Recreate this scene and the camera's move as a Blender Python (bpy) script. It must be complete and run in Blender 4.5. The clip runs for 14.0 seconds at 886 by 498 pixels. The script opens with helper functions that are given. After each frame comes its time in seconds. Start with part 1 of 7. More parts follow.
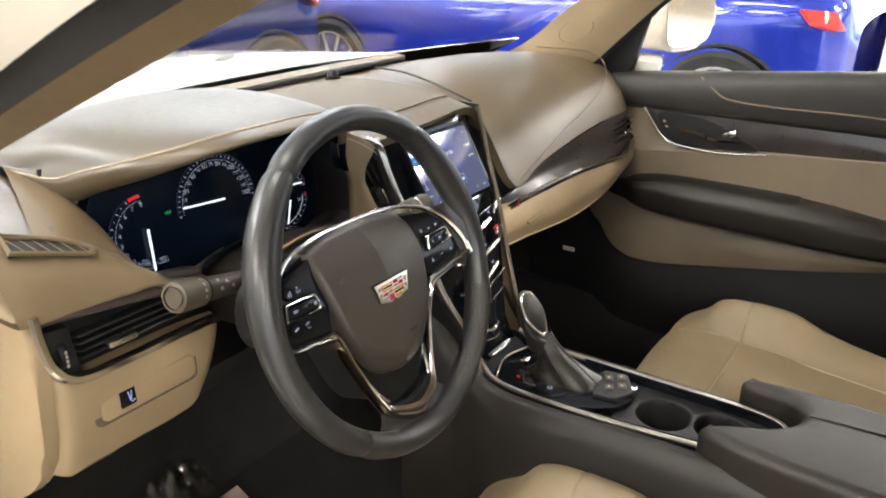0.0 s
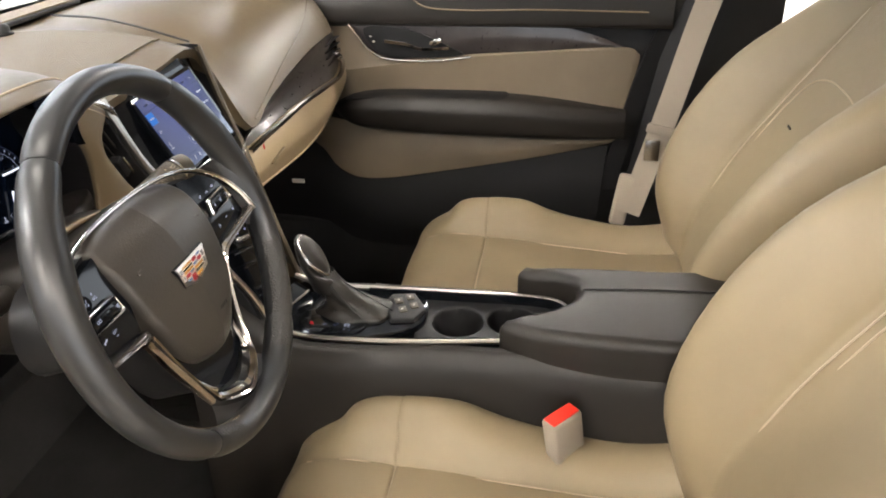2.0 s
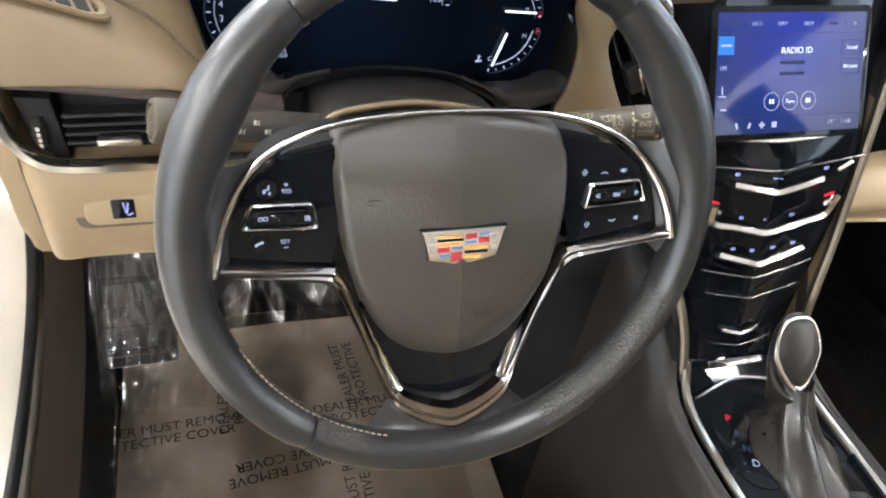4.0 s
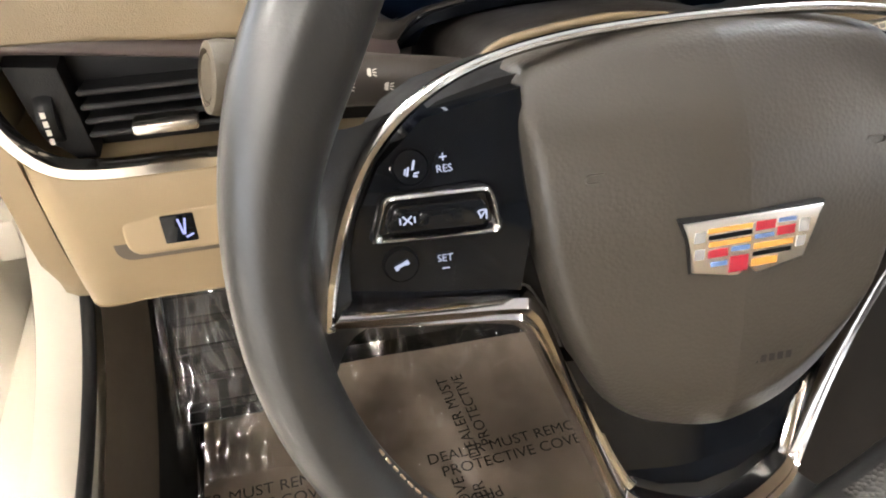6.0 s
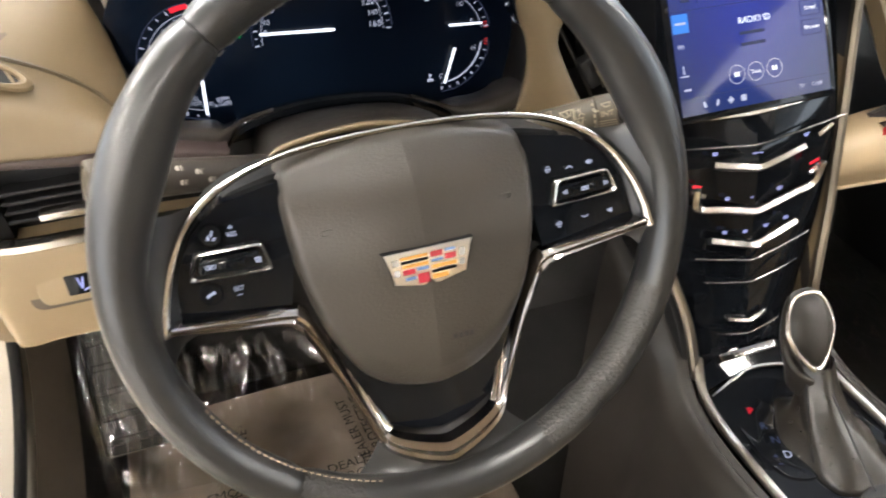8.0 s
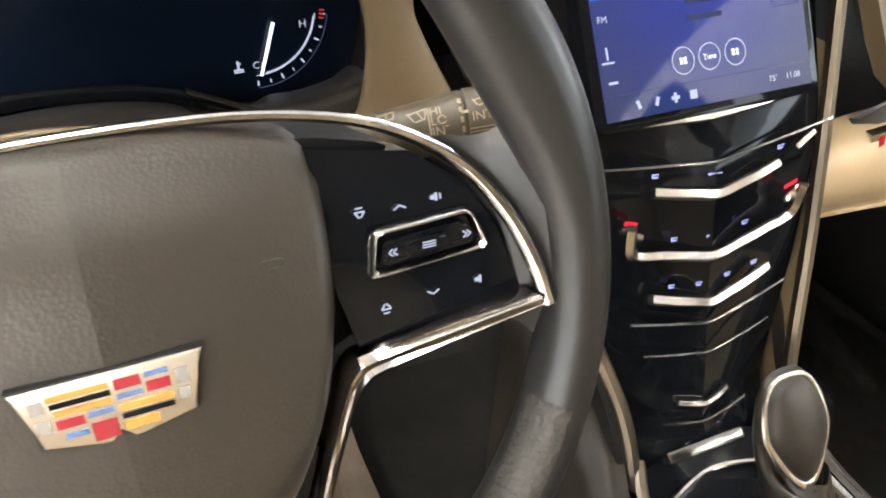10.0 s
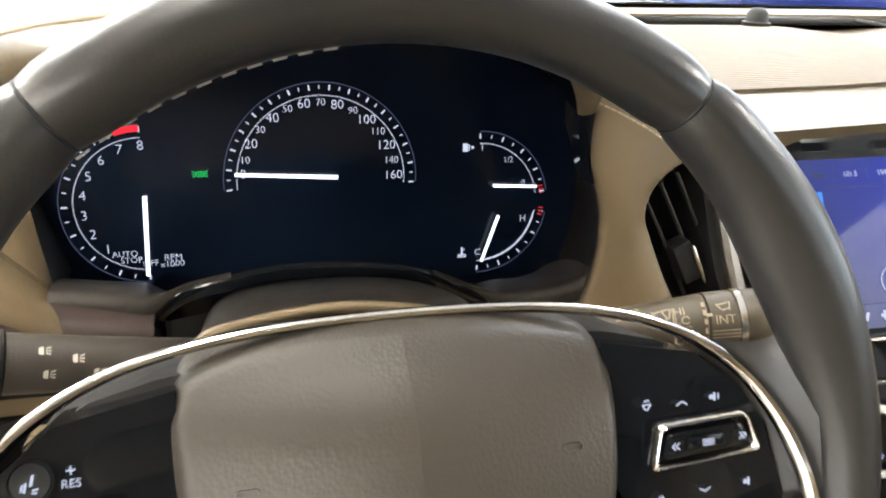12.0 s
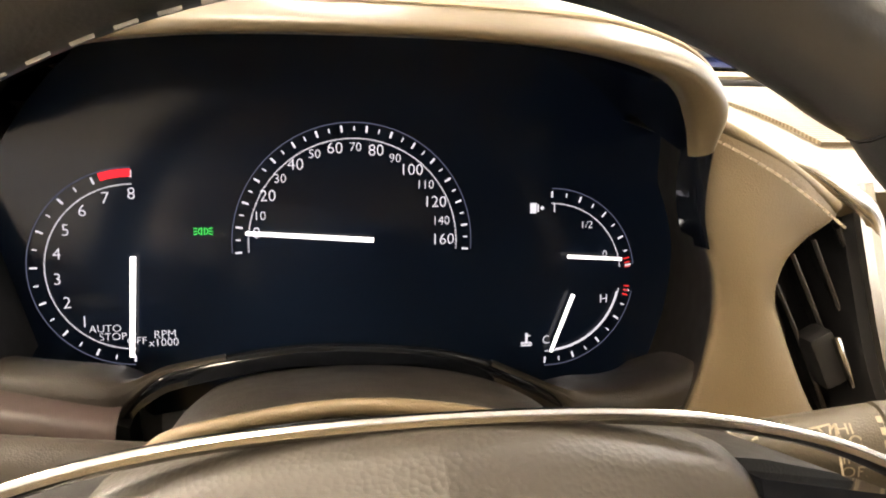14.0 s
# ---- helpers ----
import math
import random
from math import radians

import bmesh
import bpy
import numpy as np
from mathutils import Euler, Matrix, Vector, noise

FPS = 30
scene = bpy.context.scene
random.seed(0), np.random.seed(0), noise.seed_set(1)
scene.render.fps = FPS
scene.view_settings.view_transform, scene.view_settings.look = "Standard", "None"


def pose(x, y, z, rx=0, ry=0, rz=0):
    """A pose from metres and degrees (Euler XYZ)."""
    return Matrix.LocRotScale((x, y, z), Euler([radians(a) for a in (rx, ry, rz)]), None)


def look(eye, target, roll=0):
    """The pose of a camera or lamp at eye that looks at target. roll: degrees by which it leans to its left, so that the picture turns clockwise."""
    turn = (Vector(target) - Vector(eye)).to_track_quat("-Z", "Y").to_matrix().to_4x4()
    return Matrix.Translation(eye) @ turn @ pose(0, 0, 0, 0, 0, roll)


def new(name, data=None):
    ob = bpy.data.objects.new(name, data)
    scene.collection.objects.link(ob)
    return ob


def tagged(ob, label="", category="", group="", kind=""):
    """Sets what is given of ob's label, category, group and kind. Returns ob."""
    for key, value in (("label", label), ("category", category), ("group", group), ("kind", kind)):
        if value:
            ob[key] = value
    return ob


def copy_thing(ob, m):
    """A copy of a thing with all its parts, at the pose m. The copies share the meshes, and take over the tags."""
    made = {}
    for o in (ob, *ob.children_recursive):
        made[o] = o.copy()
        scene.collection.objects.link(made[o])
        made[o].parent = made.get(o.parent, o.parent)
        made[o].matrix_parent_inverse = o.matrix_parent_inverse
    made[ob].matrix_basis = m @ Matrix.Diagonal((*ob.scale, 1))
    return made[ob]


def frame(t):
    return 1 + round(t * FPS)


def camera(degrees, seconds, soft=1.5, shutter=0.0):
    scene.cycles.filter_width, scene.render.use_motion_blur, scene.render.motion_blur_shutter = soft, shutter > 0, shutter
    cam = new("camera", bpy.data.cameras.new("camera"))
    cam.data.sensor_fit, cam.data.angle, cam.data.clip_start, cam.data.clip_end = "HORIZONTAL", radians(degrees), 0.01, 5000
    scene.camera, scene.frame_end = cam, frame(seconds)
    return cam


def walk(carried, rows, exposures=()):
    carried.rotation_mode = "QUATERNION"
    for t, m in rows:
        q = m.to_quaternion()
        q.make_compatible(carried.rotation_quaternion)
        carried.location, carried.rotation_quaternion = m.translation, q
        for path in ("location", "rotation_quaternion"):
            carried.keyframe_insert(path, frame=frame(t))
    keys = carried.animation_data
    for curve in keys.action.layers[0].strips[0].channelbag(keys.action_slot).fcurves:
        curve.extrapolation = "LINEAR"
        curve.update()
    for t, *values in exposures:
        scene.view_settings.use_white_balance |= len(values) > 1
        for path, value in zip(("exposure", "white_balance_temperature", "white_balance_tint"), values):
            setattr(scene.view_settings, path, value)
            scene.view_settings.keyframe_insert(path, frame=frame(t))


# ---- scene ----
cam = camera(59.55, 14.0, 1.9, 0.25)
PATH = [
    (0, (-0.9257, -0.4458, 1.0923), (-0.1636, 0.0787, 0.7128), 0.15),
    (0.5, (-0.8481, -0.3817, 1.0678), (-0.0923, 0.1101, 0.6355), 0.01),
    (1, (-0.8152, -0.3165, 1.0769), (0.0033, 0.0318, 0.6199), -0.02),
    (1.5, (-0.8482, -0.2807, 1.0922), (0.0173, -0.0959, 0.6267), -1.70),
    (2, (-0.9315, -0.3250, 1.0957), (-0.0629, -0.1775, 0.6226), -1.61),
    (2.5, (-0.8526, -0.3175, 1.0874), (-0.0404, 0.0269, 0.6165), 1.34),
    (3, (-0.7085, -0.2956, 1.0536), (-0.0775, 0.2961, 0.5518), 3.28),
    (3.5, (-0.5623, -0.3060, 1.0462), (-0.1843, 0.3910, 0.4368), 5.64),
    (4, (-0.5054, -0.3396, 1.0661), (-0.2465, 0.3723, 0.4133), 8.36),
    (4.2, (-0.5075, -0.3490, 1.0773), (-0.2750, 0.3694, 0.4217), 8.01),
    (5.2, (-0.5170, -0.2500, 1.0000), (-0.3287, 0.4832, 0.3466), 3.00),
    (6.3, (-0.5229, -0.1679, 0.9244), (-0.3460, 0.5778, 0.2820), -0.84),
    (6.5, (-0.5219, -0.1644, 0.9251), (-0.3414, 0.5826, 0.2852), -1.01),
    (7, (-0.5196, -0.2099, 0.9591), (-0.3397, 0.5413, 0.3239), -1.04),
    (7.5, (-0.5096, -0.3054, 1.0238), (-0.3015, 0.4486, 0.4008), -1.05),
    (8, (-0.4756, -0.3337, 1.0367), (-0.2177, 0.4159, 0.4271), -0.93),
    (8.2, (-0.4529, -0.3106, 1.0211), (-0.1659, 0.4279, 0.4110), 0.02),
    (9, (-0.3450, -0.1950, 0.9380), (-0.0355, 0.5412, 0.3362), 0.70),
    (9.7, (-0.3350, -0.1800, 0.9300), (-0.0136, 0.5557, 0.3338), 0.90),
    (10.3, (-0.3885, -0.2080, 0.9431), (-0.0593, 0.5315, 0.3559), 0.98),
    (10.5, (-0.4390, -0.2515, 0.9745), (-0.1110, 0.4931, 0.3932), 0.95),
    (11, (-0.5274, -0.3022, 0.9817), (-0.2038, 0.4792, 0.4481), 0.39),
    (11.5, (-0.4645, -0.2495, 0.9639), (-0.1796, 0.6047, 0.5289), 0.83),
    (12, (-0.4219, -0.1775, 0.9465), (-0.1638, 0.7025, 0.5476), 2.45),
    (12.5, (-0.4076, -0.1362, 0.9401), (-0.1712, 0.7617, 0.5688), 2.61),
    (13, (-0.4028, -0.1069, 0.9083), (-0.1816, 0.8066, 0.5669), 2.59),
    (13.5, (-0.4004, -0.0951, 0.8992), (-0.1935, 0.8340, 0.5927), 2.38),
    (14, (-0.4014, -0.0947, 0.9028), (-0.2037, 0.8432, 0.6179), 2.29),
]
walk(cam, [(t, look(eye, target, roll)) for t, eye, target, roll in PATH],
     exposures=[(0.0, 0.0, 6300, 9), (0.5, 0.05, 6500, 10), (1.5, 0.05, 6500, 11), (2.5, 0.1, 6300, 10), (3.0, 0.15, 6050, 9), (3.5, 0.45, 5400, 8), (4.0, 0.65, 5800, 9), (6.5, 0.72, 6300, 10), (8.0, 0.68, 6300, 10),
                (10.5, 0.80, 6500, 8), (11.5, 0.75, 6400, 7), (12.5, 1.0, 6900, 8), (13.0, 1.18, 8300, 12), (14.0, 1.18, 8000, 12)])

# ---- light ----
world = bpy.data.worlds.new("daylight_outside")
scene.world = world
world.use_nodes = True
world.node_tree.nodes["Background"].inputs[0].default_value = (0.88, 0.94, 1.0, 1)
world.node_tree.nodes["Background"].inputs[1].default_value = 4.2
CX = -0.036          # middle line of the car


# ---- materials ----
def principled(name, color, rough=0.5, metal=0.0, coat=0.0, spec=0.5):
    m = bpy.data.materials.new(name)
    m.use_nodes = True
    b = m.node_tree.nodes["Principled BSDF"]
    b.inputs["Base Color"].default_value = (*color, 1)
    b.inputs["Roughness"].default_value = rough
    b.inputs["Metallic"].default_value = metal
    b.inputs["Coat Weight"].default_value = coat
    b.inputs["Coat Roughness"].default_value = 0.06
    b.inputs["Specular IOR Level"].default_value = spec
    return m


def grained(name, color, rough=0.5, grain=900.0, bump=0.25, vary=0.12, coat=0.0, cells=True, spec=0.4):
    """Leather or moulded plastic: fine cell relief, slow tone and gloss changes."""
    m = principled(name, color, rough, 0.0, coat, spec)
    nt = m.node_tree
    b = nt.nodes["Principled BSDF"]
    tc = nt.nodes.new("ShaderNodeTexCoord")
    fine = nt.nodes.new("ShaderNodeTexVoronoi" if cells else "ShaderNodeTexNoise")
    fine.inputs["Scale"].default_value = grain
    slow = nt.nodes.new("ShaderNodeTexNoise")
    slow.inputs["Scale"].default_value = 14.0
    slow.inputs["Detail"].default_value = 4.0
    mid = nt.nodes.new("ShaderNodeTexNoise")
    mid.inputs["Scale"].default_value = 130.0
    mid.inputs["Detail"].default_value = 5.0
    for n in (fine, slow, mid):
        nt.links.new(tc.outputs["Object"], n.inputs["Vector"])
    mix = nt.nodes.new("ShaderNodeMixRGB")
    mix.blend_type = "MULTIPLY"
    mix.inputs["Fac"].default_value = 1.0
    mix.inputs["Color1"].default_value = (*color, 1)
    ramp = nt.nodes.new("ShaderNodeMapRange")
    ramp.inputs["From Min"].default_value, ramp.inputs["From Max"].default_value = 0.3, 0.7
    ramp.inputs["To Min"].default_value, ramp.inputs["To Max"].default_value = 1.0 - vary, 1.0 + vary
    nt.links.new(slow.outputs["Fac"], ramp.inputs["Value"])
    nt.links.new(ramp.outputs["Result"], mix.inputs["Color2"])
    nt.links.new(mix.outputs["Color"], b.inputs["Base Color"])
    rr = nt.nodes.new("ShaderNodeMapRange")
    rr.inputs["From Min"].default_value, rr.inputs["From Max"].default_value = 0.3, 0.7
    rr.inputs["To Min"].default_value, rr.inputs["To Max"].default_value = rough - 0.03, rough + 0.03
    nt.links.new(mid.outputs["Fac"], rr.inputs["Value"])
    nt.links.new(rr.outputs["Result"], b.inputs["Roughness"])
    bp = nt.nodes.new("ShaderNodeBump")
    bp.inputs["Strength"].default_value = bump
    bp.inputs["Distance"].default_value = 0.0006
    nt.links.new(fine.outputs["Distance" if cells else "Fac"], bp.inputs["Height"])
    nt.links.new(bp.outputs["Normal"], b.inputs["Normal"])
    return m


def glow(name, color, strength):
    m = bpy.data.materials.new(name)
    m.use_nodes = True
    nt = m.node_tree
    nt.nodes.remove(nt.nodes["Principled BSDF"])
    e = nt.nodes.new("ShaderNodeEmission")
    e.inputs["Color"].default_value = (*color, 1)
    e.inputs["Strength"].default_value = strength
    nt.links.new(e.outputs["Emission"], nt.nodes["Material Output"].inputs["Surface"])
    return m


def glass(name, tint=(1, 1, 1), rough=0.0, ior=1.45):
    """Thin clear sheet: mostly see-through, with the mirror gloss of its face."""
    m = bpy.data.materials.new(name)
    m.use_nodes = True
    nt = m.node_tree
    nt.nodes.remove(nt.nodes["Principled BSDF"])
    t = nt.nodes.new("ShaderNodeBsdfTransparent")
    t.inputs["Color"].default_value = (*tint, 1)
    g = nt.nodes.new("ShaderNodeBsdfGlossy")
    g.inputs["Roughness"].default_value = rough
    w = nt.nodes.new("ShaderNodeLayerWeight")
    w.inputs["Blend"].default_value = 0.5
    p5 = nt.nodes.new("ShaderNodeMath")
    p5.operation = "POWER"
    p5.inputs[1].default_value = 5.0
    nt.links.new(w.outputs["Facing"], p5.inputs[0])
    f = nt.nodes.new("ShaderNodeMath")
    f.operation = "MULTIPLY_ADD"
    f0 = ((ior - 1) / (ior + 1)) ** 2
    f.inputs[1].default_value = 0.9 * (1 - f0)
    f.inputs[2].default_value = f0
    nt.links.new(p5.outputs[0], f.inputs[0])
    mx = nt.nodes.new("ShaderNodeMixShader")
    nt.links.new(f.outputs[0], mx.inputs["Fac"])
    nt.links.new(t.outputs["BSDF"], mx.inputs[1])
    nt.links.new(g.outputs["BSDF"], mx.inputs[2])
    nt.links.new(mx.outputs["Shader"], nt.nodes["Material Output"].inputs["Surface"])
    return m


WHEEL_LEATHER = grained("wheel_leather", (0.0155, 0.0156, 0.0162), 0.33, 700, 0.12, 0.08, cells=False, spec=0.5)
PERF_LEATHER = grained("perforated_leather", (0.022, 0.0205, 0.019), 0.5, 420, 0.9, 0.08)
COVER_VINYL = grained("cover_vinyl", (0.032, 0.0275, 0.0225), 0.42, 620, 0.20, 0.06)
DASH_TOP = grained("dash_leather", (0.074, 0.055, 0.031), 0.38, 800, 0.12, 0.07, cells=False, spec=0.50)
HOOD = grained("hood_leather", (0.068, 0.057, 0.041), 0.42, 900, 0.10, 0.05, cells=False, spec=0.50)
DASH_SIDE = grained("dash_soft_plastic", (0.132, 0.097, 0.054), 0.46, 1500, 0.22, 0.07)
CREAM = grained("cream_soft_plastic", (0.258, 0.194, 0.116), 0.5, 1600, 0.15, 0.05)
SEAT = grained("cream_seat_leather", (0.198, 0.156, 0.094), 0.46, 1200, 0.25, 0.05)
BROWN = grained("dark_brown_leather", (0.0125, 0.0105, 0.0090), 0.45, 1300, 0.25, 0.08, spec=0.32)
DARK = grained("dark_soft_plastic", (0.012, 0.0118, 0.0125), 0.5, 1500, 0.2, 0.1, spec=0.22)
BLACK = grained("black_plastic", (0.0065, 0.0065, 0.0072), 0.45, 1500, 0.1, 0.1, spec=0.28)
CARPET = grained("black_carpet", (0.014, 0.013, 0.0125), 0.95, 700, 1.0, 0.25, cells=False)
PIANO = principled("piano_black", (0.0040, 0.0048, 0.0065), 0.06, 0.0, 0.0, 0.22)
GAUGE = principled("gauge_glass", (0.0030, 0.0060, 0.0135), 0.13, 0.0, 0.0, 0.16)
CHROME = principled("chrome", (0.64, 0.61, 0.57), 0.15, 1.0)
DIM_METAL = principled("smoked_metal", (0.16, 0.155, 0.15), 0.25, 1.0)
UNDER = principled("satin_black", (0.004, 0.0048, 0.007), 0.07, 0.0, 0.0, 0.5)
SMOKE_CHROME = principled("smoked_chrome", (0.42, 0.39, 0.37), 0.10, 1.0)
DULL_METAL = principled("dull_edge_metal", (0.10, 0.085, 0.065), 0.45, 1.0)
TOUCH = principled("bright_touch_metal", (0.55, 0.52, 0.48), 0.24, 1.0)
SATIN = principled("satin_chrome", (0.55, 0.52, 0.49), 0.26, 1.0)
THREAD = principled("tan_thread", (0.36, 0.29, 0.21), 0.8)
PALE_THREAD = principled("pale_thread", (0.22, 0.21, 0.20), 0.8)
WOOD = grained("dark_wood_veneer", (0.026, 0.022, 0.022), 0.30, 60, 0.05, 0.35, 0.15, cells=False)
PLUM_WOOD = grained("plum_wood_veneer", (0.062, 0.046, 0.044), 0.30, 60, 0.03, 0.05, 0.3, cells=False)
KICK = grained("taupe_kick_plastic", (0.085, 0.068, 0.050), 0.5, 1300, 0.2, 0.08)
GREY_KNOB = grained("grey_stalk_plastic", (0.050, 0.041, 0.029), 0.45, 1500, 0.15, 0.06)
SHELF = grained("brown_grey_plastic", (0.032, 0.027, 0.023), 0.42, 1500, 0.2, 0.08)
INSERT = grained("tan_door_leather", (0.130, 0.103, 0.071), 0.5, 1300, 0.25, 0.06)
RED = principled("red_plastic", (0.72, 0.035, 0.02), 0.35)
BELT = grained("belt_webbing", (0.26, 0.22, 0.175), 0.8, 900, 0.6, 0.05)
WHITE_PAINT = principled("white_car_paint", (0.58, 0.54, 0.47), 0.25, 0.0, 1.0)
BLUE_PAINT = principled("blue_car_paint", (0.012, 0.028, 0.34), 0.2, 0.3, 1.0)
TYRE = grained("tyre_rubber", (0.018, 0.018, 0.018), 0.8, 300, 0.5, 0.15)
DARK_GLASS = principled("dark_glass", (0.006, 0.008, 0.012), 0.05, 0.0, 0.5)
TAIL_RED = principled("tail_lamp_red", (0.55, 0.02, 0.015), 0.12, 0.0, 1.0)
CLEAR = glass("clear_glass", (0.90, 0.94, 0.97))
SCREEN_GLASS = glass("windscreen_glass", (0.84, 0.90, 0.98), 0.0, 1.5)
FILM = glass("plastic_film", (0.92, 0.90, 0.88), 0.06, 1.75)
PALE_METAL = principled("pale_satin_metal", (0.86, 0.83, 0.79), 0.34, 1.0)
MIRROR = principled("mirror_glass", (0.75, 0.67, 0.56), 0.02, 1.0)
ALU = principled("brushed_rim", (0.65, 0.64, 0.62), 0.3, 1.0)
LIT_WHITE = glow("lit_white", (0.74, 0.78, 1.0), 0.55)
LIT_NEEDLE = glow("lit_needle", (0.86, 0.90, 1.0), 1.6)
LIT_RED = glow("lit_red", (1.0, 0.03, 0.05), 0.75)
LIT_DIM_RED = glow("lit_dim_red", (0.9, 0.05, 0.06), 0.35)
LIT_GREEN = glow("lit_green", (0.03, 0.8, 0.16), 0.55)
LIT_BLUE = glow("lit_icon_blue", (0.50, 0.52, 1.0), 0.8)
LIT_COLD = glow("lit_cold_blue", (0.05, 0.25, 1.0), 1.0)
LIT_TEXT = glow("lit_screen_text", (0.85, 0.90, 1.0), 1.1)
LIT_DIM = glow("lit_dim_text", (0.35, 0.42, 0.75), 0.11)
PRINT = principled("pale_print", (0.48, 0.45, 0.40), 0.6)
TAN_PRINT = principled("tan_print", (0.24, 0.205, 0.145), 0.6)
DIM_CHROME = principled("dim_chrome", (0.36, 0.335, 0.30), 0.30, 1.0)
BOOT = grained("boot_leather", (0.013, 0.0115, 0.0100), 0.30, 900, 0.2, 0.1)
INK = principled("black_ink", (0.02, 0.018, 0.016), 0.7)
LAMP = glow("ceiling_lamp", (1.0, 0.92, 0.81), 150.0)
COOL_LAMP = glow("cool_ceiling_lamp", (1.0, 0.98, 0.93), 46.0)
FILL_LAMP = glow("warm_fill_lamp", (1.0, 0.88, 0.72), 45.0)
TILE = grained("showroom_floor_tile", (0.46, 0.43, 0.39), 0.25, 40, 0.04, 0.08, cells=False)
WALL = grained("white_wall_paint", (0.42, 0.40, 0.38), 0.7, 160, 0.1, 0.04, cells=False)
CEIL = grained("ceiling_board", (0.46, 0.46, 0.47), 0.85, 120, 0.2, 0.05, cells=False)
HEADLINER = grained("headliner_cloth", (0.50, 0.44, 0.36), 0.95, 1200, 0.4, 0.05)
GOLD = principled("gold_enamel", (0.60, 0.31, 0.075), 0.25, 0.2, 1.0)
ENAMEL_RED = principled("red_enamel", (0.30, 0.018, 0.035), 0.25, 0.0, 1.0)
ENAMEL_BLUE = principled("blue_enamel", (0.10, 0.17, 0.36), 0.25, 0.0, 1.0)
ENAMEL_GREY = principled("grey_enamel", (0.36, 0.36, 0.37), 0.25, 0.3, 1.0)


def ribbed(name, color, step):
    """Fine ribs across a trim piece."""
    m = grained(name, color, 0.55, 1200, 0.2, 0.06)
    nt = m.node_tree
    w = nt.nodes.new("ShaderNodeTexWave")
    w.wave_type, w.bands_direction = "BANDS", "Y"
    w.inputs["Scale"].default_value = 0.314 / step
    tc = [n for n in nt.nodes if n.type == "TEX_COORD"][0]
    bp = [n for n in nt.nodes if n.type == "BUMP"][0]
    nt.links.new(tc.outputs["Object"], w.inputs["Vector"])
    nt.links.new(w.outputs["Fac"], bp.inputs["Height"])
    bp.inputs["Strength"].default_value = 0.8
    return m


RIBBED = ribbed("ribbed_pad_cloth", (0.085, 0.065, 0.038), 0.0032)


def screen_material():
    """A lit display: deep blue, paler towards its upper left, darker below."""
    m = glow("screen_light", (0.05, 0.09, 0.45), 0.5)
    nt = m.node_tree
    tc = nt.nodes.new("ShaderNodeTexCoord")
    g = nt.nodes.new("ShaderNodeTexGradient")
    g.gradient_type = "SPHERICAL"
    mp = nt.nodes.new("ShaderNodeMapping")
    mp.inputs["Location"].default_value = (0.036 * 9, -0.178 * 9, -0.812 * 9)
    mp.inputs["Scale"].default_value = (9, 9, 9)
    nt.links.new(tc.outputs["Object"], mp.inputs["Vector"])
    nt.links.new(mp.outputs["Vector"], g.inputs["Vector"])
    r = nt.nodes.new("ShaderNodeValToRGB")
    r.color_ramp.elements[0].color, r.color_ramp.elements[1].color = (0.040, 0.062, 0.175, 1), (0.030, 0.060, 0.50, 1)
    nt.links.new(g.outputs["Fac"], r.inputs["Fac"])
    e = nt.nodes["Emission"]
    nt.links.new(r.outputs["Color"], e.inputs["Color"])
    b = nt.nodes.new("ShaderNodeBsdfGlossy")
    b.inputs["Roughness"].default_value = 0.05
    add = nt.nodes.new("ShaderNodeMixShader")
    fr = nt.nodes.new("ShaderNodeFresnel")
    fr.inputs["IOR"].default_value = 2.0
    nt.links.new(fr.outputs["Fac"], add.inputs["Fac"])
    nt.links.new(e.outputs["Emission"], add.inputs[1])
    nt.links.new(b.outputs["BSDF"], add.inputs[2])
    nt.links.new(add.outputs["Shader"], nt.nodes["Material Output"].inputs["Surface"])
    e.inputs["Strength"].default_value = 0.55
    return m


SCREEN = screen_material()


# ---- building helpers ----
def root(name, at, label, category, group="", kind=""):
    e = new(name)
    e.empty_display_size = 0.05
    e.location = at
    tagged(e, label, category, group, kind)
    return e


def link_mesh(name, bm, material, smooth=40.0):
    me = bpy.data.meshes.new(name)
    if smooth:
        bmesh.ops.recalc_face_normals(bm, faces=bm.faces)
        for fc in bm.faces:
            fc.smooth = True
        lim = radians(smooth)
        for ed in bm.edges:
            if len(ed.link_faces) == 2 and ed.link_faces[0].normal.angle(ed.link_faces[1].normal, 0) > lim:
                ed.smooth = False
    bm.to_mesh(me)
    bm.free()
    me.materials.append(material)
    return new(name, me)


def base_of(ob):
    return Matrix.Translation(ob.location) if ob.type == "EMPTY" else Matrix.Identity(4)


def part(name, bm, material, parent, label="", smooth=40.0):
    """Link a bmesh, given in world metres, as one mesh under a thing or a part."""
    ob = link_mesh(name, bm, material, smooth)
    ob.parent = parent
    ob.matrix_parent_inverse = base_of(parent).inverted()
    if label:
        ob["label"] = label
    return ob


def single(name, bm, material, label, category, group="", kind="", smooth=40.0):
    return tagged(link_mesh(name, bm, material, smooth), label, category, group, kind)


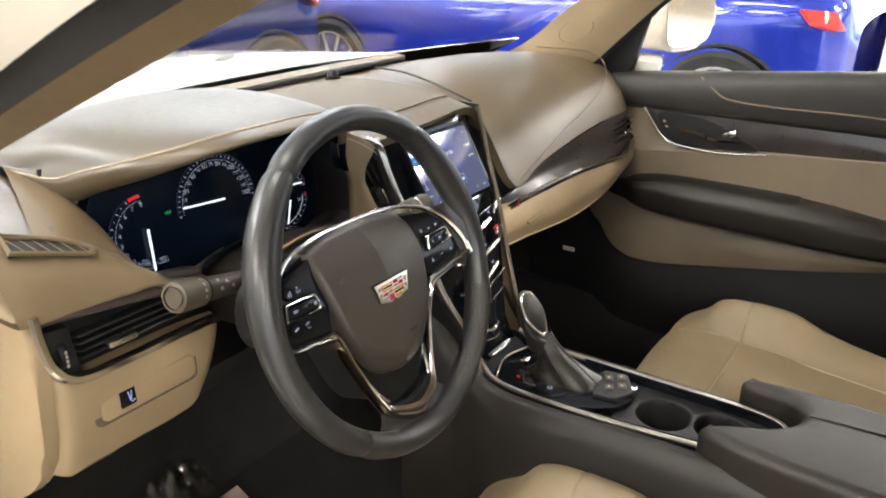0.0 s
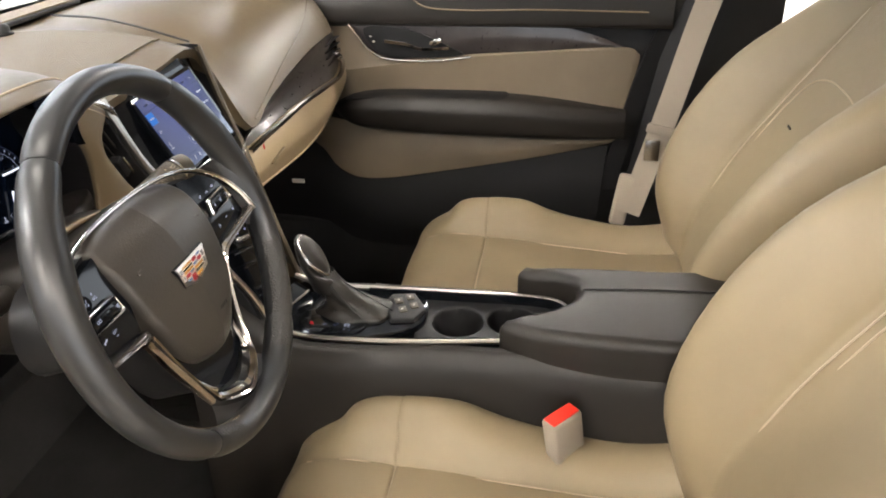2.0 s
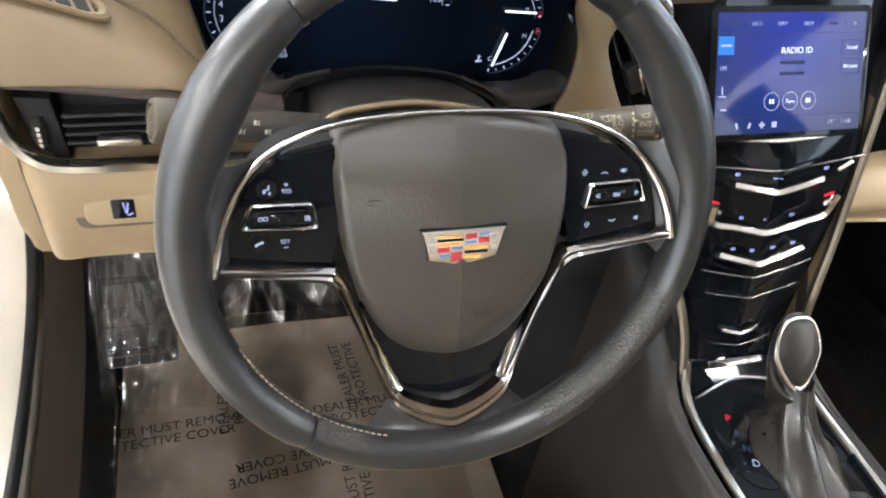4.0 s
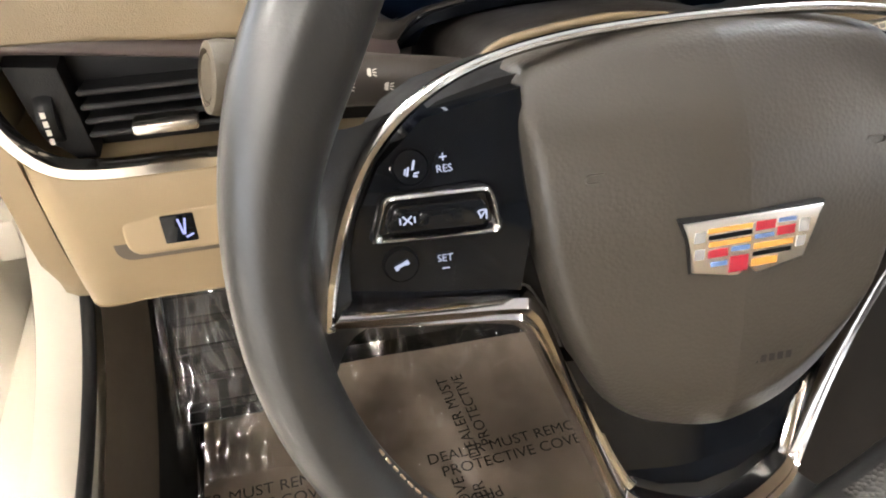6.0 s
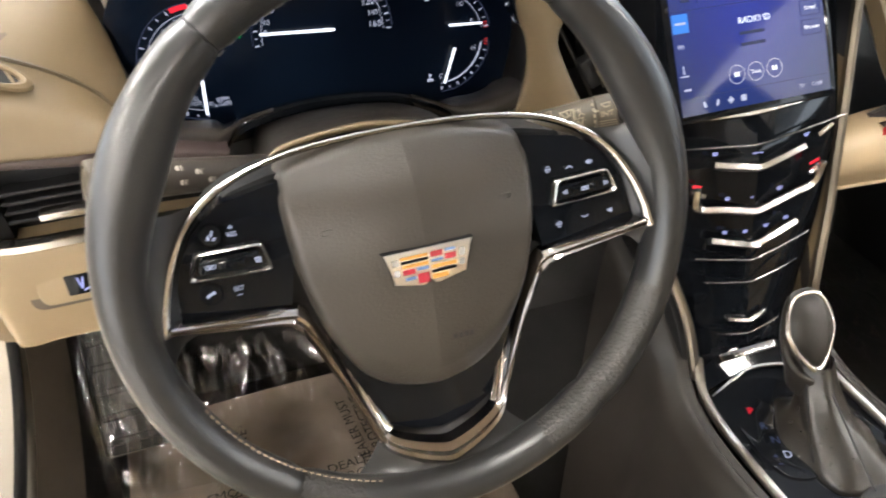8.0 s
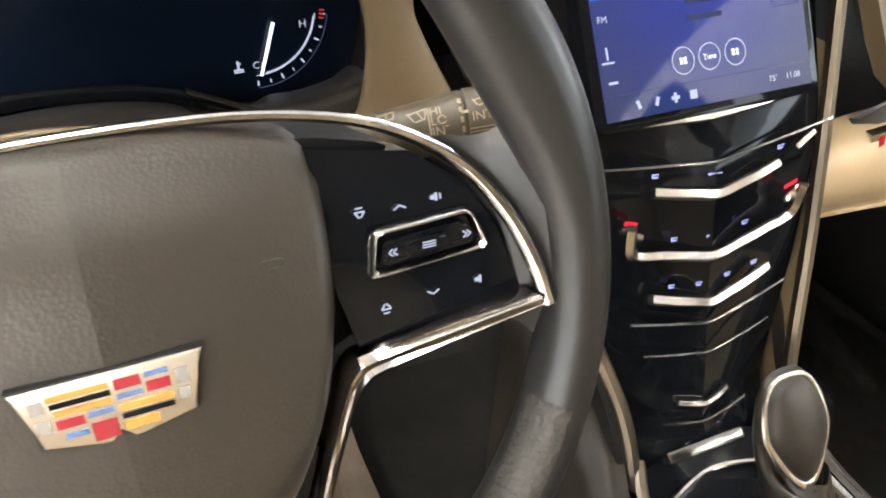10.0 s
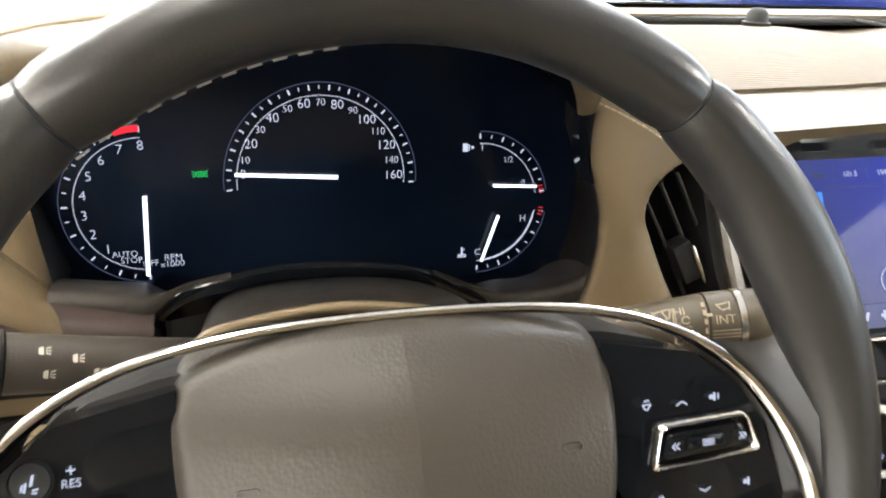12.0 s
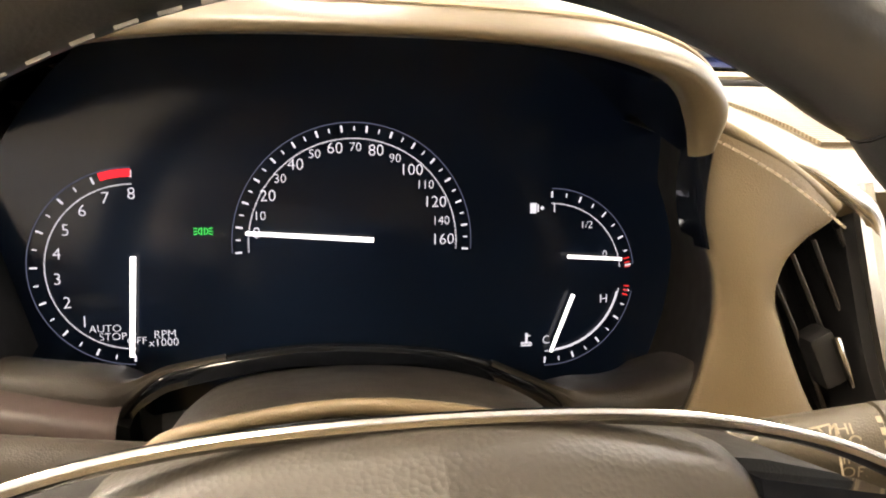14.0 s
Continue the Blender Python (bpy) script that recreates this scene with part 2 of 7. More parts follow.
def spline(points, n, closed=False):
    """Catmull-Rom through points (tuples of any size), n steps a span."""
    p = [np.array(q, float) for q in points]
    out = []
    spans = len(p) if closed else len(p) - 1
    for i in range(spans):
        a = p[i - 1] if closed or i > 0 else 2 * p[0] - p[1]
        b, c = p[i], p[(i + 1) % len(p)]
        d = p[(i + 2) % len(p)] if closed or i + 2 < len(p) else 2 * p[-1] - p[-2]
        for k in range(n):
            t = k / n
            out.append(0.5 * (2 * b + (c - a) * t + (2 * a - 5 * b + 4 * c - d) * t * t + (3 * b - 3 * c + d - a) * t ** 3))
    if not closed:
        out.append(p[-1])
    return [tuple(q) for q in out]


def grid(rows, close_u=False, close_v=False, bm=None):
    """A sheet through rows of points."""
    bm = bm or bmesh.new()
    vs = [[bm.verts.new(p) for p in row] for row in rows]
    nu, nv = len(rows), len(rows[0])
    for i in range(nu if close_u else nu - 1):
        for j in range(nv if close_v else nv - 1):
            q = (vs[i][j], vs[i][(j + 1) % nv], vs[(i + 1) % nu][(j + 1) % nv], vs[(i + 1) % nu][j])
            if len(set(q)) == 4:
                bm.faces.new(q)
    return bm


def skin(control, nu=6, nv=6):
    """A smooth sheet through a coarse grid of control points."""
    rows = [spline(r, nv) for r in control]
    cols = [spline(c, nu) for c in zip(*rows)]
    return grid([list(r) for r in zip(*cols)])


def thicken(bm, d, away=None):
    """Give a sheet a back, d behind its face (along minus its normals)."""
    bmesh.ops.recalc_face_normals(bm, faces=bm.faces)
    if away is not None:
        s = sum((fc.normal.dot(Vector(away)) for fc in bm.faces))
        if s > 0:
            bmesh.ops.reverse_faces(bm, faces=bm.faces)
    bmesh.ops.solidify(bm, geom=bm.faces[:], thickness=d)
    return bm


def prism(outline, d0, d1, m=None, bevel=0.0, seg=2):
    """A flat outline (u, v) pulled from depth d0 to d1, edges of the d1 face rounded."""
    bm = bmesh.new()
    lo = [bm.verts.new((u, v, d0)) for u, v in outline]
    hi = [bm.verts.new((u, v, d1)) for u, v in outline]
    n = len(outline)
    bm.faces.new(lo[::-1])
    top = bm.faces.new(hi)
    for i in range(n):
        bm.faces.new((lo[i], lo[(i + 1) % n], hi[(i + 1) % n], hi[i]))
    if bevel:
        bmesh.ops.bevel(bm, geom=list(top.edges), offset=bevel, segments=seg, affect="EDGES", profile=0.5)
    if m is not None:
        bm.transform(m)
    return bm


def block(size, m=None, bevel=0.0, seg=2):
    bm = bmesh.new()
    bmesh.ops.create_cube(bm, size=1.0, matrix=Matrix.Diagonal((*size, 1)))
    if bevel:
        bmesh.ops.bevel(bm, geom=bm.edges[:], offset=bevel, segments=seg, affect="EDGES", profile=0.5)
    if m is not None:
        bm.transform(m)
    return bm


def sweep(path, section, closed=False, up=(0, 0, 1), cap=True, scale=None):
    """Carry a section (a, b) along a path: a lies across, b along the up side."""
    pts = [Vector(p) for p in path]
    n = len(pts)
    rows = []
    upv = Vector(up)
    for i, p in enumerate(pts):
        a = pts[i - 1] if closed or i else pts[i]
        b = pts[(i + 1) % n] if closed or i < n - 1 else pts[i]
        t = (b - a).normalized()
        side = t.cross(upv)
        side = side.normalized() if side.length > 1e-6 else Vector((1, 0, 0))
        nrm = side.cross(t).normalized()
        k = scale[i] if scale else 1.0
        rows.append([p + side * (s[0] * k) + nrm * (s[1] * k) for s in section])
    bm = grid(rows, close_u=closed, close_v=True)
    if cap and not closed:
        bm.verts.ensure_lookup_table()
        m = len(section)
        bm.faces.new([bm.verts[j] for j in range(m)][::-1])
        bm.faces.new([bm.verts[(n - 1) * m + j] for j in range(m)])
    return bm


def ring_section(a, b=None, n=10):
    b = b or a
    return [(a * math.cos(2 * math.pi * k / n), b * math.sin(2 * math.pi * k / n)) for k in range(n)]


def lathe(profile, m=None, n=24):
    """Turn a profile of (radius, height) round its own z axis."""
    bm = grid([[(r * math.cos(2 * math.pi * k / n), r * math.sin(2 * math.pi * k / n), h) for r, h in profile] for k in range(n)], close_u=True)
    bmesh.ops.remove_doubles(bm, verts=bm.verts, dist=1e-6)
    if m is not None:
        bm.transform(m)
    return bm


def axes(o, x, y, z):
    m = Matrix((x, y, z)).transposed().to_4x4()
    m.translation = o
    return m


def along(a, b):
    """A pose at a whose z axis points to b."""
    return Matrix.Translation(a) @ (Vector(b) - Vector(a)).to_track_quat("Z", "Y").to_matrix().to_4x4()


def rounded(w, h, r, n=4, cx=0.0, cy=0.0):
    out = []
    for sx, sy, a0 in ((1, 1, 0), (-1, 1, 90), (-1, -1, 180), (1, -1, 270)):
        for k in range(n + 1):
            a = radians(a0 + 90 * k / n)
            out.append((cx + sx * (w / 2 - r) + r * math.cos(a), cy + sy * (h / 2 - r) + r * math.sin(a)))
    return out


def frame_ring(outer, inner, d0, d1, m=None):
    """A flat frame between two outlines of as many points, slightly domed."""
    mid = [((a[0] + b[0]) / 2, (a[1] + b[1]) / 2) for a, b in zip(outer, inner)]
    n = len(outer)
    rows = []
    for i in range(n):
        rows.append([(*outer[i], d0), (outer[i][0] * 0.85 + mid[i][0] * 0.15, outer[i][1] * 0.85 + mid[i][1] * 0.15, d0 + 0.7 * (d1 - d0)), (*mid[i], d1),
                     (inner[i][0] * 0.85 + mid[i][0] * 0.15, inner[i][1] * 0.85 + mid[i][1] * 0.15, d0 + 0.7 * (d1 - d0)), (*inner[i], d0)])
    bm = grid(rows, close_u=True)
    if m is not None:
        bm.transform(m)
    return bm


def writing(name, text, size, m, material, parent, label="", depth=0.0, thin=0.0):
    """Raised lettering in the built-in font, centred on the pose m, as a mesh."""
    cu = bpy.data.curves.new(name, "FONT")
    cu.body, cu.size, cu.align_x, cu.align_y, cu.resolution_u = text, size, "CENTER", "CENTER", 3
    cu.extrude = depth
    cu.offset = -thin * size
    tmp = bpy.data.objects.new(name, cu)
    me = bpy.data.meshes.new_from_object(tmp)
    bpy.data.objects.remove(tmp)
    me.transform(m)
    me.materials.clear()
    me.materials.append(material)
    ob = new(name, me)
    ob.parent = parent
    ob.matrix_parent_inverse = base_of(parent).inverted()
    if label:
        ob["label"] = label
    return ob


def bars(rects, m, d=0.0004):
    """Small flat marks: rectangles (x, y, width, height, degrees) in one mesh."""
    bm = bmesh.new()
    for x, y, w, h, a in rects:
        c, s = math.cos(radians(a)), math.sin(radians(a))
        vs = [bm.verts.new((x + c * px - s * py, y + s * px + c * py, d)) for px, py in ((-w / 2, -h / 2), (w / 2, -h / 2), (w / 2, h / 2), (-w / 2, h / 2))]
        bm.faces.new(vs)
    bm.transform(m)
    return bm


def arc_band(r0, r1, a0, a1, n, m, d=0.0004, cx=0.0, cy=0.0):
    rows = []
    for k in range(n + 1):
        a = radians(a0 + (a1 - a0) * k / n)
        rows.append([(cx + r0 * math.cos(a), cy + r0 * math.sin(a), d), (cx + r1 * math.cos(a), cy + r1 * math.sin(a), d)])
    bm = grid(rows)
    bm.transform(m)
    return bm


# ---- the showroom ----
GROUND = -0.16
ground = single("ground", prism([(-14, -12), (14, -12), (14, 14), (-14, 14)], GROUND - 0.1, GROUND), TILE, "pale polished tile floor of a car showroom", "floor", kind="structure")
single("wall_south", block((16.4, 0.2, 4.4), pose(0.0, -12.1, GROUND + 2.2)), WALL, "plain white painted showroom wall", "wall", kind="structure")


def shop_wall(name, start, end, lintel, posts):
    """A wall of tall shop windows between two corners on the plan."""
    a, b = Vector((*start, GROUND)), Vector((*end, GROUND))
    run, mid = (b - a).length, (a + b) / 2
    turn = math.degrees(math.atan2(b.y - a.y, b.x - a.x))
    w = root(name, mid, "white showroom wall with tall shop windows", "wall", kind="structure")
    part("parapet", block((run, 0.2, 0.35), pose(mid.x, mid.y, GROUND + 0.175, 0, 0, turn)), WALL, w)
    part("lintel", block((run, 0.2, lintel), pose(mid.x, mid.y, GROUND + 4.4 - lintel / 2, 0, 0, turn)), WALL, w)
    for k in range(posts):
        p = a.lerp(b, k / (posts - 1))
        part("mullion", block((0.16, 0.12, 4.05 - lintel), pose(p.x, p.y, GROUND + 0.35 + (4.05 - lintel) / 2, 0, 0, turn), 0.01), DARK, w)


shop_wall("wall_west", (-8.1, -12.0), (-8.1, 10.0), 1.1, 6)
shop_wall("wall_east", (8.1, -12.0), (8.1, 10.0), 0.30, 6)
single("wall_north", block((10.2, 0.2, 4.4), pose(-3.0, 10.1, GROUND + 2.2)), WALL, "plain white painted showroom wall", "wall", kind="structure")
shop_wall("wall_north_windows", (2.1, 10.1), (8.0, 10.1), 0.30, 3)
single("ceiling", block((28.4, 26.4, 0.2), pose(0, 1, GROUND + 4.5)), CEIL, "pale ceiling of the showroom", "ceiling", kind="structure")


def ceiling_light(material, label):
    """A long recessed fitting with a glowing diffuser, built at the room's middle."""
    e = root("ceiling_light", (0, 0, GROUND + 4.36), label, "ceiling light", "showroom ceiling lights")
    part("housing", block((0.50, 2.4, 0.06), pose(0, 0, GROUND + 4.36), 0.01), WALL, e)
    part("diffuser", block((0.42, 2.3, 0.02), pose(0, 0, GROUND + 4.325)), material, e, "glowing white diffuser")
    return e


warm = ceiling_light(LAMP, "long warm white fluorescent ceiling light of the showroom")
for x, y in ((-6.0, -8.0), (-6.0, -4.0), (-6.0, 0.0), (-6.0, 3.6), (-3.0, 3.4), (3.6, -4.0), (7.2, -4.0), (7.2, 0.0), (3.6, -8.0), (0.0, -8.0)):
    copy_thing(warm, pose(x, y, GROUND + 4.36))
warm.location = (-2.4, -8.0, GROUND + 4.36)
cool = ceiling_light(COOL_LAMP, "long cool white fluorescent ceiling light of the showroom")
for x in (-6.0, -2.4, 0.0, 3.6, 7.2):
    for y in (6.0, 8.8):
        copy_thing(cool, pose(x, y, GROUND + 4.36))
cool.location = (3.0, 3.2, GROUND + 4.36)
# unseen lamp added overhead to brighten the wheel cover and the cushions
dim = ceiling_light(FILL_LAMP, "added warm fill light, unseen, above the parked car")
dim.location = (-0.7, 0.5, GROUND + 4.36)


# ---- the car's shell ----
def shell():
    car = root("car_body", (CX, 0.3, GROUND), "white car body round the cabin, driver's door open", "car body", kind="structure")
    # bonnet and cowl ahead of the windscreen
    rows = []
    for x in np.linspace(-0.82, 0.75, 13):
        k = 1 - ((x - CX) / 0.85) ** 2
        rows.append([(x, 0.86 - 0.10 * (1 - k), 0.795 - 0.03 * (1 - k)), (x, 0.95 - 0.1 * (1 - k), 0.815 + 0.01 * k - 0.03 * (1 - k)), (x, 1.3, 0.80 + 0.02 * k - 0.06 * (1 - k)), (x, 1.75, 0.72 + 0.02 * k - 0.08 * (1 - k)), (x, 2.0, 0.58 - 0.05 * (1 - k)), (x, 2.05, 0.2)])
    part("bonnet", skin(rows, 2, 4), WHITE_PAINT, car, "white bonnet")
    part("cowl", thicken(skin([[(x, 0.66 - 0.12 * ((x - CX) / 0.8) ** 2, 0.825), (x, 0.75 - 0.12 * ((x - CX) / 0.8) ** 2, 0.80), (x, 0.87, 0.785)] for x in np.linspace(-0.8, 0.73, 7)], 2, 3), 0.01), BLACK, car, "black cowl below the windscreen")
    for s in (-1, 1):
        x = CX + s * 0.86
        part("fender", block((0.10, 1.5, 0.80), pose(x, 1.25, 0.30), 0.04, 3), WHITE_PAINT, car)
    # floor pan, tunnel end, firewall
    part("floor_pan", block((1.56, 2.6, 0.04), pose(CX, -0.55, 0.06), 0.01), CARPET, car, "black carpet")
    part("firewall", block((1.50, 0.05, 0.62), pose(CX, 0.70, 0.36) @ pose(0, 0, 0, -12), 0.01), CARPET, car, "black carpet under the dashboard")
    # roof with its cloth lining
    part("roof", thicken(skin([[(x, -0.20, 1.225 - 0.05 * ((x - CX) / 0.6) ** 2), (x, -0.6, 1.275 - 0.05 * ((x - CX) / 0.6) ** 2), (x, -1.2, 1.27 - 0.05 * ((x - CX) / 0.6) ** 2), (x, -1.8, 1.18 - 0.05 * ((x - CX) / 0.6) ** 2)] for x in np.linspace(CX - 0.60, CX + 0.60, 6)], 2, 3), 0.02), WHITE_PAINT, car)
    part("headliner", skin([[(x, -0.20, 1.195 - 0.05 * ((x - CX) / 0.6) ** 2), (x, -0.6, 1.245 - 0.05 * ((x - CX) / 0.6) ** 2), (x, -1.2, 1.24 - 0.05 * ((x - CX) / 0.6) ** 2), (x, -1.8, 1.15 - 0.05 * ((x - CX) / 0.6) ** 2)] for x in np.linspace(CX - 0.59, CX + 0.59, 6)], 2, 3), HEADLINER, car, "pale cloth headliner")
    part("inner_sill", block((0.12, 2.2, 0.22), pose(0.76, -0.2, 0.16), 0.02), DARK, car, "dark inner sill trim")
    part("side_post", block((0.08, 0.45, 0.75), pose(0.775, 0.52, 0.44), 0.02), DARK, car)
    part("rear_bulkhead", block((1.4, 0.1, 1.1), pose(CX, -1.85, 0.6), 0.03), DARK, car)
    part("rear_bench", block((1.30, 0.55, 0.35), pose(CX, -1.45, 0.24), 0.08, 4), SEAT, car, "cream rear bench")
    part("rear_side", block((0.06, 0.9, 0.75), pose(CX + 0.75, -1.35, 0.45), 0.02), DARK, car)
    part("rear_side", block((0.06, 0.9, 0.75), pose(CX - 0.75, -1.35, 0.45), 0.02), DARK, car)
    return car


car = shell()

# A-pillars: trim inside, painted frame outside
def pillar(side, name):
    s = side
    x0 = CX + s * 0.70
    p = root(name, (x0, 0.4, 0.84), "pale trim of the windscreen pillar with its dark door seal", "car pillar", kind="structure")
    if s > 0:
        lo = [(0.60, 0.56, 0.79), (0.66, 0.43, 0.855), (0.655, 0.31, 0.945), (0.64, 0.10, 1.08), (0.61, -0.2, 1.19)]
        hi = [(0.72, 0.38, 0.76), (0.71, 0.275, 0.81), (0.705, 0.12, 0.955), (0.68, -0.05, 1.08), (0.64, -0.32, 1.18)]
    else:
        lo = [(-0.62, 0.52, 0.79), (-0.665, 0.42, 0.828), (-0.675, 0.20, 0.91), (-0.66, -0.02, 1.005), (-0.64, -0.24, 1.10)]
        hi = [(-0.73, 0.46, 0.80), (-0.725, 0.34, 0.855), (-0.72, 0.10, 0.97), (-0.715, -0.10, 1.06), (-0.70, -0.30, 1.14)]
    full = hi
    if s < 0:
        hi = [tuple(p + 0.50 * (q - p) for p, q in zip(a, b)) for a, b in zip(lo, full)]
    mid = [((a[0] + b[0]) / 2 + (-s) * (0.012 if s > 0 else 0.003), (a[1] + b[1]) / 2 - 0.01, (a[2] + b[2]) / 2 + 0.004) for a, b in zip(lo, hi)]
    # mirrored trims; the left one's shade is put into a darker colour
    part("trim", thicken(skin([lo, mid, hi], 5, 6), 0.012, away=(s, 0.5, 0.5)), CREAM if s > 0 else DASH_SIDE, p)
    out = [(q[0] + s * 0.012, q[1] + 0.01, q[2]) for q in hi] if s > 0 else [tuple(p + 0.98 * (q - p) for p, q in zip(a, b)) for a, b in zip(lo, full)]
    part("door_seal", thicken(skin([hi, [((a[0] + b[0]) / 2, a[1] + 0.004, (a[2] + b[2]) / 2 + 0.004) for a, b in zip(hi, out)], out], 4, 6), 0.01, away=(s, 0, 0.5)), DARK, p, "dark rubber seal")
    if s > 0:
        out = hi
    far = [(q[0] + s * 0.055, q[1] + 0.04, q[2] + 0.05) for q in out]
    if s < 0:
        part("painted_frame", thicken(skin([out, [((a[0] + b[0]) / 2 + s * 0.01, (a[1] + b[1]) / 2, (a[2] + b[2]) / 2) for a, b in zip(out, far)], far], 4, 6), 0.01, away=(-s, 0, -0.5)), WHITE_PAINT, p, "white painted frame")
    if s > 0:
        m = axes((0.664, 0.30, 0.895), Vector((0.12, -0.72, 0.30)).normalized(), Vector((0.10, 0.33, 0.80)).normalized(), Vector((-0.9, -0.3, 0.2)).normalized())
        part("oval_mark", lathe([(0.040, 0.0), (0.041, 0.0015), (0.0385, 0.0015), (0.038, 0.0005)], m @ Matrix.Diagonal((1.0, 0.55, 1, 1)), 40), DASH_SIDE, p, "oval outline moulded in the trim")
    return p


pillar(1, "pillar_right")
pillar(-1, "pillar_left")

# windscreen
glass_rows = [[(x, 0.665 - 0.13 * ((x - CX) / 0.72) ** 2, 0.815), (x * 0.99, 0.40 - 0.1 * ((x - CX) / 0.72) ** 2, 0.955), (x * 0.95, 0.10 - 0.06 * ((x - CX) / 0.72) ** 2, 1.09), (x * 0.9, -0.18, 1.20)] for x in np.linspace(-0.68, 0.66, 9)]
ws = root("window_1", (CX, 0.6, 0.82), "clear sloping windscreen with a black edge band", "windscreen", kind="structure")
pane = part("pane", skin(glass_rows, 3, 5), SCREEN_GLASS, ws)
pane.visible_shadow = False
part("edge_band", thicken(skin([[(r[0][0], r[0][1] - 0.006, r[0][2] + 0.001), (r[0][0], r[0][1] - 0.105, r[0][2] + 0.0555)] for r in glass_rows], 3, 2), 0.002), PIANO, ws, "black ceramic band")


# ---- dashboard ----
dash = root("dashboard", (CX, 0.35, 0.55), "taupe leather-grained dashboard with cream lower panels", "dashboard")


def dash_top():
    # columns: x, back y, crest y, crest z, front y, front z
    cols = [(-0.672, 0.48, 0.31, 0.872, 0.21, 0.862), (-0.64, 0.52, 0.31, 0.872, 0.203, 0.856), (-0.600, 0.55, 0.31, 0.872, 0.20, 0.841), (-0.570, 0.56, 0.35, 0.873, 0.25, 0.848),
            (-0.545, 0.58, 0.41, 0.868, 0.36, 0.852), (-0.50, 0.59, 0.44, 0.858, 0.38, 0.845), (-0.38, 0.62, 0.46, 0.856, 0.40, 0.845), (-0.27, 0.63, 0.45, 0.860, 0.38, 0.850), (-0.246, 0.63, 0.42, 0.866, 0.35, 0.860), (-0.240, 0.63, 0.41, 0.869, 0.330, 0.864), (-0.2365, 0.63, 0.39, 0.872, 0.182, 0.8665), (-0.231, 0.63, 0.39, 0.872, 0.181, 0.8645), (-0.212, 0.635, 0.38, 0.873, 0.180, 0.8555), (-0.178, 0.64, 0.37, 0.872, 0.183, 0.840),
            (CX, 0.645, 0.36, 0.872, 0.187, 0.842), (0.075, 0.64, 0.36, 0.872, 0.19, 0.842), (0.115, 0.635, 0.36, 0.873, 0.18, 0.79), (0.18, 0.63, 0.31, 0.875, 0.166, 0.692),
            (0.26, 0.62, 0.275, 0.885, 0.162, 0.714), (0.37, 0.60, 0.26, 0.885, 0.160, 0.731), (0.50, 0.57, 0.25, 0.88, 0.160, 0.741), (0.64, 0.51, 0.24, 0.862, 0.166, 0.738), (0.75, 0.44, 0.25, 0.84, 0.20, 0.722)]
    rows = []
    for x, yb, yc, zc, yf, zf in cols:
        row = []
        for k in range(17):
            t = k / 16
            b0, b1, b2, b3 = (1 - t) ** 3, 3 * t * (1 - t) ** 2, 3 * t * t * (1 - t), t ** 3
            row.append((x, b0 * yb + b1 * (yb * 0.5 + yc * 0.5) + b2 * (yc * 0.65 + yf * 0.35) + b3 * yf, b0 * 0.826 + b1 * (zc - 0.004) + b2 * (zc + 0.004) + b3 * zf))
        rows.append(row)
    fine = [spline(list(c), 4) for c in zip(*rows)]
    inlay = [[(x, y, z + 0.0022) for x, y, z in row if -0.158 < x < 0.082] for row in fine[6:15]]
    return thicken(grid([list(r) for r in zip(*fine)]), 0.012, away=(0, 0.3, -1)), thicken(grid(inlay), 0.0035, away=(0, 0, -1))


pad_mesh, inlay_mesh = dash_top()
part("center_pad", inlay_mesh, RIBBED, dash, "finely ribbed taupe centre pad")
part("top_pad", pad_mesh, DASH_TOP, dash, "taupe leather top pad")

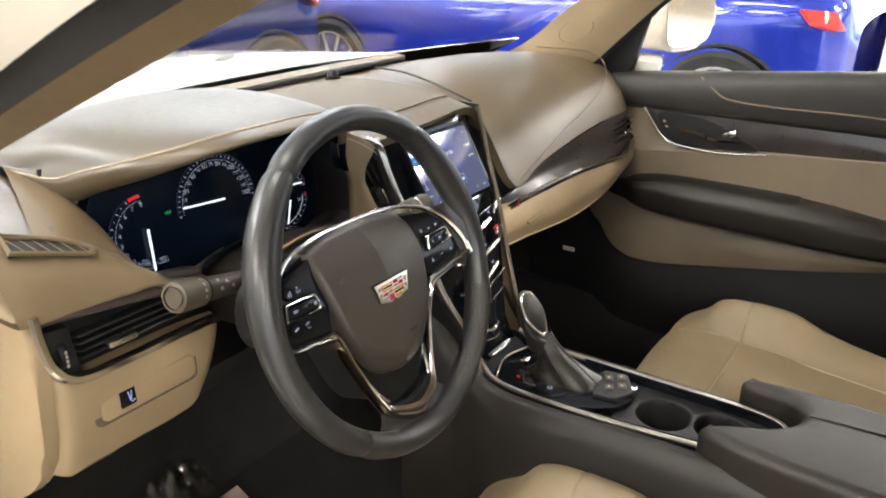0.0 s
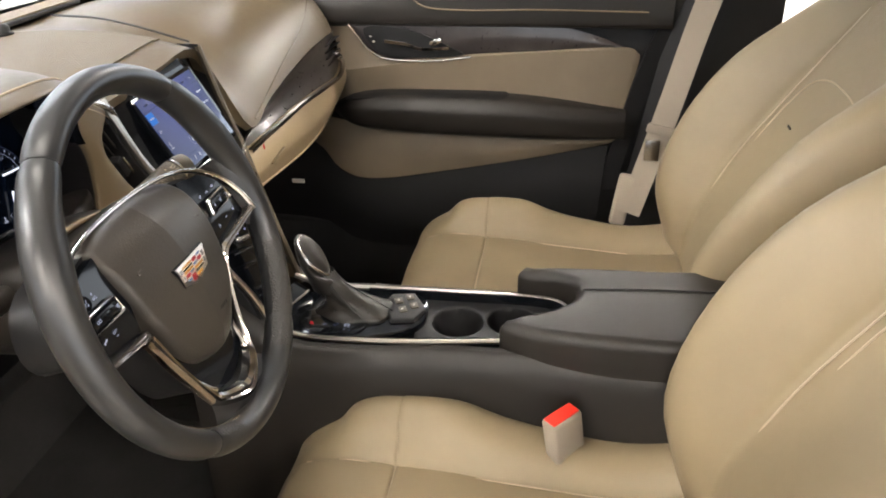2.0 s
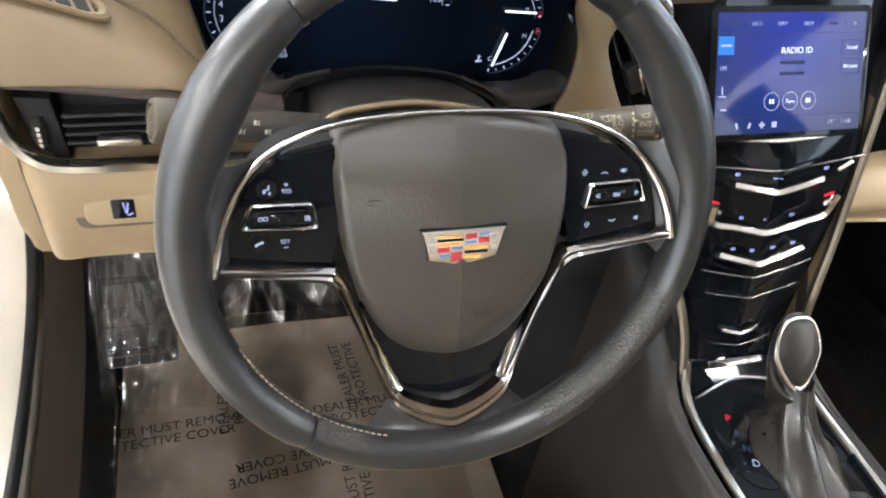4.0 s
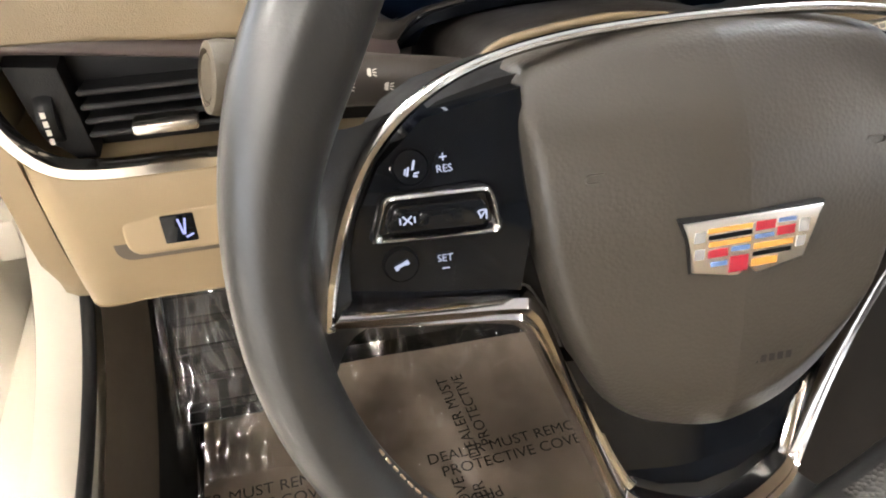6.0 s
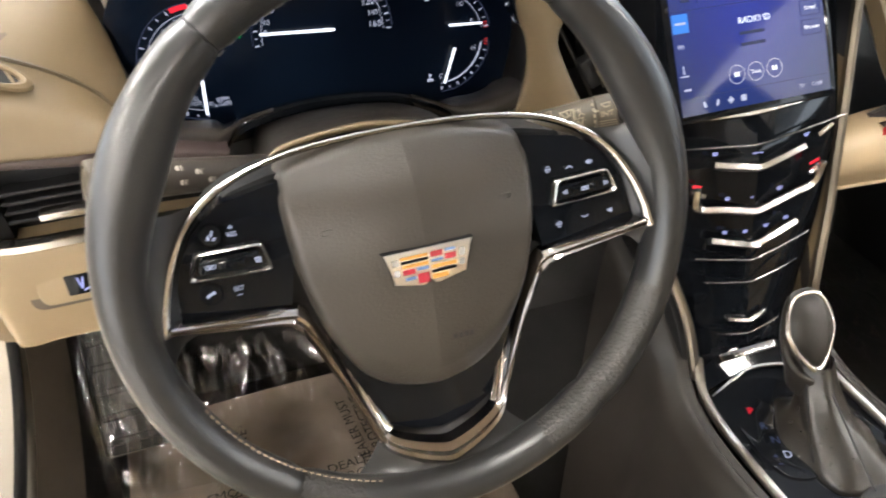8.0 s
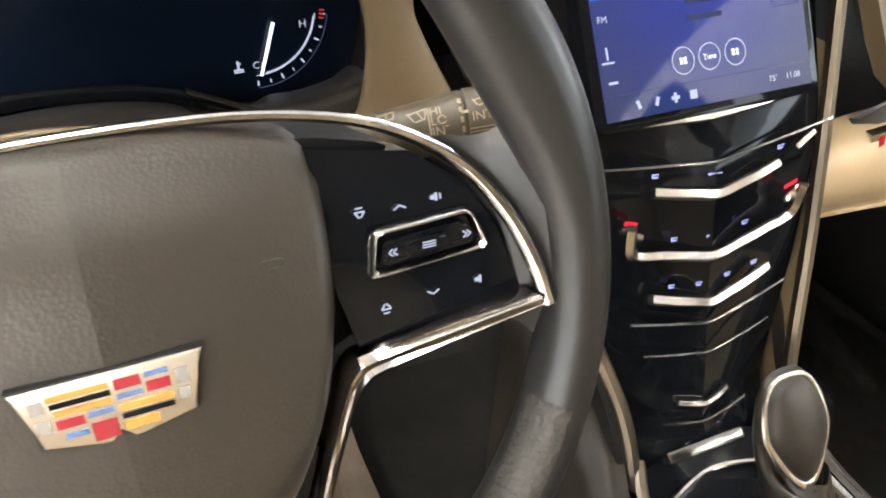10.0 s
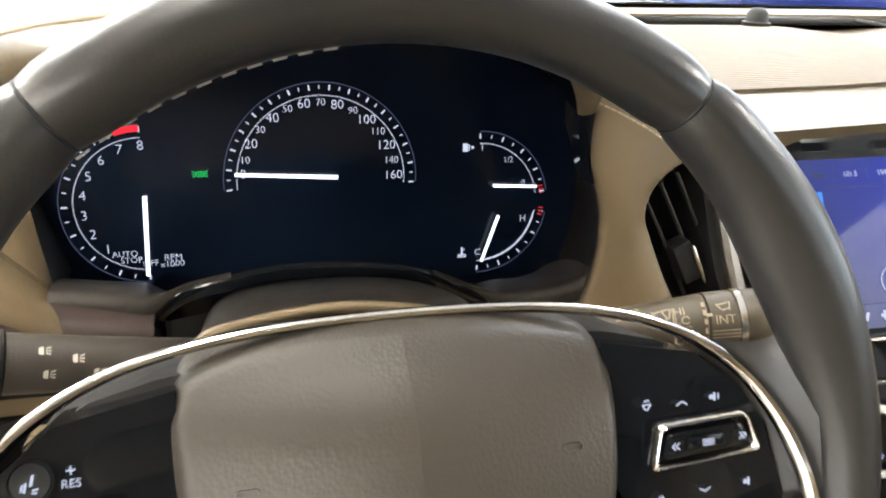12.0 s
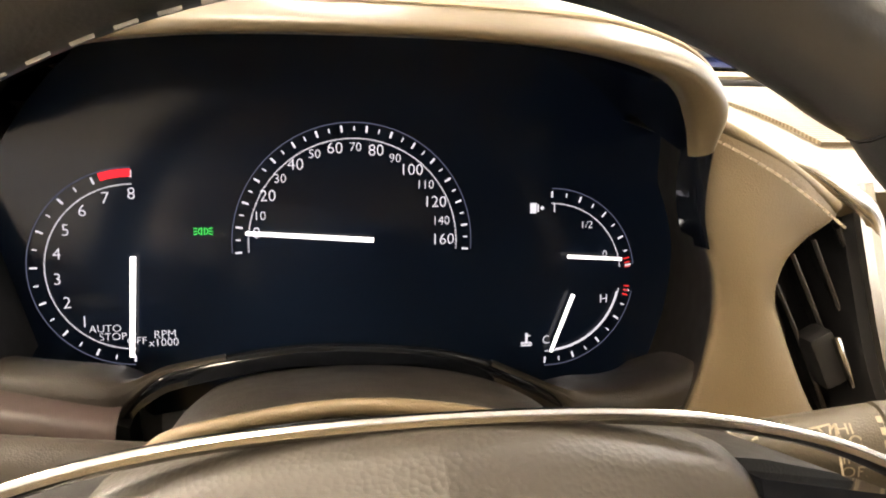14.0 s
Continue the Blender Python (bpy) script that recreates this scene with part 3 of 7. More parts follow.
# hood over the gauges: lip, crest and back, with a stitched edge
def gauge_hood():
    # lip (x, y, z), way from lip to seam, crest (y, z)
    st = [(-0.548, 0.335, 0.846, (-0.008, 0.008, 0.022), 0.42, 0.862), (-0.534, 0.275, 0.842, (-0.010, 0.012, 0.024), 0.36, 0.868), (-0.518, 0.238, 0.856, (-0.014, 0.014, 0.020), 0.33, 0.888), (-0.498, 0.182, 0.876, (-0.014, 0.018, 0.015), 0.31, 0.902),
          (-0.470, 0.150, 0.890, (-0.008, 0.020, 0.011), 0.30, 0.911), (-0.430, 0.137, 0.8965, (-0.003, 0.020, 0.010), 0.30, 0.917), (-0.380, 0.134, 0.898, (0.0, 0.020, 0.009), 0.30, 0.918),
          (-0.330, 0.135, 0.897, (0.002, 0.020, 0.009), 0.30, 0.917), (-0.297, 0.138, 0.893, (0.006, 0.018, 0.010), 0.29, 0.912), (-0.272, 0.147, 0.885, (0.011, 0.014, 0.009), 0.28, 0.902),
          (-0.258, 0.158, 0.871, (0.014, 0.010, 0.007), 0.27, 0.888), (-0.2530, 0.163, 0.858, (0.007, 0.007, 0.005), 0.22, 0.872), (-0.2500, 0.1655, 0.846, (0.0030, 0.004, 0.002), 0.18, 0.85), (-0.2480, 0.1662, 0.834, (0.0018, 0.003, 0.001), 0.18, 0.836), (-0.2440, 0.1664, 0.822, (0.0012, 0.002, 0.0005), 0.18, 0.823)]
    rows, under, tail = [], [], []
    for x, y, z, d, yc, zc in st:
        lip, sm = Vector((x, y, z)), Vector((x, y, z)) + Vector(d)
        out = Vector((d[0], -0.012, d[2] * 0.3)) * 0.35
        tuck = Vector((-d[0] * 0.1, 0.006, -0.001))
        if x < -0.2515:
            back = (x + 0.6 * max(0.0, x + 0.30), 0.300, max(z, 0.872) + 0.002 - 0.40 * max(0.0, x + 0.30))
            under.append([back, ((back[0] + x) / 2, y * 0.4 + 0.17, (back[2] + z) / 2 + 0.002), tuple(lip + tuck)])
        xs = sm.x + (0.012 if d[0] > 0.004 else (-0.012 if d[0] < -0.004 else 0.0))
        front = [tuple(lip + tuck), tuple(lip + tuck * 0.3 + out * 0.3), tuple(lip.lerp(sm, 0.25) + out), tuple(lip.lerp(sm, 0.7) + out * 0.8), tuple(sm)]
        if x > -0.2535:
            # the lip runs on down the side of the recess
            tail.append(front + [(sm.x + 0.001, sm.y + 0.006, sm.z), (sm.x + 0.001, sm.y + 0.020, sm.z)])
        if x < -0.2515:
            rows.append(front + [(sm.x * 0.6 + xs * 0.4, sm.y + 0.035, sm.z + 0.006), (xs, yc, zc), (xs, yc + 0.09, zc - 0.012 if zc > 0.87 else zc), (xs, yc + 0.17, 0.850)])
    fine = [spline(r, 4) for r in rows]
    cols = [spline(list(c), 5) for c in zip(*fine)]
    sheet = [list(r) for r in zip(*cols)]
    return grid([r[16:] for r in sheet]), grid([r[:17] for r in sheet]), skin(under, 5, 4), [Vector(r[4]) for r in rows] + [Vector(r[4]) for r in tail[1:]], skin(tail, 5, 4)


hood, lip_mesh, under_hood, stations, hood_tail = gauge_hood()
part("hood_underside", under_hood, UNDER, dash, "glossy black underside of the hood")
part("gauge_hood", hood, HOOD, dash, "grey taupe padded hood over the gauges")
part("hood_lip", lip_mesh, DASH_TOP, dash, "tan lip below the hood's seam")
# the tail is the lip's own leather, its shade put in as black
part("hood_tail", hood_tail, UNDER, dash, "narrow end of the hood lip, blackened for shade")
edge = spline([tuple(p + Vector((0, -0.0005, 0.0005))) for p in stations], 8)
part("seam", sweep(edge, ring_section(0.0011, n=6)), THREAD, dash, "tan seam along the hood")


def stitches(path, step, length, r, off=(0, 0, 0)):
    """A row of short raised threads along a path, in one mesh."""
    bm = bmesh.new()
    pts = [Vector(p) + Vector(off) for p in path]
    run, nxt = 0.0, 0.0
    for a, b in zip(pts, pts[1:]):
        d = (b - a).length
        while nxt <= run + d and d > 1e-9:
            t = (nxt - run) / d
            p, u = a.lerp(b, t), (b - a) / d
            q = u.to_track_quat("X", "Z").to_matrix().to_4x4()
            bmesh.ops.create_cube(bm, size=1.0, matrix=Matrix.Translation(p) @ q @ Matrix.Diagonal((length, 2 * r, 1.6 * r, 1)))
            nxt += step
        run += d
    return bm


# left wing of the dash, below the curved seam, with the demister slot
left_seam = [(-0.668, 0.212, 0.862), (-0.64, 0.203, 0.8565), (-0.578, 0.200, 0.831), (-0.545, 0.199, 0.809), (-0.528, 0.197, 0.789), (-0.505, 0.195, 0.766)]
low = [(-0.664, 0.150, 0.799), (-0.645, 0.149, 0.797), (-0.60, 0.150, 0.7945), (-0.56, 0.151, 0.790), (-0.53, 0.152, 0.786), (-0.499, 0.160, 0.762)]
mids = [(a[0] * 0.5 + b[0] * 0.5, a[1] * 0.5 + b[1] * 0.5 - 0.010, a[2] * 0.5 + b[2] * 0.5 + 0.006) for a, b in zip(left_seam, low)]
lips = [(b[0], b[1] + 0.006, b[2] - 0.007) for b in low]
backs = [(b[0], b[1] + 0.05, b[2] - 0.008) for b in low]
part("left_wing", skin([left_seam, mids, low, lips, backs], 5, 6), DASH_SIDE, dash, "taupe left wing of the dashboard")
seam_path = spline(left_seam, 10)
part("seam", sweep(seam_path, ring_section(0.0018, n=6)), DASH_TOP, dash, "piped seam on the left wing")
part("stitching", stitches(seam_path, 0.0045, 0.003, 0.0007, (0, -0.0028, -0.0045)), THREAD, dash)

# side wall that leads from the seam into the gauge recess, right hand blade beside the gauges
rim_edge = [(-0.558, 0.345, 0.872), (-0.541, 0.285, 0.853), (-0.527, 0.250, 0.826), (-0.520, 0.228, 0.800), (-0.512, 0.208, 0.776), (-0.506, 0.198, 0.757)]
wall_out = [(-0.612, 0.2025, 0.8475), (-0.579, 0.2005, 0.832), (-0.556, 0.200, 0.8165), (-0.540, 0.1985, 0.803), (-0.522, 0.1965, 0.783), (-0.506, 0.1955, 0.767)]
part("recess_border", skin([wall_out, [((a[0] + b[0]) / 2, (a[1] + b[1]) / 2 - 0.002, (a[2] + b[2]) / 2 + 0.003) for a, b in zip(rim_edge, wall_out)], rim_edge], 4, 5), DASH_SIDE, dash, "taupe border of the gauge recess")
part("recess_wall", skin([rim_edge, [(p[0] - 0.003, p[1] + 0.03, p[2]) for p in rim_edge], [(p[0] - 0.006, p[1] + 0.09, p[2]) for p in rim_edge]], 3, 5), DARK, dash, "dark side wall of the gauge recess")
blade_l = [(-0.246, 0.171, 0.868), (-0.247, 0.170, 0.857), (-0.247, 0.169, 0.843), (-0.244, 0.168, 0.829), (-0.237, 0.167, 0.815), (-0.233, 0.167, 0.801), (-0.232, 0.167, 0.787), (-0.233, 0.167, 0.772), (-0.236, 0.166, 0.757), (-0.243, 0.165, 0.738)]
blade_r = [(-0.180, 0.176, 0.8345), (-0.184, 0.173, 0.8315), (-0.190, 0.171, 0.828), (-0.199, 0.169, 0.8225), (-0.2065, 0.168, 0.813), (-0.2085, 0.167, 0.800), (-0.204, 0.166, 0.787), (-0.197, 0.163, 0.770), (-0.190, 0.160, 0.755), (-0.178, 0.154, 0.733)]
blade_m = [((a[0] + b[0]) / 2, (a[1] + b[1]) / 2 - 0.005, (a[2] + b[2]) / 2 + 0.003 * max(0.0, 1 - k / 3)) for k, (a, b) in enumerate(zip(blade_l, blade_r))]
blade_w = [(a[0] + 0.001, a[1] + 0.008, a[2]) for a in blade_l]
wall_mid = [(a[0] + 0.010, 0.200, a[2]) for a in blade_l]
wall_deep = [(max(a[0] + 0.016, -0.226) + 0.006, 0.240, a[2]) for a in blade_l]
part("recess_wall", skin([blade_w, wall_mid, wall_deep, [(a[0] + 0.004, 0.275, a[2]) for a in wall_deep]], 4, 5), BROWN, dash, "dark side wall of the gauge recess")
blade_e = [(a[0] + 0.002, a[1] + 0.012, a[2]) for a in blade_r]
blade_f = [(a[0] + 0.006, a[1] + 0.05, a[2]) for a in blade_r]
part("right_blade", skin([blade_w, blade_l, blade_m, blade_r, blade_e], 5, 6), DASH_SIDE, dash, "taupe blade between gauges and centre vent")
part("vent_reveal", skin([blade_e, blade_f], 3, 5), BLACK, dash)
blade_top = spline([(-0.248, 0.1735, 0.8715), (-0.231, 0.1725, 0.8640), (-0.2135, 0.1725, 0.8550), (-0.197, 0.1735, 0.8450), (-0.181, 0.1765, 0.8350)], 8)
part("welt", sweep(blade_top, ring_section(0.0030, n=10)), DASH_SIDE, dash, "rounded welt along the blade")
blade_seam = [(x, y - 0.0035, z - 0.0065) for x, y, z in blade_top]
part("stitching", stitches(blade_seam, 0.0042, 0.003, 0.0006, (0, -0.0040, 0.0)), THREAD, dash)

# the recess floor: two brown shelves and a black arch over the column
def shelf(pts, name="recess_shelf"):
    # x, z and how far the front edge hangs over
    rows = [[(x, 0.262, z - 0.033) for x, z, k in pts], [(x, 0.215, z - 0.004 - 0.014 * (1 - k)) for x, z, k in pts], [(x, 0.1865, z + 0.001 + 0.003 * k) for x, z, k in pts], [(x, 0.1855 - 0.0065 * k, z + 0.002 * k) for x, z, k in pts], [(x, 0.1855 - 0.0085 * k, z - 0.003 * k) for x, z, k in pts], [(x, 0.1855 - 0.0075 * k, z - 0.001 - 0.008 * k) for x, z, k in pts], [(x, 0.1855 + 0.0145 * k, z - 0.0015 - 0.0235 * k) for x, z, k in pts]]
    part(name, skin(rows, 3, 5), SHELF, dash, "brown grey shelf under the gauges")


shelf([(-0.508, 0.772, 1), (-0.490, 0.769, 1), (-0.475, 0.7668, 1), (-0.466, 0.7655, 0.95), (-0.460, 0.766, 0.5), (-0.453, 0.7695, 0.1), (-0.445, 0.7728, 0.0), (-0.425, 0.7765, 0.0)])
shelf([(-0.320, 0.7685, 0.0), (-0.300, 0.7588, 0.0), (-0.291, 0.7545, 0.15), (-0.284, 0.7515, 0.6), (-0.276, 0.750, 1), (-0.262, 0.7500, 1), (-0.248, 0.7520, 1), (-0.236, 0.7555, 1), (-0.2290, 0.760, 1)])
arch_line = [(-0.467, 0.722), (-0.466, 0.745), (-0.464, 0.756), (-0.459, 0.763), (-0.452, 0.7685), (-0.444, 0.772), (-0.423, 0.776), (-0.402, 0.7785), (-0.380, 0.7785), (-0.346, 0.775), (-0.320, 0.768), (-0.298, 0.757), (-0.284, 0.748), (-0.275, 0.735), (-0.270, 0.722)]
part("column_arch", thicken(skin([[(x, 0.265, z - 0.036) for x, z in arch_line], [(x, 0.22, z - 0.014) for x, z in arch_line], [(x, 0.192, z - 0.0005) for x, z in arch_line], [(x, 0.186, z - 0.002) for x, z in arch_line], [(x * 0.99 - 0.0037, 0.186, z - 0.008) for x, z in arch_line]], 3, 5), 0.003), PIANO, dash, "glossy black arch over the column")

# band behind the left vent and its chrome frame
band_m = axes((0, 0.168, 0), (1, 0, 0), (0, 0, 1), (0, -1, 0))
part("vent_band", prism([(-0.645, 0.795), (-0.640, 0.735), (-0.622, 0.722), (-0.60, 0.716), (-0.458, 0.712), (-0.460, 0.752), (-0.50, 0.768)], -0.03, -0.012, band_m, 0.002), BLACK, dash, "black band round the left vent")
part("band_step", skin([[(-0.648, 0.176, 0.797), (-0.60, 0.177, 0.789), (-0.53, 0.178, 0.778), (-0.462, 0.182, 0.762)], [(-0.648, 0.160, 0.794), (-0.60, 0.162, 0.787), (-0.53, 0.164, 0.775), (-0.462, 0.167, 0.759)], [(-0.647, 0.158, 0.785), (-0.60, 0.160, 0.778), (-0.53, 0.162, 0.766), (-0.462, 0.165, 0.746)], [(-0.640, 0.175, 0.775), (-0.60, 0.176, 0.772), (-0.53, 0.178, 0.760), (-0.462, 0.18, 0.742)]], 4, 6), PLUM_WOOD, dash, "plum brown veneer strip over the vent")
chrome_path = spline([(-0.652, 0.150, 0.800), (-0.650, 0.151, 0.776), (-0.645, 0.151, 0.750), (-0.632, 0.150, 0.732), (-0.612, 0.150, 0.7255), (-0.57, 0.150, 0.7245), (-0.52, 0.151, 0.7240), (-0.466, 0.155, 0.7205)], 8)
part("vent_trim", sweep(chrome_path, [(-0.004, -0.0045), (0.003, -0.003), (0.0048, 0.0015), (0.002, 0.0045), (-0.003, 0.004), (-0.0042, -0.001)], up=(0, -1, 0)), CHROME, dash, "chrome strip round the left vent")


def slat_vent(name, x0, x1, z0, z1, y, count, parent, tab, vertical=False):
    """A rectangular air vent: dark box, slats and a chrome tab."""
    v = part(name, block((x1 - x0, 0.03, z1 - z0), pose((x0 + x1) / 2, y + 0.045, (z0 + z1) / 2)), BLACK, parent, "black air vent with a chrome tab")
    for k in range(count):
        f = (k + 0.5) / count
        if vertical:
            m = pose(x0 + f * (x1 - x0), y + 0.016, (z0 + z1) / 2, 0, 0, 25)
            part("slat", block((0.0022, 0.024, z1 - z0), m, 0.0008, 1), DARK, v)
        else:
            m = pose((x0 + x1) / 2, y + 0.016, z0 + f * (z1 - z0), -14)
            part("slat", block((x1 - x0, 0.026, 0.0028), m, 0.001, 1), DARK, v)
    part("tab", block((0.030, 0.012, 0.006) if not vertical else (0.006, 0.012, 0.030), pose(tab[0], y - 0.001, tab[1]), 0.002, 2), SATIN, v, "chrome vent tab")
    return v


slat_vent("side_vent", -0.612, -0.486, 0.732, 0.761, 0.156, 4, dash, (-0.576, 0.744))
part("thumb_wheel_panel", prism([(-0.640, 0.775), (-0.617, 0.772), (-0.612, 0.723), (-0.622, 0.724), (-0.634, 0.738)], -0.012, 0.004, band_m, 0.002), DARK, dash)
wheel_v = part("thumb_wheel", lathe([(0.0, -0.004), (0.014, -0.004), (0.0148, -0.002), (0.0148, 0.002), (0.014, 0.004), (0, 0.004)], pose(-0.6275, 0.172, 0.747, 0, 90, 0), 28), BLACK, dash, "black ribbed thumb wheel")
part("marks", bars([(-0.6275, 0.747 + d, 0.0022, 0.0032, 0) for d in (-0.007, -0.0025, 0.002, 0.0065)], axes((0, 0.1565, 0), (1, 0, 0), (0, 0, 1), (0, -1, 0))), PRINT, wheel_v, "pale marks")

# demister slot on the left wing
dn_ = Vector((0.28, -0.45, 0.85)).normalized()
du_ = Vector((0.94, 0.0, -0.34))
du_ = (du_ - dn_ * du_.dot(dn_)).normalized()
dm = axes(Vector((-0.601, 0.183, 0.8345)) + dn_ * 0.0020, du_, dn_.cross(du_), dn_)
tear = spline([(-0.050, 0.012), (-0.012, 0.013), (0.018, 0.006), (0.032, -0.004), (0.026, -0.011), (0.0, -0.011), (-0.05, -0.011)], 5)
inner = [(u * 0.86 - 0.004, v * 0.70) for u, v in tear]
slot = part("demister", frame_ring(tear, inner, 0.0, 0.0045, dm), DASH_SIDE, dash, "taupe demister outlet with dark slats")
part("opening", prism(inner, -0.006, 0.0012, dm), BLACK, slot)
for k in range(6):
    part("slat", block((0.0016, 0.019, 0.004), dm @ pose(-0.040 + 0.0115 * k, 0.0, 0.0, 0, 0, 32)), DASH_SIDE, slot)

# knee panel: cream, with the dimmer switch and its recessed plate
kt = [(-0.650, 0.185, 0.741), (-0.646, 0.163, 0.738), (-0.637, 0.153, 0.728), (-0.62, 0.151, 0.7205), (-0.57, 0.152, 0.7195), (-0.52, 0.153, 0.719), (-0.475, 0.157, 0.716), (-0.455, 0.175, 0.712)]
kb = [(-0.650, 0.195, 0.628), (-0.644, 0.175, 0.628), (-0.634, 0.168, 0.628), (-0.61, 0.168, 0.629), (-0.57, 0.169, 0.628), (-0.52, 0.170, 0.627), (-0.490, 0.172, 0.632), (-0.465, 0.185, 0.66)]
km = [((a[0] + b[0]) / 2 + 0.001, (a[1] + b[1]) / 2 - 0.007, (a[2] + b[2]) / 2) for a, b in zip(kt, kb)]
kk = [(b[0], b[1] + 0.10, b[2] - 0.03) for b in kb]
kf = [(a[0], a[1] + 0.03, a[2] + 0.002) for a in kt]
part("knee_panel", skin([kf, kt, km, kb, [(b[0], b[1] + 0.01, b[2] - 0.005) for b in kb], kk], 5, 6), CREAM, dash, "cream knee panel")
pm = axes((-0.557, 0.1525, 0.6845), (1, 0, 0), Vector((0, 0.02, 1)).normalized(), Vector((0, -1, 0.02)).normalized())
# groove of the cream panel, with its shade put in as darker taupe
part("plate_groove", prism(rounded(0.1150, 0.0330, 0.008), -0.006, 0.0006, pm @ pose(-0.002, 0, 0)), KICK, dash, "groove round the switch plate, shade put in as taupe")
part("switch_plate", prism(rounded(0.106, 0.0265, 0.008), -0.006, 0.0030, pm, 0.0022, 3), CREAM, dash, "cream switch plate")
sw = part("dimmer_switch", prism(rounded(0.0165, 0.0175, 0.0012), 0.0, 0.0036, pm @ pose(-0.0255, 0.0015, 0), 0.0006), PIANO, dash, "black dimmer switch with a lit icon")
part("icon", bars([(-0.0245, 0.003, 0.0011, 0.010, 8), (-0.0225, 0.003, 0.0011, 0.010, -10), (-0.0210, -0.003, 0.0045, 0.0012, 25)], pm, 0.0042), LIT_BLUE, sw)
# rounded end cap beside the door opening
part("end_cap", prism(spline([(0.165, 0.790), (0.30, 0.835), (0.42, 0.80), (0.45, 0.65), (0.40, 0.53), (0.27, 0.56), (0.185, 0.625), (0.160, 0.70)], 4, True), 0.0, 0.014, axes((-0.645, 0, 0), (0, -1, 0), (0, 0, 1), (-1, 0, 0)) @ Matrix.Diagonal((-1, 1, 1, 1)), 0.005, 3), CREAM, dash, "cream end cap")

# centre pad with its lines and the light sensor
def on_line(name, pts, r, mat, parent, label=""):
    return part(name, sweep(spline(pts, 8), ring_section(r, n=6)), mat, parent, label)


on_line("pad_edge", [(0.090, 0.20, 0.848), (0.100, 0.28, 0.866), (0.13, 0.36, 0.871), (0.16, 0.45, 0.868)], 0.0016, DARK, dash)
on_line("seam", [(0.60, 0.36, 0.862), (0.655, 0.26, 0.853), (0.62, 0.205, 0.825), (0.50, 0.175, 0.785), (0.34, 0.166, 0.748), (0.20, 0.166, 0.700)], 0.0013, DASH_TOP, dash, "tan seam on the passenger side")
dfr = skin([[(x, 0.555 - 0.02 * abs(x - 0.09), 0.862), (x, 0.535 - 0.02 * abs(x - 0.09), 0.868), (x, 0.505 - 0.02 * abs(x - 0.09), 0.866)] for x in (-0.17, -0.05, 0.1, 0.22, 0.315)], 3, 4)
part("defroster_cover", thicken(dfr, 0.010), DASH_SIDE, dash, "raised defroster cover")
part("defroster_slot", block((0.48, 0.012, 0.008), pose(0.075, 0.505, 0.860), 0.003), BLACK, dash)
part("light_sensor", lathe([(0.0, 0.012), (0.006, 0.011), (0.0095, 0.007), (0.010, 0.0), (0.013, -0.001), (0.013, -0.004)], pose(0.055, 0.456, 0.866), 24), BLACK, dash, "small dark dome of the light sensor")

# passenger side: dark wood inlay, vent, chrome line, cream glove box
up = [(0.150, 0.172, 0.672), (0.19, 0.166, 0.692), (0.27, 0.163, 0.714), (0.37, 0.161, 0.729), (0.50, 0.161, 0.738), (0.62, 0.164, 0.738), (0.70, 0.178, 0.728)]
dn = [(0.150, 0.170, 0.664), (0.19, 0.163, 0.671), (0.27, 0.158, 0.673), (0.37, 0.155, 0.673), (0.50, 0.154, 0.663), (0.62, 0.158, 0.653), (0.70, 0.172, 0.660)]
part("wood_inlay", skin([up, [((a[0] + b[0]) / 2, (a[1] + b[1]) / 2 + 0.010, (a[2] + b[2]) / 2) for a, b in zip(up, dn)], dn], 4, 6), WOOD, dash, "dark wood inlay on the passenger side")
part("inlay_trim", sweep(spline([(a[0], a[1] - 0.010, a[2] - 0.001) for a in dn] + [(0.722, 0.178, 0.675), (0.722, 0.185, 0.705)], 6), [(0.003, -0.004), (0.005, 0), (0.003, 0.004), (-0.003, 0.004), (-0.003, -0.004)], up=(0, -1, 0)), CHROME, dash, "chrome line under the inlay")
slat_vent("passenger_vent", 0.60, 0.695, 0.668, 0.722, 0.160, 4, dash, (0.648, 0.695))
gt = [(0.10, 0.160, 0.655), (0.19, 0.158, 0.666), (0.37, 0.151, 0.668), (0.50, 0.150, 0.658), (0.62, 0.154, 0.648), (0.71, 0.170, 0.655), (0.74, 0.21, 0.68)]
gb = [(0.09, 0.165, 0.60), (0.19, 0.160, 0.597), (0.37, 0.155, 0.583), (0.50, 0.157, 0.582), (0.62, 0.165, 0.592), (0.71, 0.18, 0.610), (0.745, 0.22, 0.62)]
gm = [((a[0] + b[0]) / 2, (a[1] + b[1]) / 2 - 0.014, (a[2] + b[2]) / 2) for a, b in zip(gt, gb)]
part("glove_box", skin([[(a[0], a[1] + 0.03, a[2] + 0.003) for a in gt], gt, gm, gb, [(b[0], b[1] + 0.012, b[2] - 0.006) for b in gb], [(b[0], b[1] + 0.16, b[2] - 0.02) for b in gb]], 5, 6), CREAM, dash, "cream glove box panel")
part("glove_box_latch", block((0.06, 0.005, 0.0025), pose(0.215, 0.1425, 0.632, 0, -6, 0), 0.001), DASH_SIDE, dash)
part("underside", block((1.26, 0.38, 0.03), pose(CX + 0.03, 0.44, 0.585), 0.005), BLACK, dash)

# ---- gauges ----
gauge = root("instrument_cluster", (-0.37, 0.27, 0.74), "lit black gauge cluster with white numerals and needles", "gauge cluster")
GM = axes((0, 0.247, 0.747), (1, 0, 0), (0, 0.1483, 0.9889), (0, -0.9889, 0.1483))


def gs(z):
    return (z - 0.747) / 0.9889


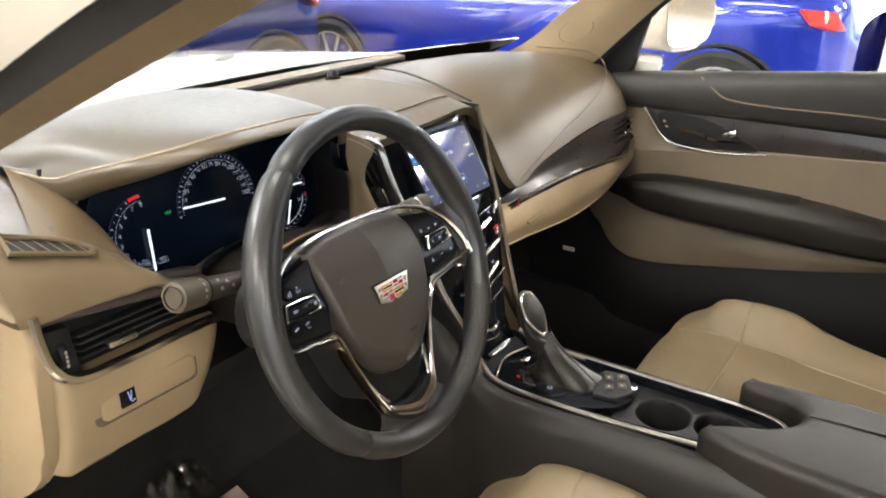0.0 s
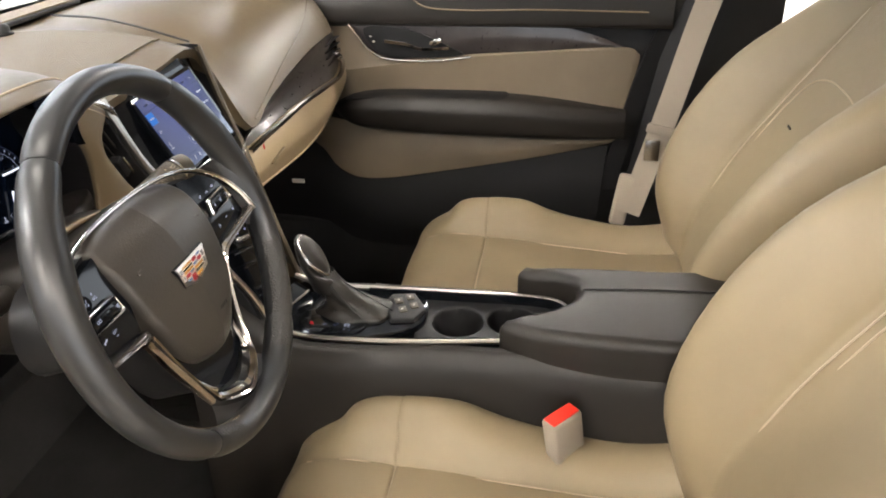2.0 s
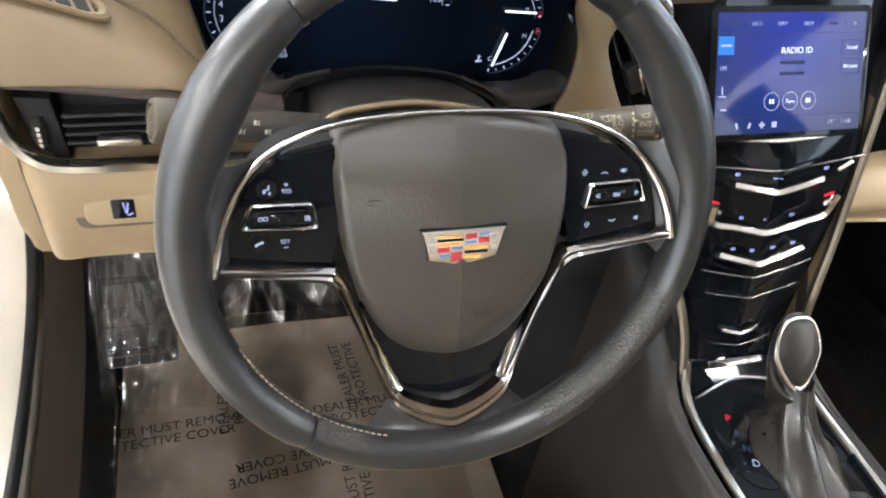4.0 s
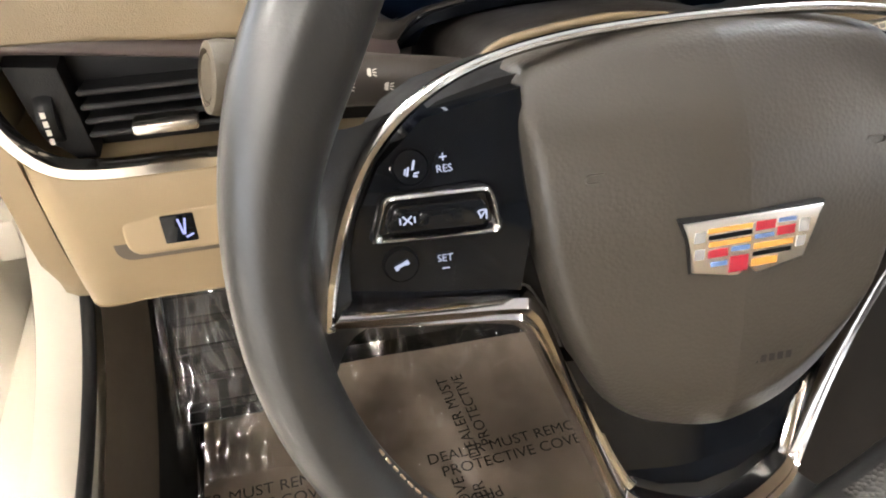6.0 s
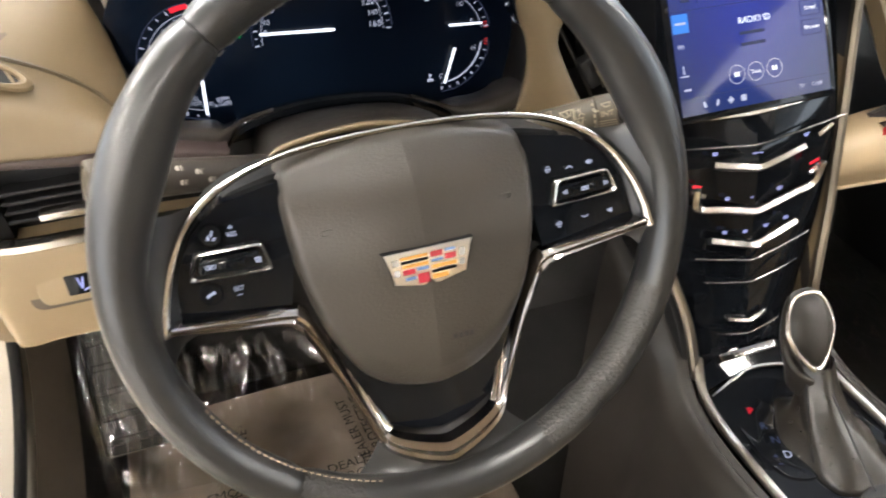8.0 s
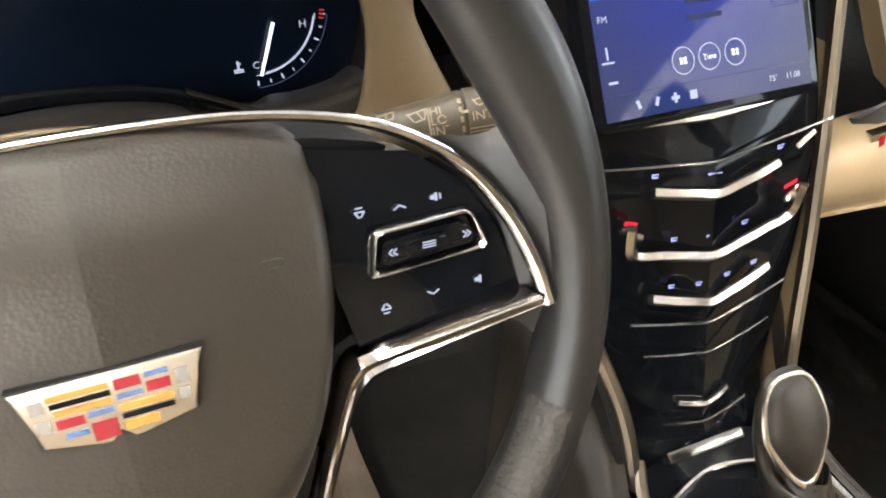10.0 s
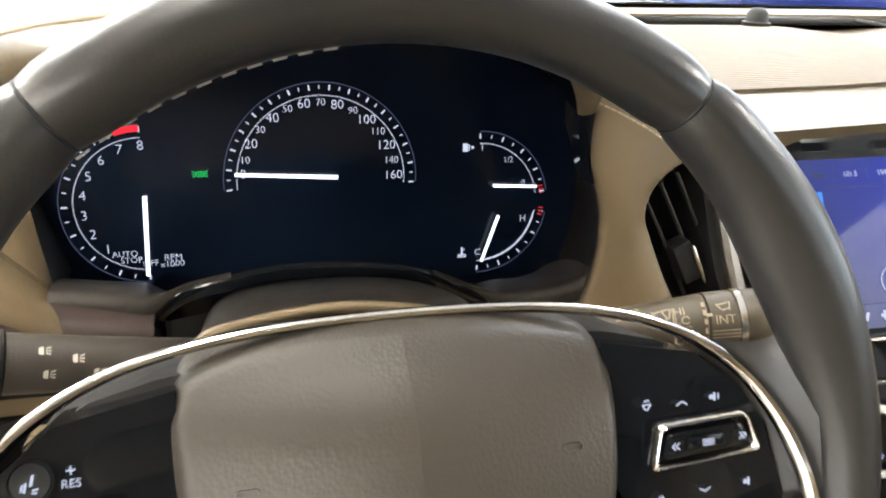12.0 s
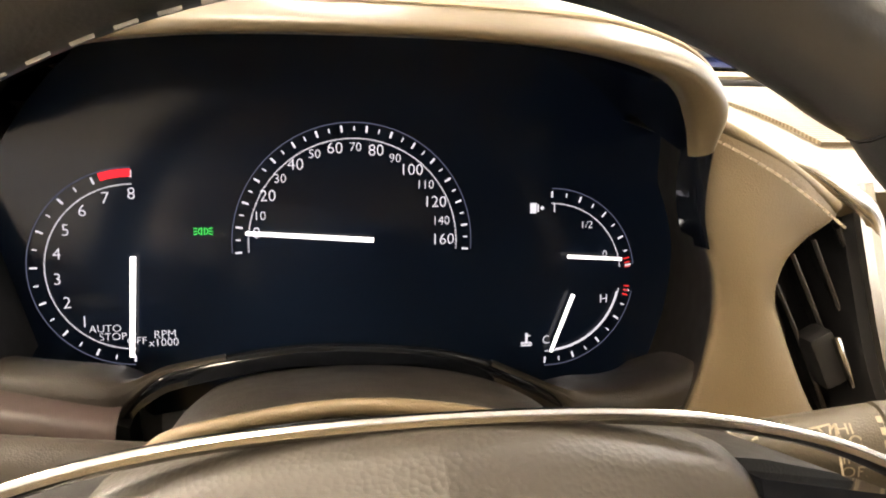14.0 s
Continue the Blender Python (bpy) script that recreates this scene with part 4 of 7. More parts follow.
face = spline([(-0.528, gs(0.80)), (-0.524, gs(0.838)), (-0.488, gs(0.885)), (-0.44, gs(0.903)), (-0.37, gs(0.905)), (-0.26, gs(0.90)), (-0.205, gs(0.87)), (-0.20, gs(0.78)), (-0.22, gs(0.73)), (-0.37, gs(0.735)), (-0.49, gs(0.725))], 4, True)
panel = part("display", prism(face, -0.02, -0.0015, GM), GAUGE, gauge, "glossy black display")


def dial(name, cx, z, r, a0, a1, steps, minor, parent):
    """Outer line, ticks and dotted inner line of one dial."""
    cy = gs(z)
    d = part(name, arc_band(r - 0.0004, r + 0.0001, a0, a1, 60, GM, 0.0, cx, cy), LIT_DIM, parent)
    marks = []
    n = steps * minor
    for k in range(n + 1):
        a = a0 + (a1 - a0) * k / n
        w, h = (0.0009, 0.0031) if k % minor == 0 else (0.0006, 0.0021)
        q = r - 0.0030
        marks.append((cx + q * math.cos(radians(a)), cy + q * math.sin(radians(a)), h, w, a))
    for mark in marks:
        part("tick", bars([mark], GM, 0.0002), LIT_WHITE, d)
    dots = []
    m = int(abs(a1 - a0) * r / 0.05)
    for k in range(m + 1):
        a = a0 + (a1 - a0) * k / m
        q = r - 0.0075
        dots.append((cx + q * math.cos(radians(a)), cy + q * math.sin(radians(a)), 0.0006, 0.0005, a))
    part("dotted_line", bars(dots, GM, 0.0002), LIT_WHITE, d)
    return d


def numeral(text, x, z, size, mat=LIT_WHITE):
    writing("numeral", text, size, GM @ pose(x, gs(z), 0.0004), mat, gauge, thin=0.012)


tach = dial("tachometer", -0.468, 0.7912, 0.0447, 90, 268, 8, 2, gauge)
part("red_zone", arc_band(0.0405, 0.0440, 90, 108, 8, GM, 0.0004, -0.468, gs(0.7912)), LIT_RED, tach)
for k, nm in enumerate("87654321"):
    a = radians(90 + 19.6 * k)
    numeral(nm, -0.468 + 0.0325 * math.cos(a), 0.7912 + 0.0325 * math.sin(a), 0.0075)
for text, x, z, s in (("AUTO", -0.4816, 0.7640, 0.0041), ("STOP", -0.4785, 0.7603, 0.0041), ("OFF", -0.4685, 0.7580, 0.0041), ("RPM", -0.4563, 0.7605, 0.0044), ("x1000", -0.4570, 0.7568, 0.0044)):
    numeral(text, x, z, s * 1.2)
dial("speedometer", -0.370, 0.8005, 0.0560, -4, 184, 15, 2, gauge)
for text, a in (("0", 174), ("10", 163.5), ("20", 150.6), ("30", 138), ("40", 125.5), ("50", 112.5), ("60", 99.8), ("70", 87.3), ("80", 74.6), ("90", 62), ("100", 49.6), ("110", 37), ("120", 24.6), ("140", 12.3), ("160", 0.5)):
    big = int(text) % 20 == 0 and text not in ("140",)
    numeral(text, -0.3715 + 0.0435 * math.cos(radians(a)), 0.8010 + 0.0435 * math.sin(radians(a)), 0.0076 if big else 0.0058)
fuel = dial("fuel_gauge", -0.2735, 0.7812, 0.0447, 90, 8, 4, 2, gauge)
temp = dial("temperature_gauge", -0.2735, 0.7812, 0.0447, -10, -92, 4, 2, gauge)
part("red_mark", bars([(-0.2735 + 0.0412 * math.cos(radians(a)), gs(0.7812) + 0.0412 * math.sin(radians(a)), 0.0030, 0.0008, a) for a in (7, 10, 13)], GM, 0.0004), LIT_DIM_RED, fuel)
part("red_mark", bars([(-0.2735 + 0.0412 * math.cos(radians(a)), gs(0.7812) + 0.0412 * math.sin(radians(a)), 0.0030, 0.0008, a) for a in (-7, -10, -13)], GM, 0.0004), LIT_DIM_RED, temp)
part("range_line", arc_band(0.0362, 0.0370, -12, -84, 30, GM, 0.0003, -0.2735, gs(0.7812)), LIT_WHITE, temp)
for text, x, z, s in (("1", -0.2722, 0.8157, 0.0068), ("1/2", -0.2552, 0.8073, 0.0052), ("0", -0.2450, 0.7925, 0.0055), ("H", -0.2447, 0.7699, 0.0064), ("C", -0.2746, 0.7501, 0.0060)):
    numeral(text, x, z, s)
part("pump_icon", bars([(-0.2830, gs(0.8158), 0.0032, 0.0050, 0), (-0.2806, gs(0.8158), 0.0008, 0.0036, 0), (-0.2785, gs(0.8158), 0.0016, 0.0016, 45)], GM, 0.0003), LIT_WHITE, gauge)
part("thermometer_icon", bars([(-0.2849, gs(0.7515), 0.0012, 0.0050, 0), (-0.2849, gs(0.7490), 0.0056, 0.0008, 0), (-0.2849, gs(0.7478), 0.0056, 0.0008, 0), (-0.2838, gs(0.7525), 0.0016, 0.0006, 0)], GM, 0.0003), LIT_WHITE, gauge)
lamp_icon = part("lamp_icon", bars([(-0.4382 + k * 0.0006, gs(0.8069), 0.0005, 0.0034, 0) for k in (-1, 1)] + [(-0.4382 + k * 0.0033, gs(0.8069) + d, 0.0018, 0.0005, k * d * 11000) for k in (-1, 1) for d in (-0.0013, 0, 0.0013)], GM, 0.0003), LIT_GREEN, gauge)
for k, a0 in ((-1, 90), (1, -90)):
    part("lamp_outline", arc_band(0.0012, 0.0017, a0, a0 + 180, 12, GM, 0.0003, -0.4382 + k * 0.0006, gs(0.8069)), LIT_GREEN, lamp_icon)


def needle(x0, z0, x1, z1, w):
    a, b = Vector((x0, gs(z0), 0.0025)), Vector((x1, gs(z1), 0.0025))
    d = (b - a).normalized()
    s = Vector((-d.y, d.x, 0))
    bm = bmesh.new()
    vs = [bm.verts.new(p) for p in (a + s * w / 2, b + s * w * 0.4, b - s * w * 0.4, a - s * w / 2)]
    f0 = bm.faces.new(vs)
    ex = bmesh.ops.extrude_face_region(bm, geom=[f0])
    bmesh.ops.translate(bm, verts=[v for v in ex["geom"] if isinstance(v, bmesh.types.BMVert)], vec=(0, 0, 0.001))
    bm.transform(GM)
    part("needle", bm, LIT_NEEDLE, gauge, "glowing white needle")


needle(-0.4680, 0.7965, -0.4703, 0.7515, 0.0024)
needle(-0.3615, 0.8020, -0.4195, 0.8060, 0.0022)
needle(-0.2656, 0.7922, -0.2371, 0.7904, 0.0017)
needle(-0.2620, 0.7733, -0.2729, 0.7447, 0.0017)


# ---- steering column, stalks and wheel ----
column = root("steering_column", (-0.37, 0.16, 0.74), "dark steering column shroud behind the wheel", "steering column")
rows = []
for y, w, zt, zb in ((0.260, 0.060, 0.735, 0.68), (0.200, 0.062, 0.764, 0.682), (0.150, 0.0635, 0.7855, 0.685), (0.122, 0.0640, 0.7955, 0.688), (0.106, 0.0640, 0.7985, 0.69), (0.100, 0.0625, 0.7960, 0.692), (0.098, 0.058, 0.790, 0.70)):
    rows.append([(-0.378 + w * px, y, zb + (zt - zb) * pz) for px, pz in ((-1, 0.25), (-1.02, 0.6), (-0.94, 0.85), (-0.66, 0.965), (0, 1.0), (0.60, 0.955), (0.92, 0.86), (1.02, 0.6), (1, 0.25), (0.6, 0.0), (-0.6, 0.0))])
cl = [spline(r, 4, True) for r in rows]
cc = [spline(list(c), 4) for c in zip(*cl)]
part("shroud", grid([list(r) for r in zip(*cc)], close_v=True), BROWN, column, "dark brown shroud")
lip_line = [(-0.443, 0.104, 0.765), (-0.4425, 0.101, 0.779), (-0.4395, 0.0990, 0.7875), (-0.432, 0.0980, 0.7932), (-0.417, 0.0975, 0.7965), (-0.400, 0.0970, 0.7990), (-0.382, 0.0970, 0.7997), (-0.362, 0.0970, 0.7975), (-0.342, 0.0975, 0.7930), (-0.325, 0.0980, 0.7880), (-0.315, 0.0995, 0.7820), (-0.311, 0.102, 0.771)]
part("lip", sweep(spline(lip_line, 5), ring_section(0.0024, 0.0026, 10), up=(0, -1, 0)), DASH_SIDE, column, "taupe rounded lip")

left_stalk = root("turn_signal_stalk", (-0.43, 0.12, 0.79), "dark grey turn signal stalk with a ringed end knob", "stalk")
A, B = Vector((-0.425, 0.135, 0.757)), Vector((-0.553, 0.104, 0.790))
part("arm", lathe([(0.0, 0.0), (0.0100, 0.0), (0.0108, 0.05), (0.0122, 0.092), (0.0, 0.092)], along(A, B), 28), SHELF, left_stalk)
part("knob", lathe([(0.0, 0.094), (0.0125, 0.094), (0.0142, 0.097), (0.0148, 0.128), (0.0140, 0.1315), (0.0112, 0.1323), (0.0109, 0.1300), (0.0094, 0.1300), (0.0091, 0.1318), (0.0, 0.1325)], along(A, B), 36), GREY_KNOB, left_stalk, "grey twist knob")
for d in (0.0935, 0.0955):
    part("groove_ring", lathe([(0.0120, d - 0.0006), (0.0136, d - 0.0004), (0.0136, d + 0.0004), (0.0120, d + 0.0006)], along(A, B), 36), BLACK, left_stalk)
ax = (B - A).normalized()
toward = Vector((0.1, -0.8, 0.55))
nrm = (toward - ax * toward.dot(ax)).normalized()
LM = axes(A, ax, nrm.cross(ax).normalized(), nrm)


def on_arm(u, v, r):
    a = v / r
    return LM @ Matrix.Translation((u, r * math.sin(a), r * math.cos(a))) @ pose(0, 0, 0, math.degrees(-a))


lamp_mark = [(0.0, 0.0, 0.0012, 0.0034, 0), (0.0008, 0.0, 0.0008, 0.0026, 0), (-0.0022, 0.0012, 0.0020, 0.0005, -20), (-0.0022, 0.0, 0.0020, 0.0005, 0), (-0.0022, -0.0012, 0.0020, 0.0005, 20)]
for u, v in ((0.060, 0.0045), (0.068, -0.001), (0.078, 0.005), (0.080, -0.004)):
    part("print", bars(lamp_mark, on_arm(u, v, 0.0119)), PRINT, left_stalk, "pale printed mark")
for v in (0.009, 0.003, -0.003, -0.009):
    part("print", bars([(0.0, 0.0, 0.0030, 0.0010, 0), (0.0, 0.0016, 0.0030, 0.0008, 0)], on_arm(0.104, v, 0.0145)), PRINT, left_stalk, "pale printed mark")

right_stalk = root("wiper_stalk", (-0.32, 0.12, 0.78), "grey wiper stalk with pale printed settings and a silver ring", "stalk")
A, B = Vector((-0.308, 0.130, 0.7565)), Vector((-0.175, 0.092, 0.7755))
D = (B - A).normalized()
part("arm", lathe([(0.0, 0.0), (0.0072, 0.0), (0.0088, 0.04), (0.0118, 0.075), (0.0147, 0.1025), (0.0, 0.1025)], along(A, B), 28), GREY_KNOB, right_stalk)
part("collar", lathe([(0.0147, 0.1025), (0.0140, 0.1030), (0.0140, 0.1036), (0.0150, 0.1042), (0.0153, 0.116), (0.0146, 0.117)], along(A, B), 36), GREY_KNOB, right_stalk, "grey ribbed collar")
part("ring", lathe([(0.0146, 0.117), (0.0158, 0.1175), (0.0158, 0.1205), (0.0146, 0.121)], along(A, B), 36), CHROME, right_stalk, "silver ring")
part("cap", lathe([(0.0150, 0.121), (0.0153, 0.131), (0.0142, 0.136), (0.0105, 0.1375), (0, 0.138)], along(A, B), 32), GREY_KNOB, right_stalk)
toward = (Vector((-0.42, -0.14, 0.93)) - A).normalized()
nrm = (toward - D * toward.dot(D)).normalized()
sx = D
sy = nrm.cross(sx).normalized()
SM = axes(A, sx, sy, nrm)


def on_stalk(u, v, r=0.0147):
    """A pose on the round face of the stalk, u along it, v round it."""
    a = v / r
    return SM @ Matrix.Translation((u, r * math.sin(a), r * math.cos(a))) @ pose(0, 0, 0, math.degrees(-a))


for text, u, v in (("HI", 0.0905, 0.0062), ("LO", 0.0915, 0.0018), ("INT", 0.0925, -0.0030), ("OFF", 0.0925, -0.0080), ("INT", 0.1105, 0.0008)):
    writing("lettering", text, 0.0058, on_stalk(u, v, 0.0138 if u < 0.10 else 0.0157), TAN_PRINT, right_stalk)
part("wiper_icon", bars([(0, 0.0022, 0.0085, 0.0007, 12), (0.0005, -0.0022, 0.0040, 0.0007, 12), (-0.0032, 0.0, 0.0007, 0.0050, 32), (0.0035, 0.0003, 0.0007, 0.0050, -12), (0.0012, 0.0, 0.0007, 0.0046, 30)], on_stalk(0.0825, 0.0050, 0.0130)), TAN_PRINT, right_stalk)
part("wiper_icon", bars([(0, 0.0022, 0.0080, 0.0007, 12), (0.0005, -0.0012, 0.0040, 0.0007, 12), (-0.0030, 0.0005, 0.0007, 0.0040, 32), (0.0032, 0.0005, 0.0007, 0.0040, -12), (0.0, 0.0005, 0.0006, 0.0055, 0), (-0.0062, 0.0, 0.0006, 0.0070, 8), (-0.0066, -0.0030, 0.0026, 0.0007, 30)], on_stalk(0.069, 0.0070, 0.0113)), TAN_PRINT, right_stalk)
part("wiper_icon", bars([(0, 0.0018, 0.0065, 0.0007, 12), (0.0005, -0.0012, 0.0032, 0.0007, 12), (-0.0024, 0.0003, 0.0007, 0.0036, 32), (0.0026, 0.0003, 0.0007, 0.0036, -12), (-0.0075, -0.0035, 0.0030, 0.0016, 0)], on_stalk(0.1105, 0.0068, 0.0157)), TAN_PRINT, right_stalk)
part("setting_arrow", bars([(0, 0, 0.0008, 0.0160, 0), (-0.0008, 0.0075, 0.0024, 0.0008, 40)], on_stalk(0.0872, -0.0005, 0.0136)), TAN_PRINT, right_stalk)
for k in range(5):
    part("scale_mark", bars([(0.0, 0.0, 0.0018 - 0.0002 * k, 0.0026, 0)], on_stalk(0.1015, 0.0090 - 0.0042 * k, 0.0151)), TAN_PRINT, right_stalk)
for k in range(3):
    part("collar_line", bars([(0.0, 0.0, 0.013, 0.0005, 0)], on_stalk(0.1105, -0.0040 - 0.0016 * k, 0.0156)), TAN_PRINT, right_stalk)

WC = Vector((-0.370, 0.0115, 0.7647))
WT = radians(18.5)
WM = axes(WC, (1, 0, 0), (0, math.sin(WT), math.cos(WT)), (0, -math.cos(WT), math.sin(WT)))
wheel = root("steering_wheel", WC, "dark leather steering wheel with chrome-edged spokes and colourful crest", "steering wheel")
R, RA, RB = 0.1642, 0.0128, 0.0160


def rim_lift(x):
    """How far the rim stands towards the driver from the hub's plane."""
    return 0.006 - 0.007 * x / R


def rim_arc(a0, a1, n, ra=RA, rb=RB, name="rim_leather", mat=None, label=""):
    path = [(R * math.cos(radians(a0 + (a1 - a0) * k / n)), R * math.sin(radians(a0 + (a1 - a0) * k / n)), 0) for k in range(n + 1)]
    rws = []
    for k, p in enumerate(path):
        d = Vector(p).normalized()
        a = a0 + (a1 - a0) * k / n
        # thumb swellings beside the spokes
        sw_ = 0.0075 * sum(math.exp(-(((a - c) / 17) ** 2)) for c in (153, 27, 387))
        e = min(k, n - k)
        tuck = 0.0016 if e == 0 else (0.0005 if e == 1 else 0.0)
        p = Vector(p) + Vector((0, 0, rim_lift(p[0])))
        rws.append([p + d * ((ra + sw_ * (0.95 if math.cos(t) < 0 else 0.20) - tuck) * math.cos(t)) + Vector((0, 0, (rb - tuck) * math.sin(t))) for t in [2 * math.pi * j / 20 for j in range(20)]])
    bm = grid(rws, close_v=True)
    bm.transform(WM)
    return part(name, bm, mat or WHEEL_LEATHER, wheel, label)


SEAMS = (53.5, 126.5, 233.0, 308.0)
rim_arc(53.7, 126.3, 36)
rim_arc(126.7, 232.8, 52)
rim_arc(233.2, 307.8, 36)
rim_arc(308.2, 413.3, 52)
for a in SEAMS:
    rim_arc(a - 0.5, a + 0.5, 4, RA - 0.0014, RB - 0.0014, "rim_core", BLACK)
# stitching round the inner side of the rim
inner_path = [WM @ Vector(((R - RA - 0.0002) * math.cos(radians(a)), (R - RA - 0.0002) * math.sin(radians(a)), rim_lift(R * math.cos(radians(a))) - 0.001)) for a in np.linspace(98, 150, 90)]
part("stitching", stitches(inner_path, 0.0075, 0.0042, 0.00045), PALE_THREAD, wheel)
inner_path = [WM @ Vector(((R - RA - 0.0002) * math.cos(radians(a)), (R - RA - 0.0002) * math.sin(radians(a)), rim_lift(R * math.cos(radians(a))) + 0.003)) for a in np.linspace(205, 252, 90)]
part("stitching", stitches(inner_path, 0.0045, 0.0026, 0.0004), THREAD, wheel)
perf = [[WM @ Vector(((R + (RA + 0.0006) * math.cos(t)) * math.cos(radians(a)), (R + (RA + 0.0006) * math.cos(t)) * math.sin(radians(a)), rim_lift(R * math.cos(radians(a))) + (RB + 0.0006) * math.sin(t))) for t in np.linspace(radians(100), radians(178), 9)] for a in np.linspace(293, 338, 30)]
part("grip_patch", grid(perf), PERF_LEATHER, wheel, "perforated leather grip")
perf = [[WM @ Vector(((R + (RA + 0.0006) * math.cos(t)) * math.cos(radians(a)), (R + (RA + 0.0006) * math.cos(t)) * math.sin(radians(a)), rim_lift(R * math.cos(radians(a))) + (RB + 0.0006) * math.sin(t))) for t in np.linspace(radians(110), radians(178), 9)] for a in np.linspace(232, 247, 12)]
part("grip_patch", grid(perf), PERF_LEATHER, wheel, "perforated leather grip")


def mirror(pts):
    return [(-p[0], *p[1:]) for p in pts]


def wheel_part(name, bm, mat, parent=None, label=""):
    bm.transform(WM)
    return part(name, bm, mat, parent or wheel, label)


# leather webs that join rim and spokes
for s in (-1, 1):
    ctl = [[(s * 0.147, 0.050, -0.004), (s * 0.149, 0.035, 0.004), (s * 0.151, 0.0, 0.006), (s * 0.152, -0.02, 0.003), (s * 0.149, -0.038, -0.006)],
           [(s * 0.134, 0.0435, -0.010), (s * 0.138, 0.034, -0.007), (s * 0.145, 0.0, -0.002), (s * 0.147, -0.021, -0.002), (s * 0.140, -0.030, -0.012)],
           [(s * 0.108, 0.0465, -0.020), (s * 0.118, 0.036, -0.018), (s * 0.13, 0.0, -0.014), (s * 0.13, -0.02, -0.014), (s * 0.12, -0.029, -0.018)]]
    ctl = [[(x, y, z + k * rim_lift(x)) for x, y, z in row] for row, k in zip(ctl, (1.0, 0.5, 0.0))]
    wheel_part("spoke_web", skin(ctl, 5, 5), WHEEL_LEATHER)
ctl = [[(-0.060, -0.148, -0.008), (-0.03, -0.150, 0.004), (0, -0.150, 0.006), (0.03, -0.150, 0.004), (0.060, -0.148, -0.008)],
       [(-0.046, -0.135, -0.012), (-0.026, -0.146, -0.003), (0, -0.149, 0.001), (0.026, -0.146, -0.003), (0.046, -0.135, -0.012)],
       [(-0.036, -0.120, -0.02), (-0.02, -0.125, -0.02), (0, -0.13, -0.02), (0.02, -0.125, -0.02), (0.036, -0.120, -0.02)]]
wheel_part("spoke_web", skin(ctl, 5, 5), WHEEL_LEATHER)

# back shell of the hub
wheel_part("hub_back", prism(spline([(0.10, 0.045), (0, 0.056), (-0.10, 0.045), (-0.13, 0.01), (-0.12, -0.022), (-0.07, -0.03), (-0.045, -0.10), (-0.02, -0.125), (0.02, -0.125), (0.045, -0.10), (0.07, -0.03), (0.12, -0.022), (0.13, 0.01)], 4, True), -0.075, -0.024), BLACK)

# chrome arch over the top
half = [(-0.1490, -0.0200, 0.0040), (-0.1452, -0.0030, 0.0025), (-0.1380, 0.0165, -0.0025), (-0.1265, 0.0340, -0.0090), (-0.1095, 0.0470, -0.0160), (-0.0860, 0.0560, -0.0225), (-0.0500, 0.0615, -0.0275)]
arch = spline(half + [(0.0, 0.0630, -0.0295)] + mirror(half[::-1]), 8)
thick = [1.0 + 0.5 * max(0.0, abs(p[0]) - 0.09) / 0.06 for p in arch]
wheel_part("chrome_arch", sweep(arch, ring_section(0.0021, 0.0026, 10), up=(0, 0, 1), scale=thick), CHROME, label="thin chrome arch over the hub")

# chrome lower frame, a domed band
outer = [(-0.1510, -0.0205), (-0.1160, -0.0275), (-0.0885, -0.0335), (-0.0800, -0.0385), (-0.0745, -0.0475), (-0.0655, -0.0700), (-0.0545, -0.0985), (-0.0440, -0.1270), (-0.0405, -0.1335), (-0.0330, -0.1400), (-0.0190, -0.1478), (-0.0060, -0.1530)]
innr = [(-0.1430, -0.0145), (-0.1120, -0.0190), (-0.0800, -0.0230), (-0.0740, -0.0262), (-0.0690, -0.0350), (-0.0590, -0.0640), (-0.0480, -0.0950), (-0.0385, -0.1175), (-0.0350, -0.1225), (-0.0285, -0.1265), (-0.0170, -0.1305), (-0.0060, -0.1335)]
wts = [0.006, 0.002, -0.001, -0.003, -0.005, -0.008, -0.008, -0.005, -0.003, -0.001, 0.002, 0.0035]
o2, i2, w2 = outer + [(0.0, -0.1540)] + mirror(outer[::-1]), innr + [(0.0, -0.1342)] + mirror(innr[::-1]), wts + [0.004] + wts[::-1]
rws = []
for (a, b), (c, d), w in zip(o2, i2, w2):
    rws.append([(a, b, w - 0.010), (a * 0.94 + c * 0.06, b * 0.94 + d * 0.06, w - 0.002), (a * 0.65 + c * 0.35, b * 0.65 + d * 0.35, w + 0.0022), (a * 0.52 + c * 0.48, b * 0.52 + d * 0.48, w + 0.0005), (a * 0.3 + c * 0.7, b * 0.3 + d * 0.7, w + 0.0018), (a * 0.06 + c * 0.94, b * 0.06 + d * 0.94, w - 0.001), (c, d, w - 0.010)])
cols = [spline(list(c), 4) for c in zip(*rws)]
wheel_part("chrome_frame", grid([list(r) for r in zip(*cols)]), SMOKE_CHROME, label="domed chrome frame of the lower spokes")
for s in (-1, 1):
    wheel_part("chrome_sliver", sweep(spline([(s * 0.0495, -0.082, -0.018), (s * 0.0440, -0.102, -0.013), (s * 0.0375, -0.1165, -0.008), (s * 0.0345, -0.1205, -0.006)], 6), ring_section(0.0024, 0.0016, 8), up=(0, 0, 1)), CHROME, label="chrome sliver beside the lower panel")
wheel_part("lower_panel", prism([(-0.060, -0.060), (0.060, -0.060), (0.047, -0.092), (0.036, -0.119), (0.018, -0.129), (0, -0.1325), (-0.018, -0.129), (-0.036, -0.119), (-0.047, -0.092)], -0.025, -0.013), PIANO, label="glossy black lower panel")

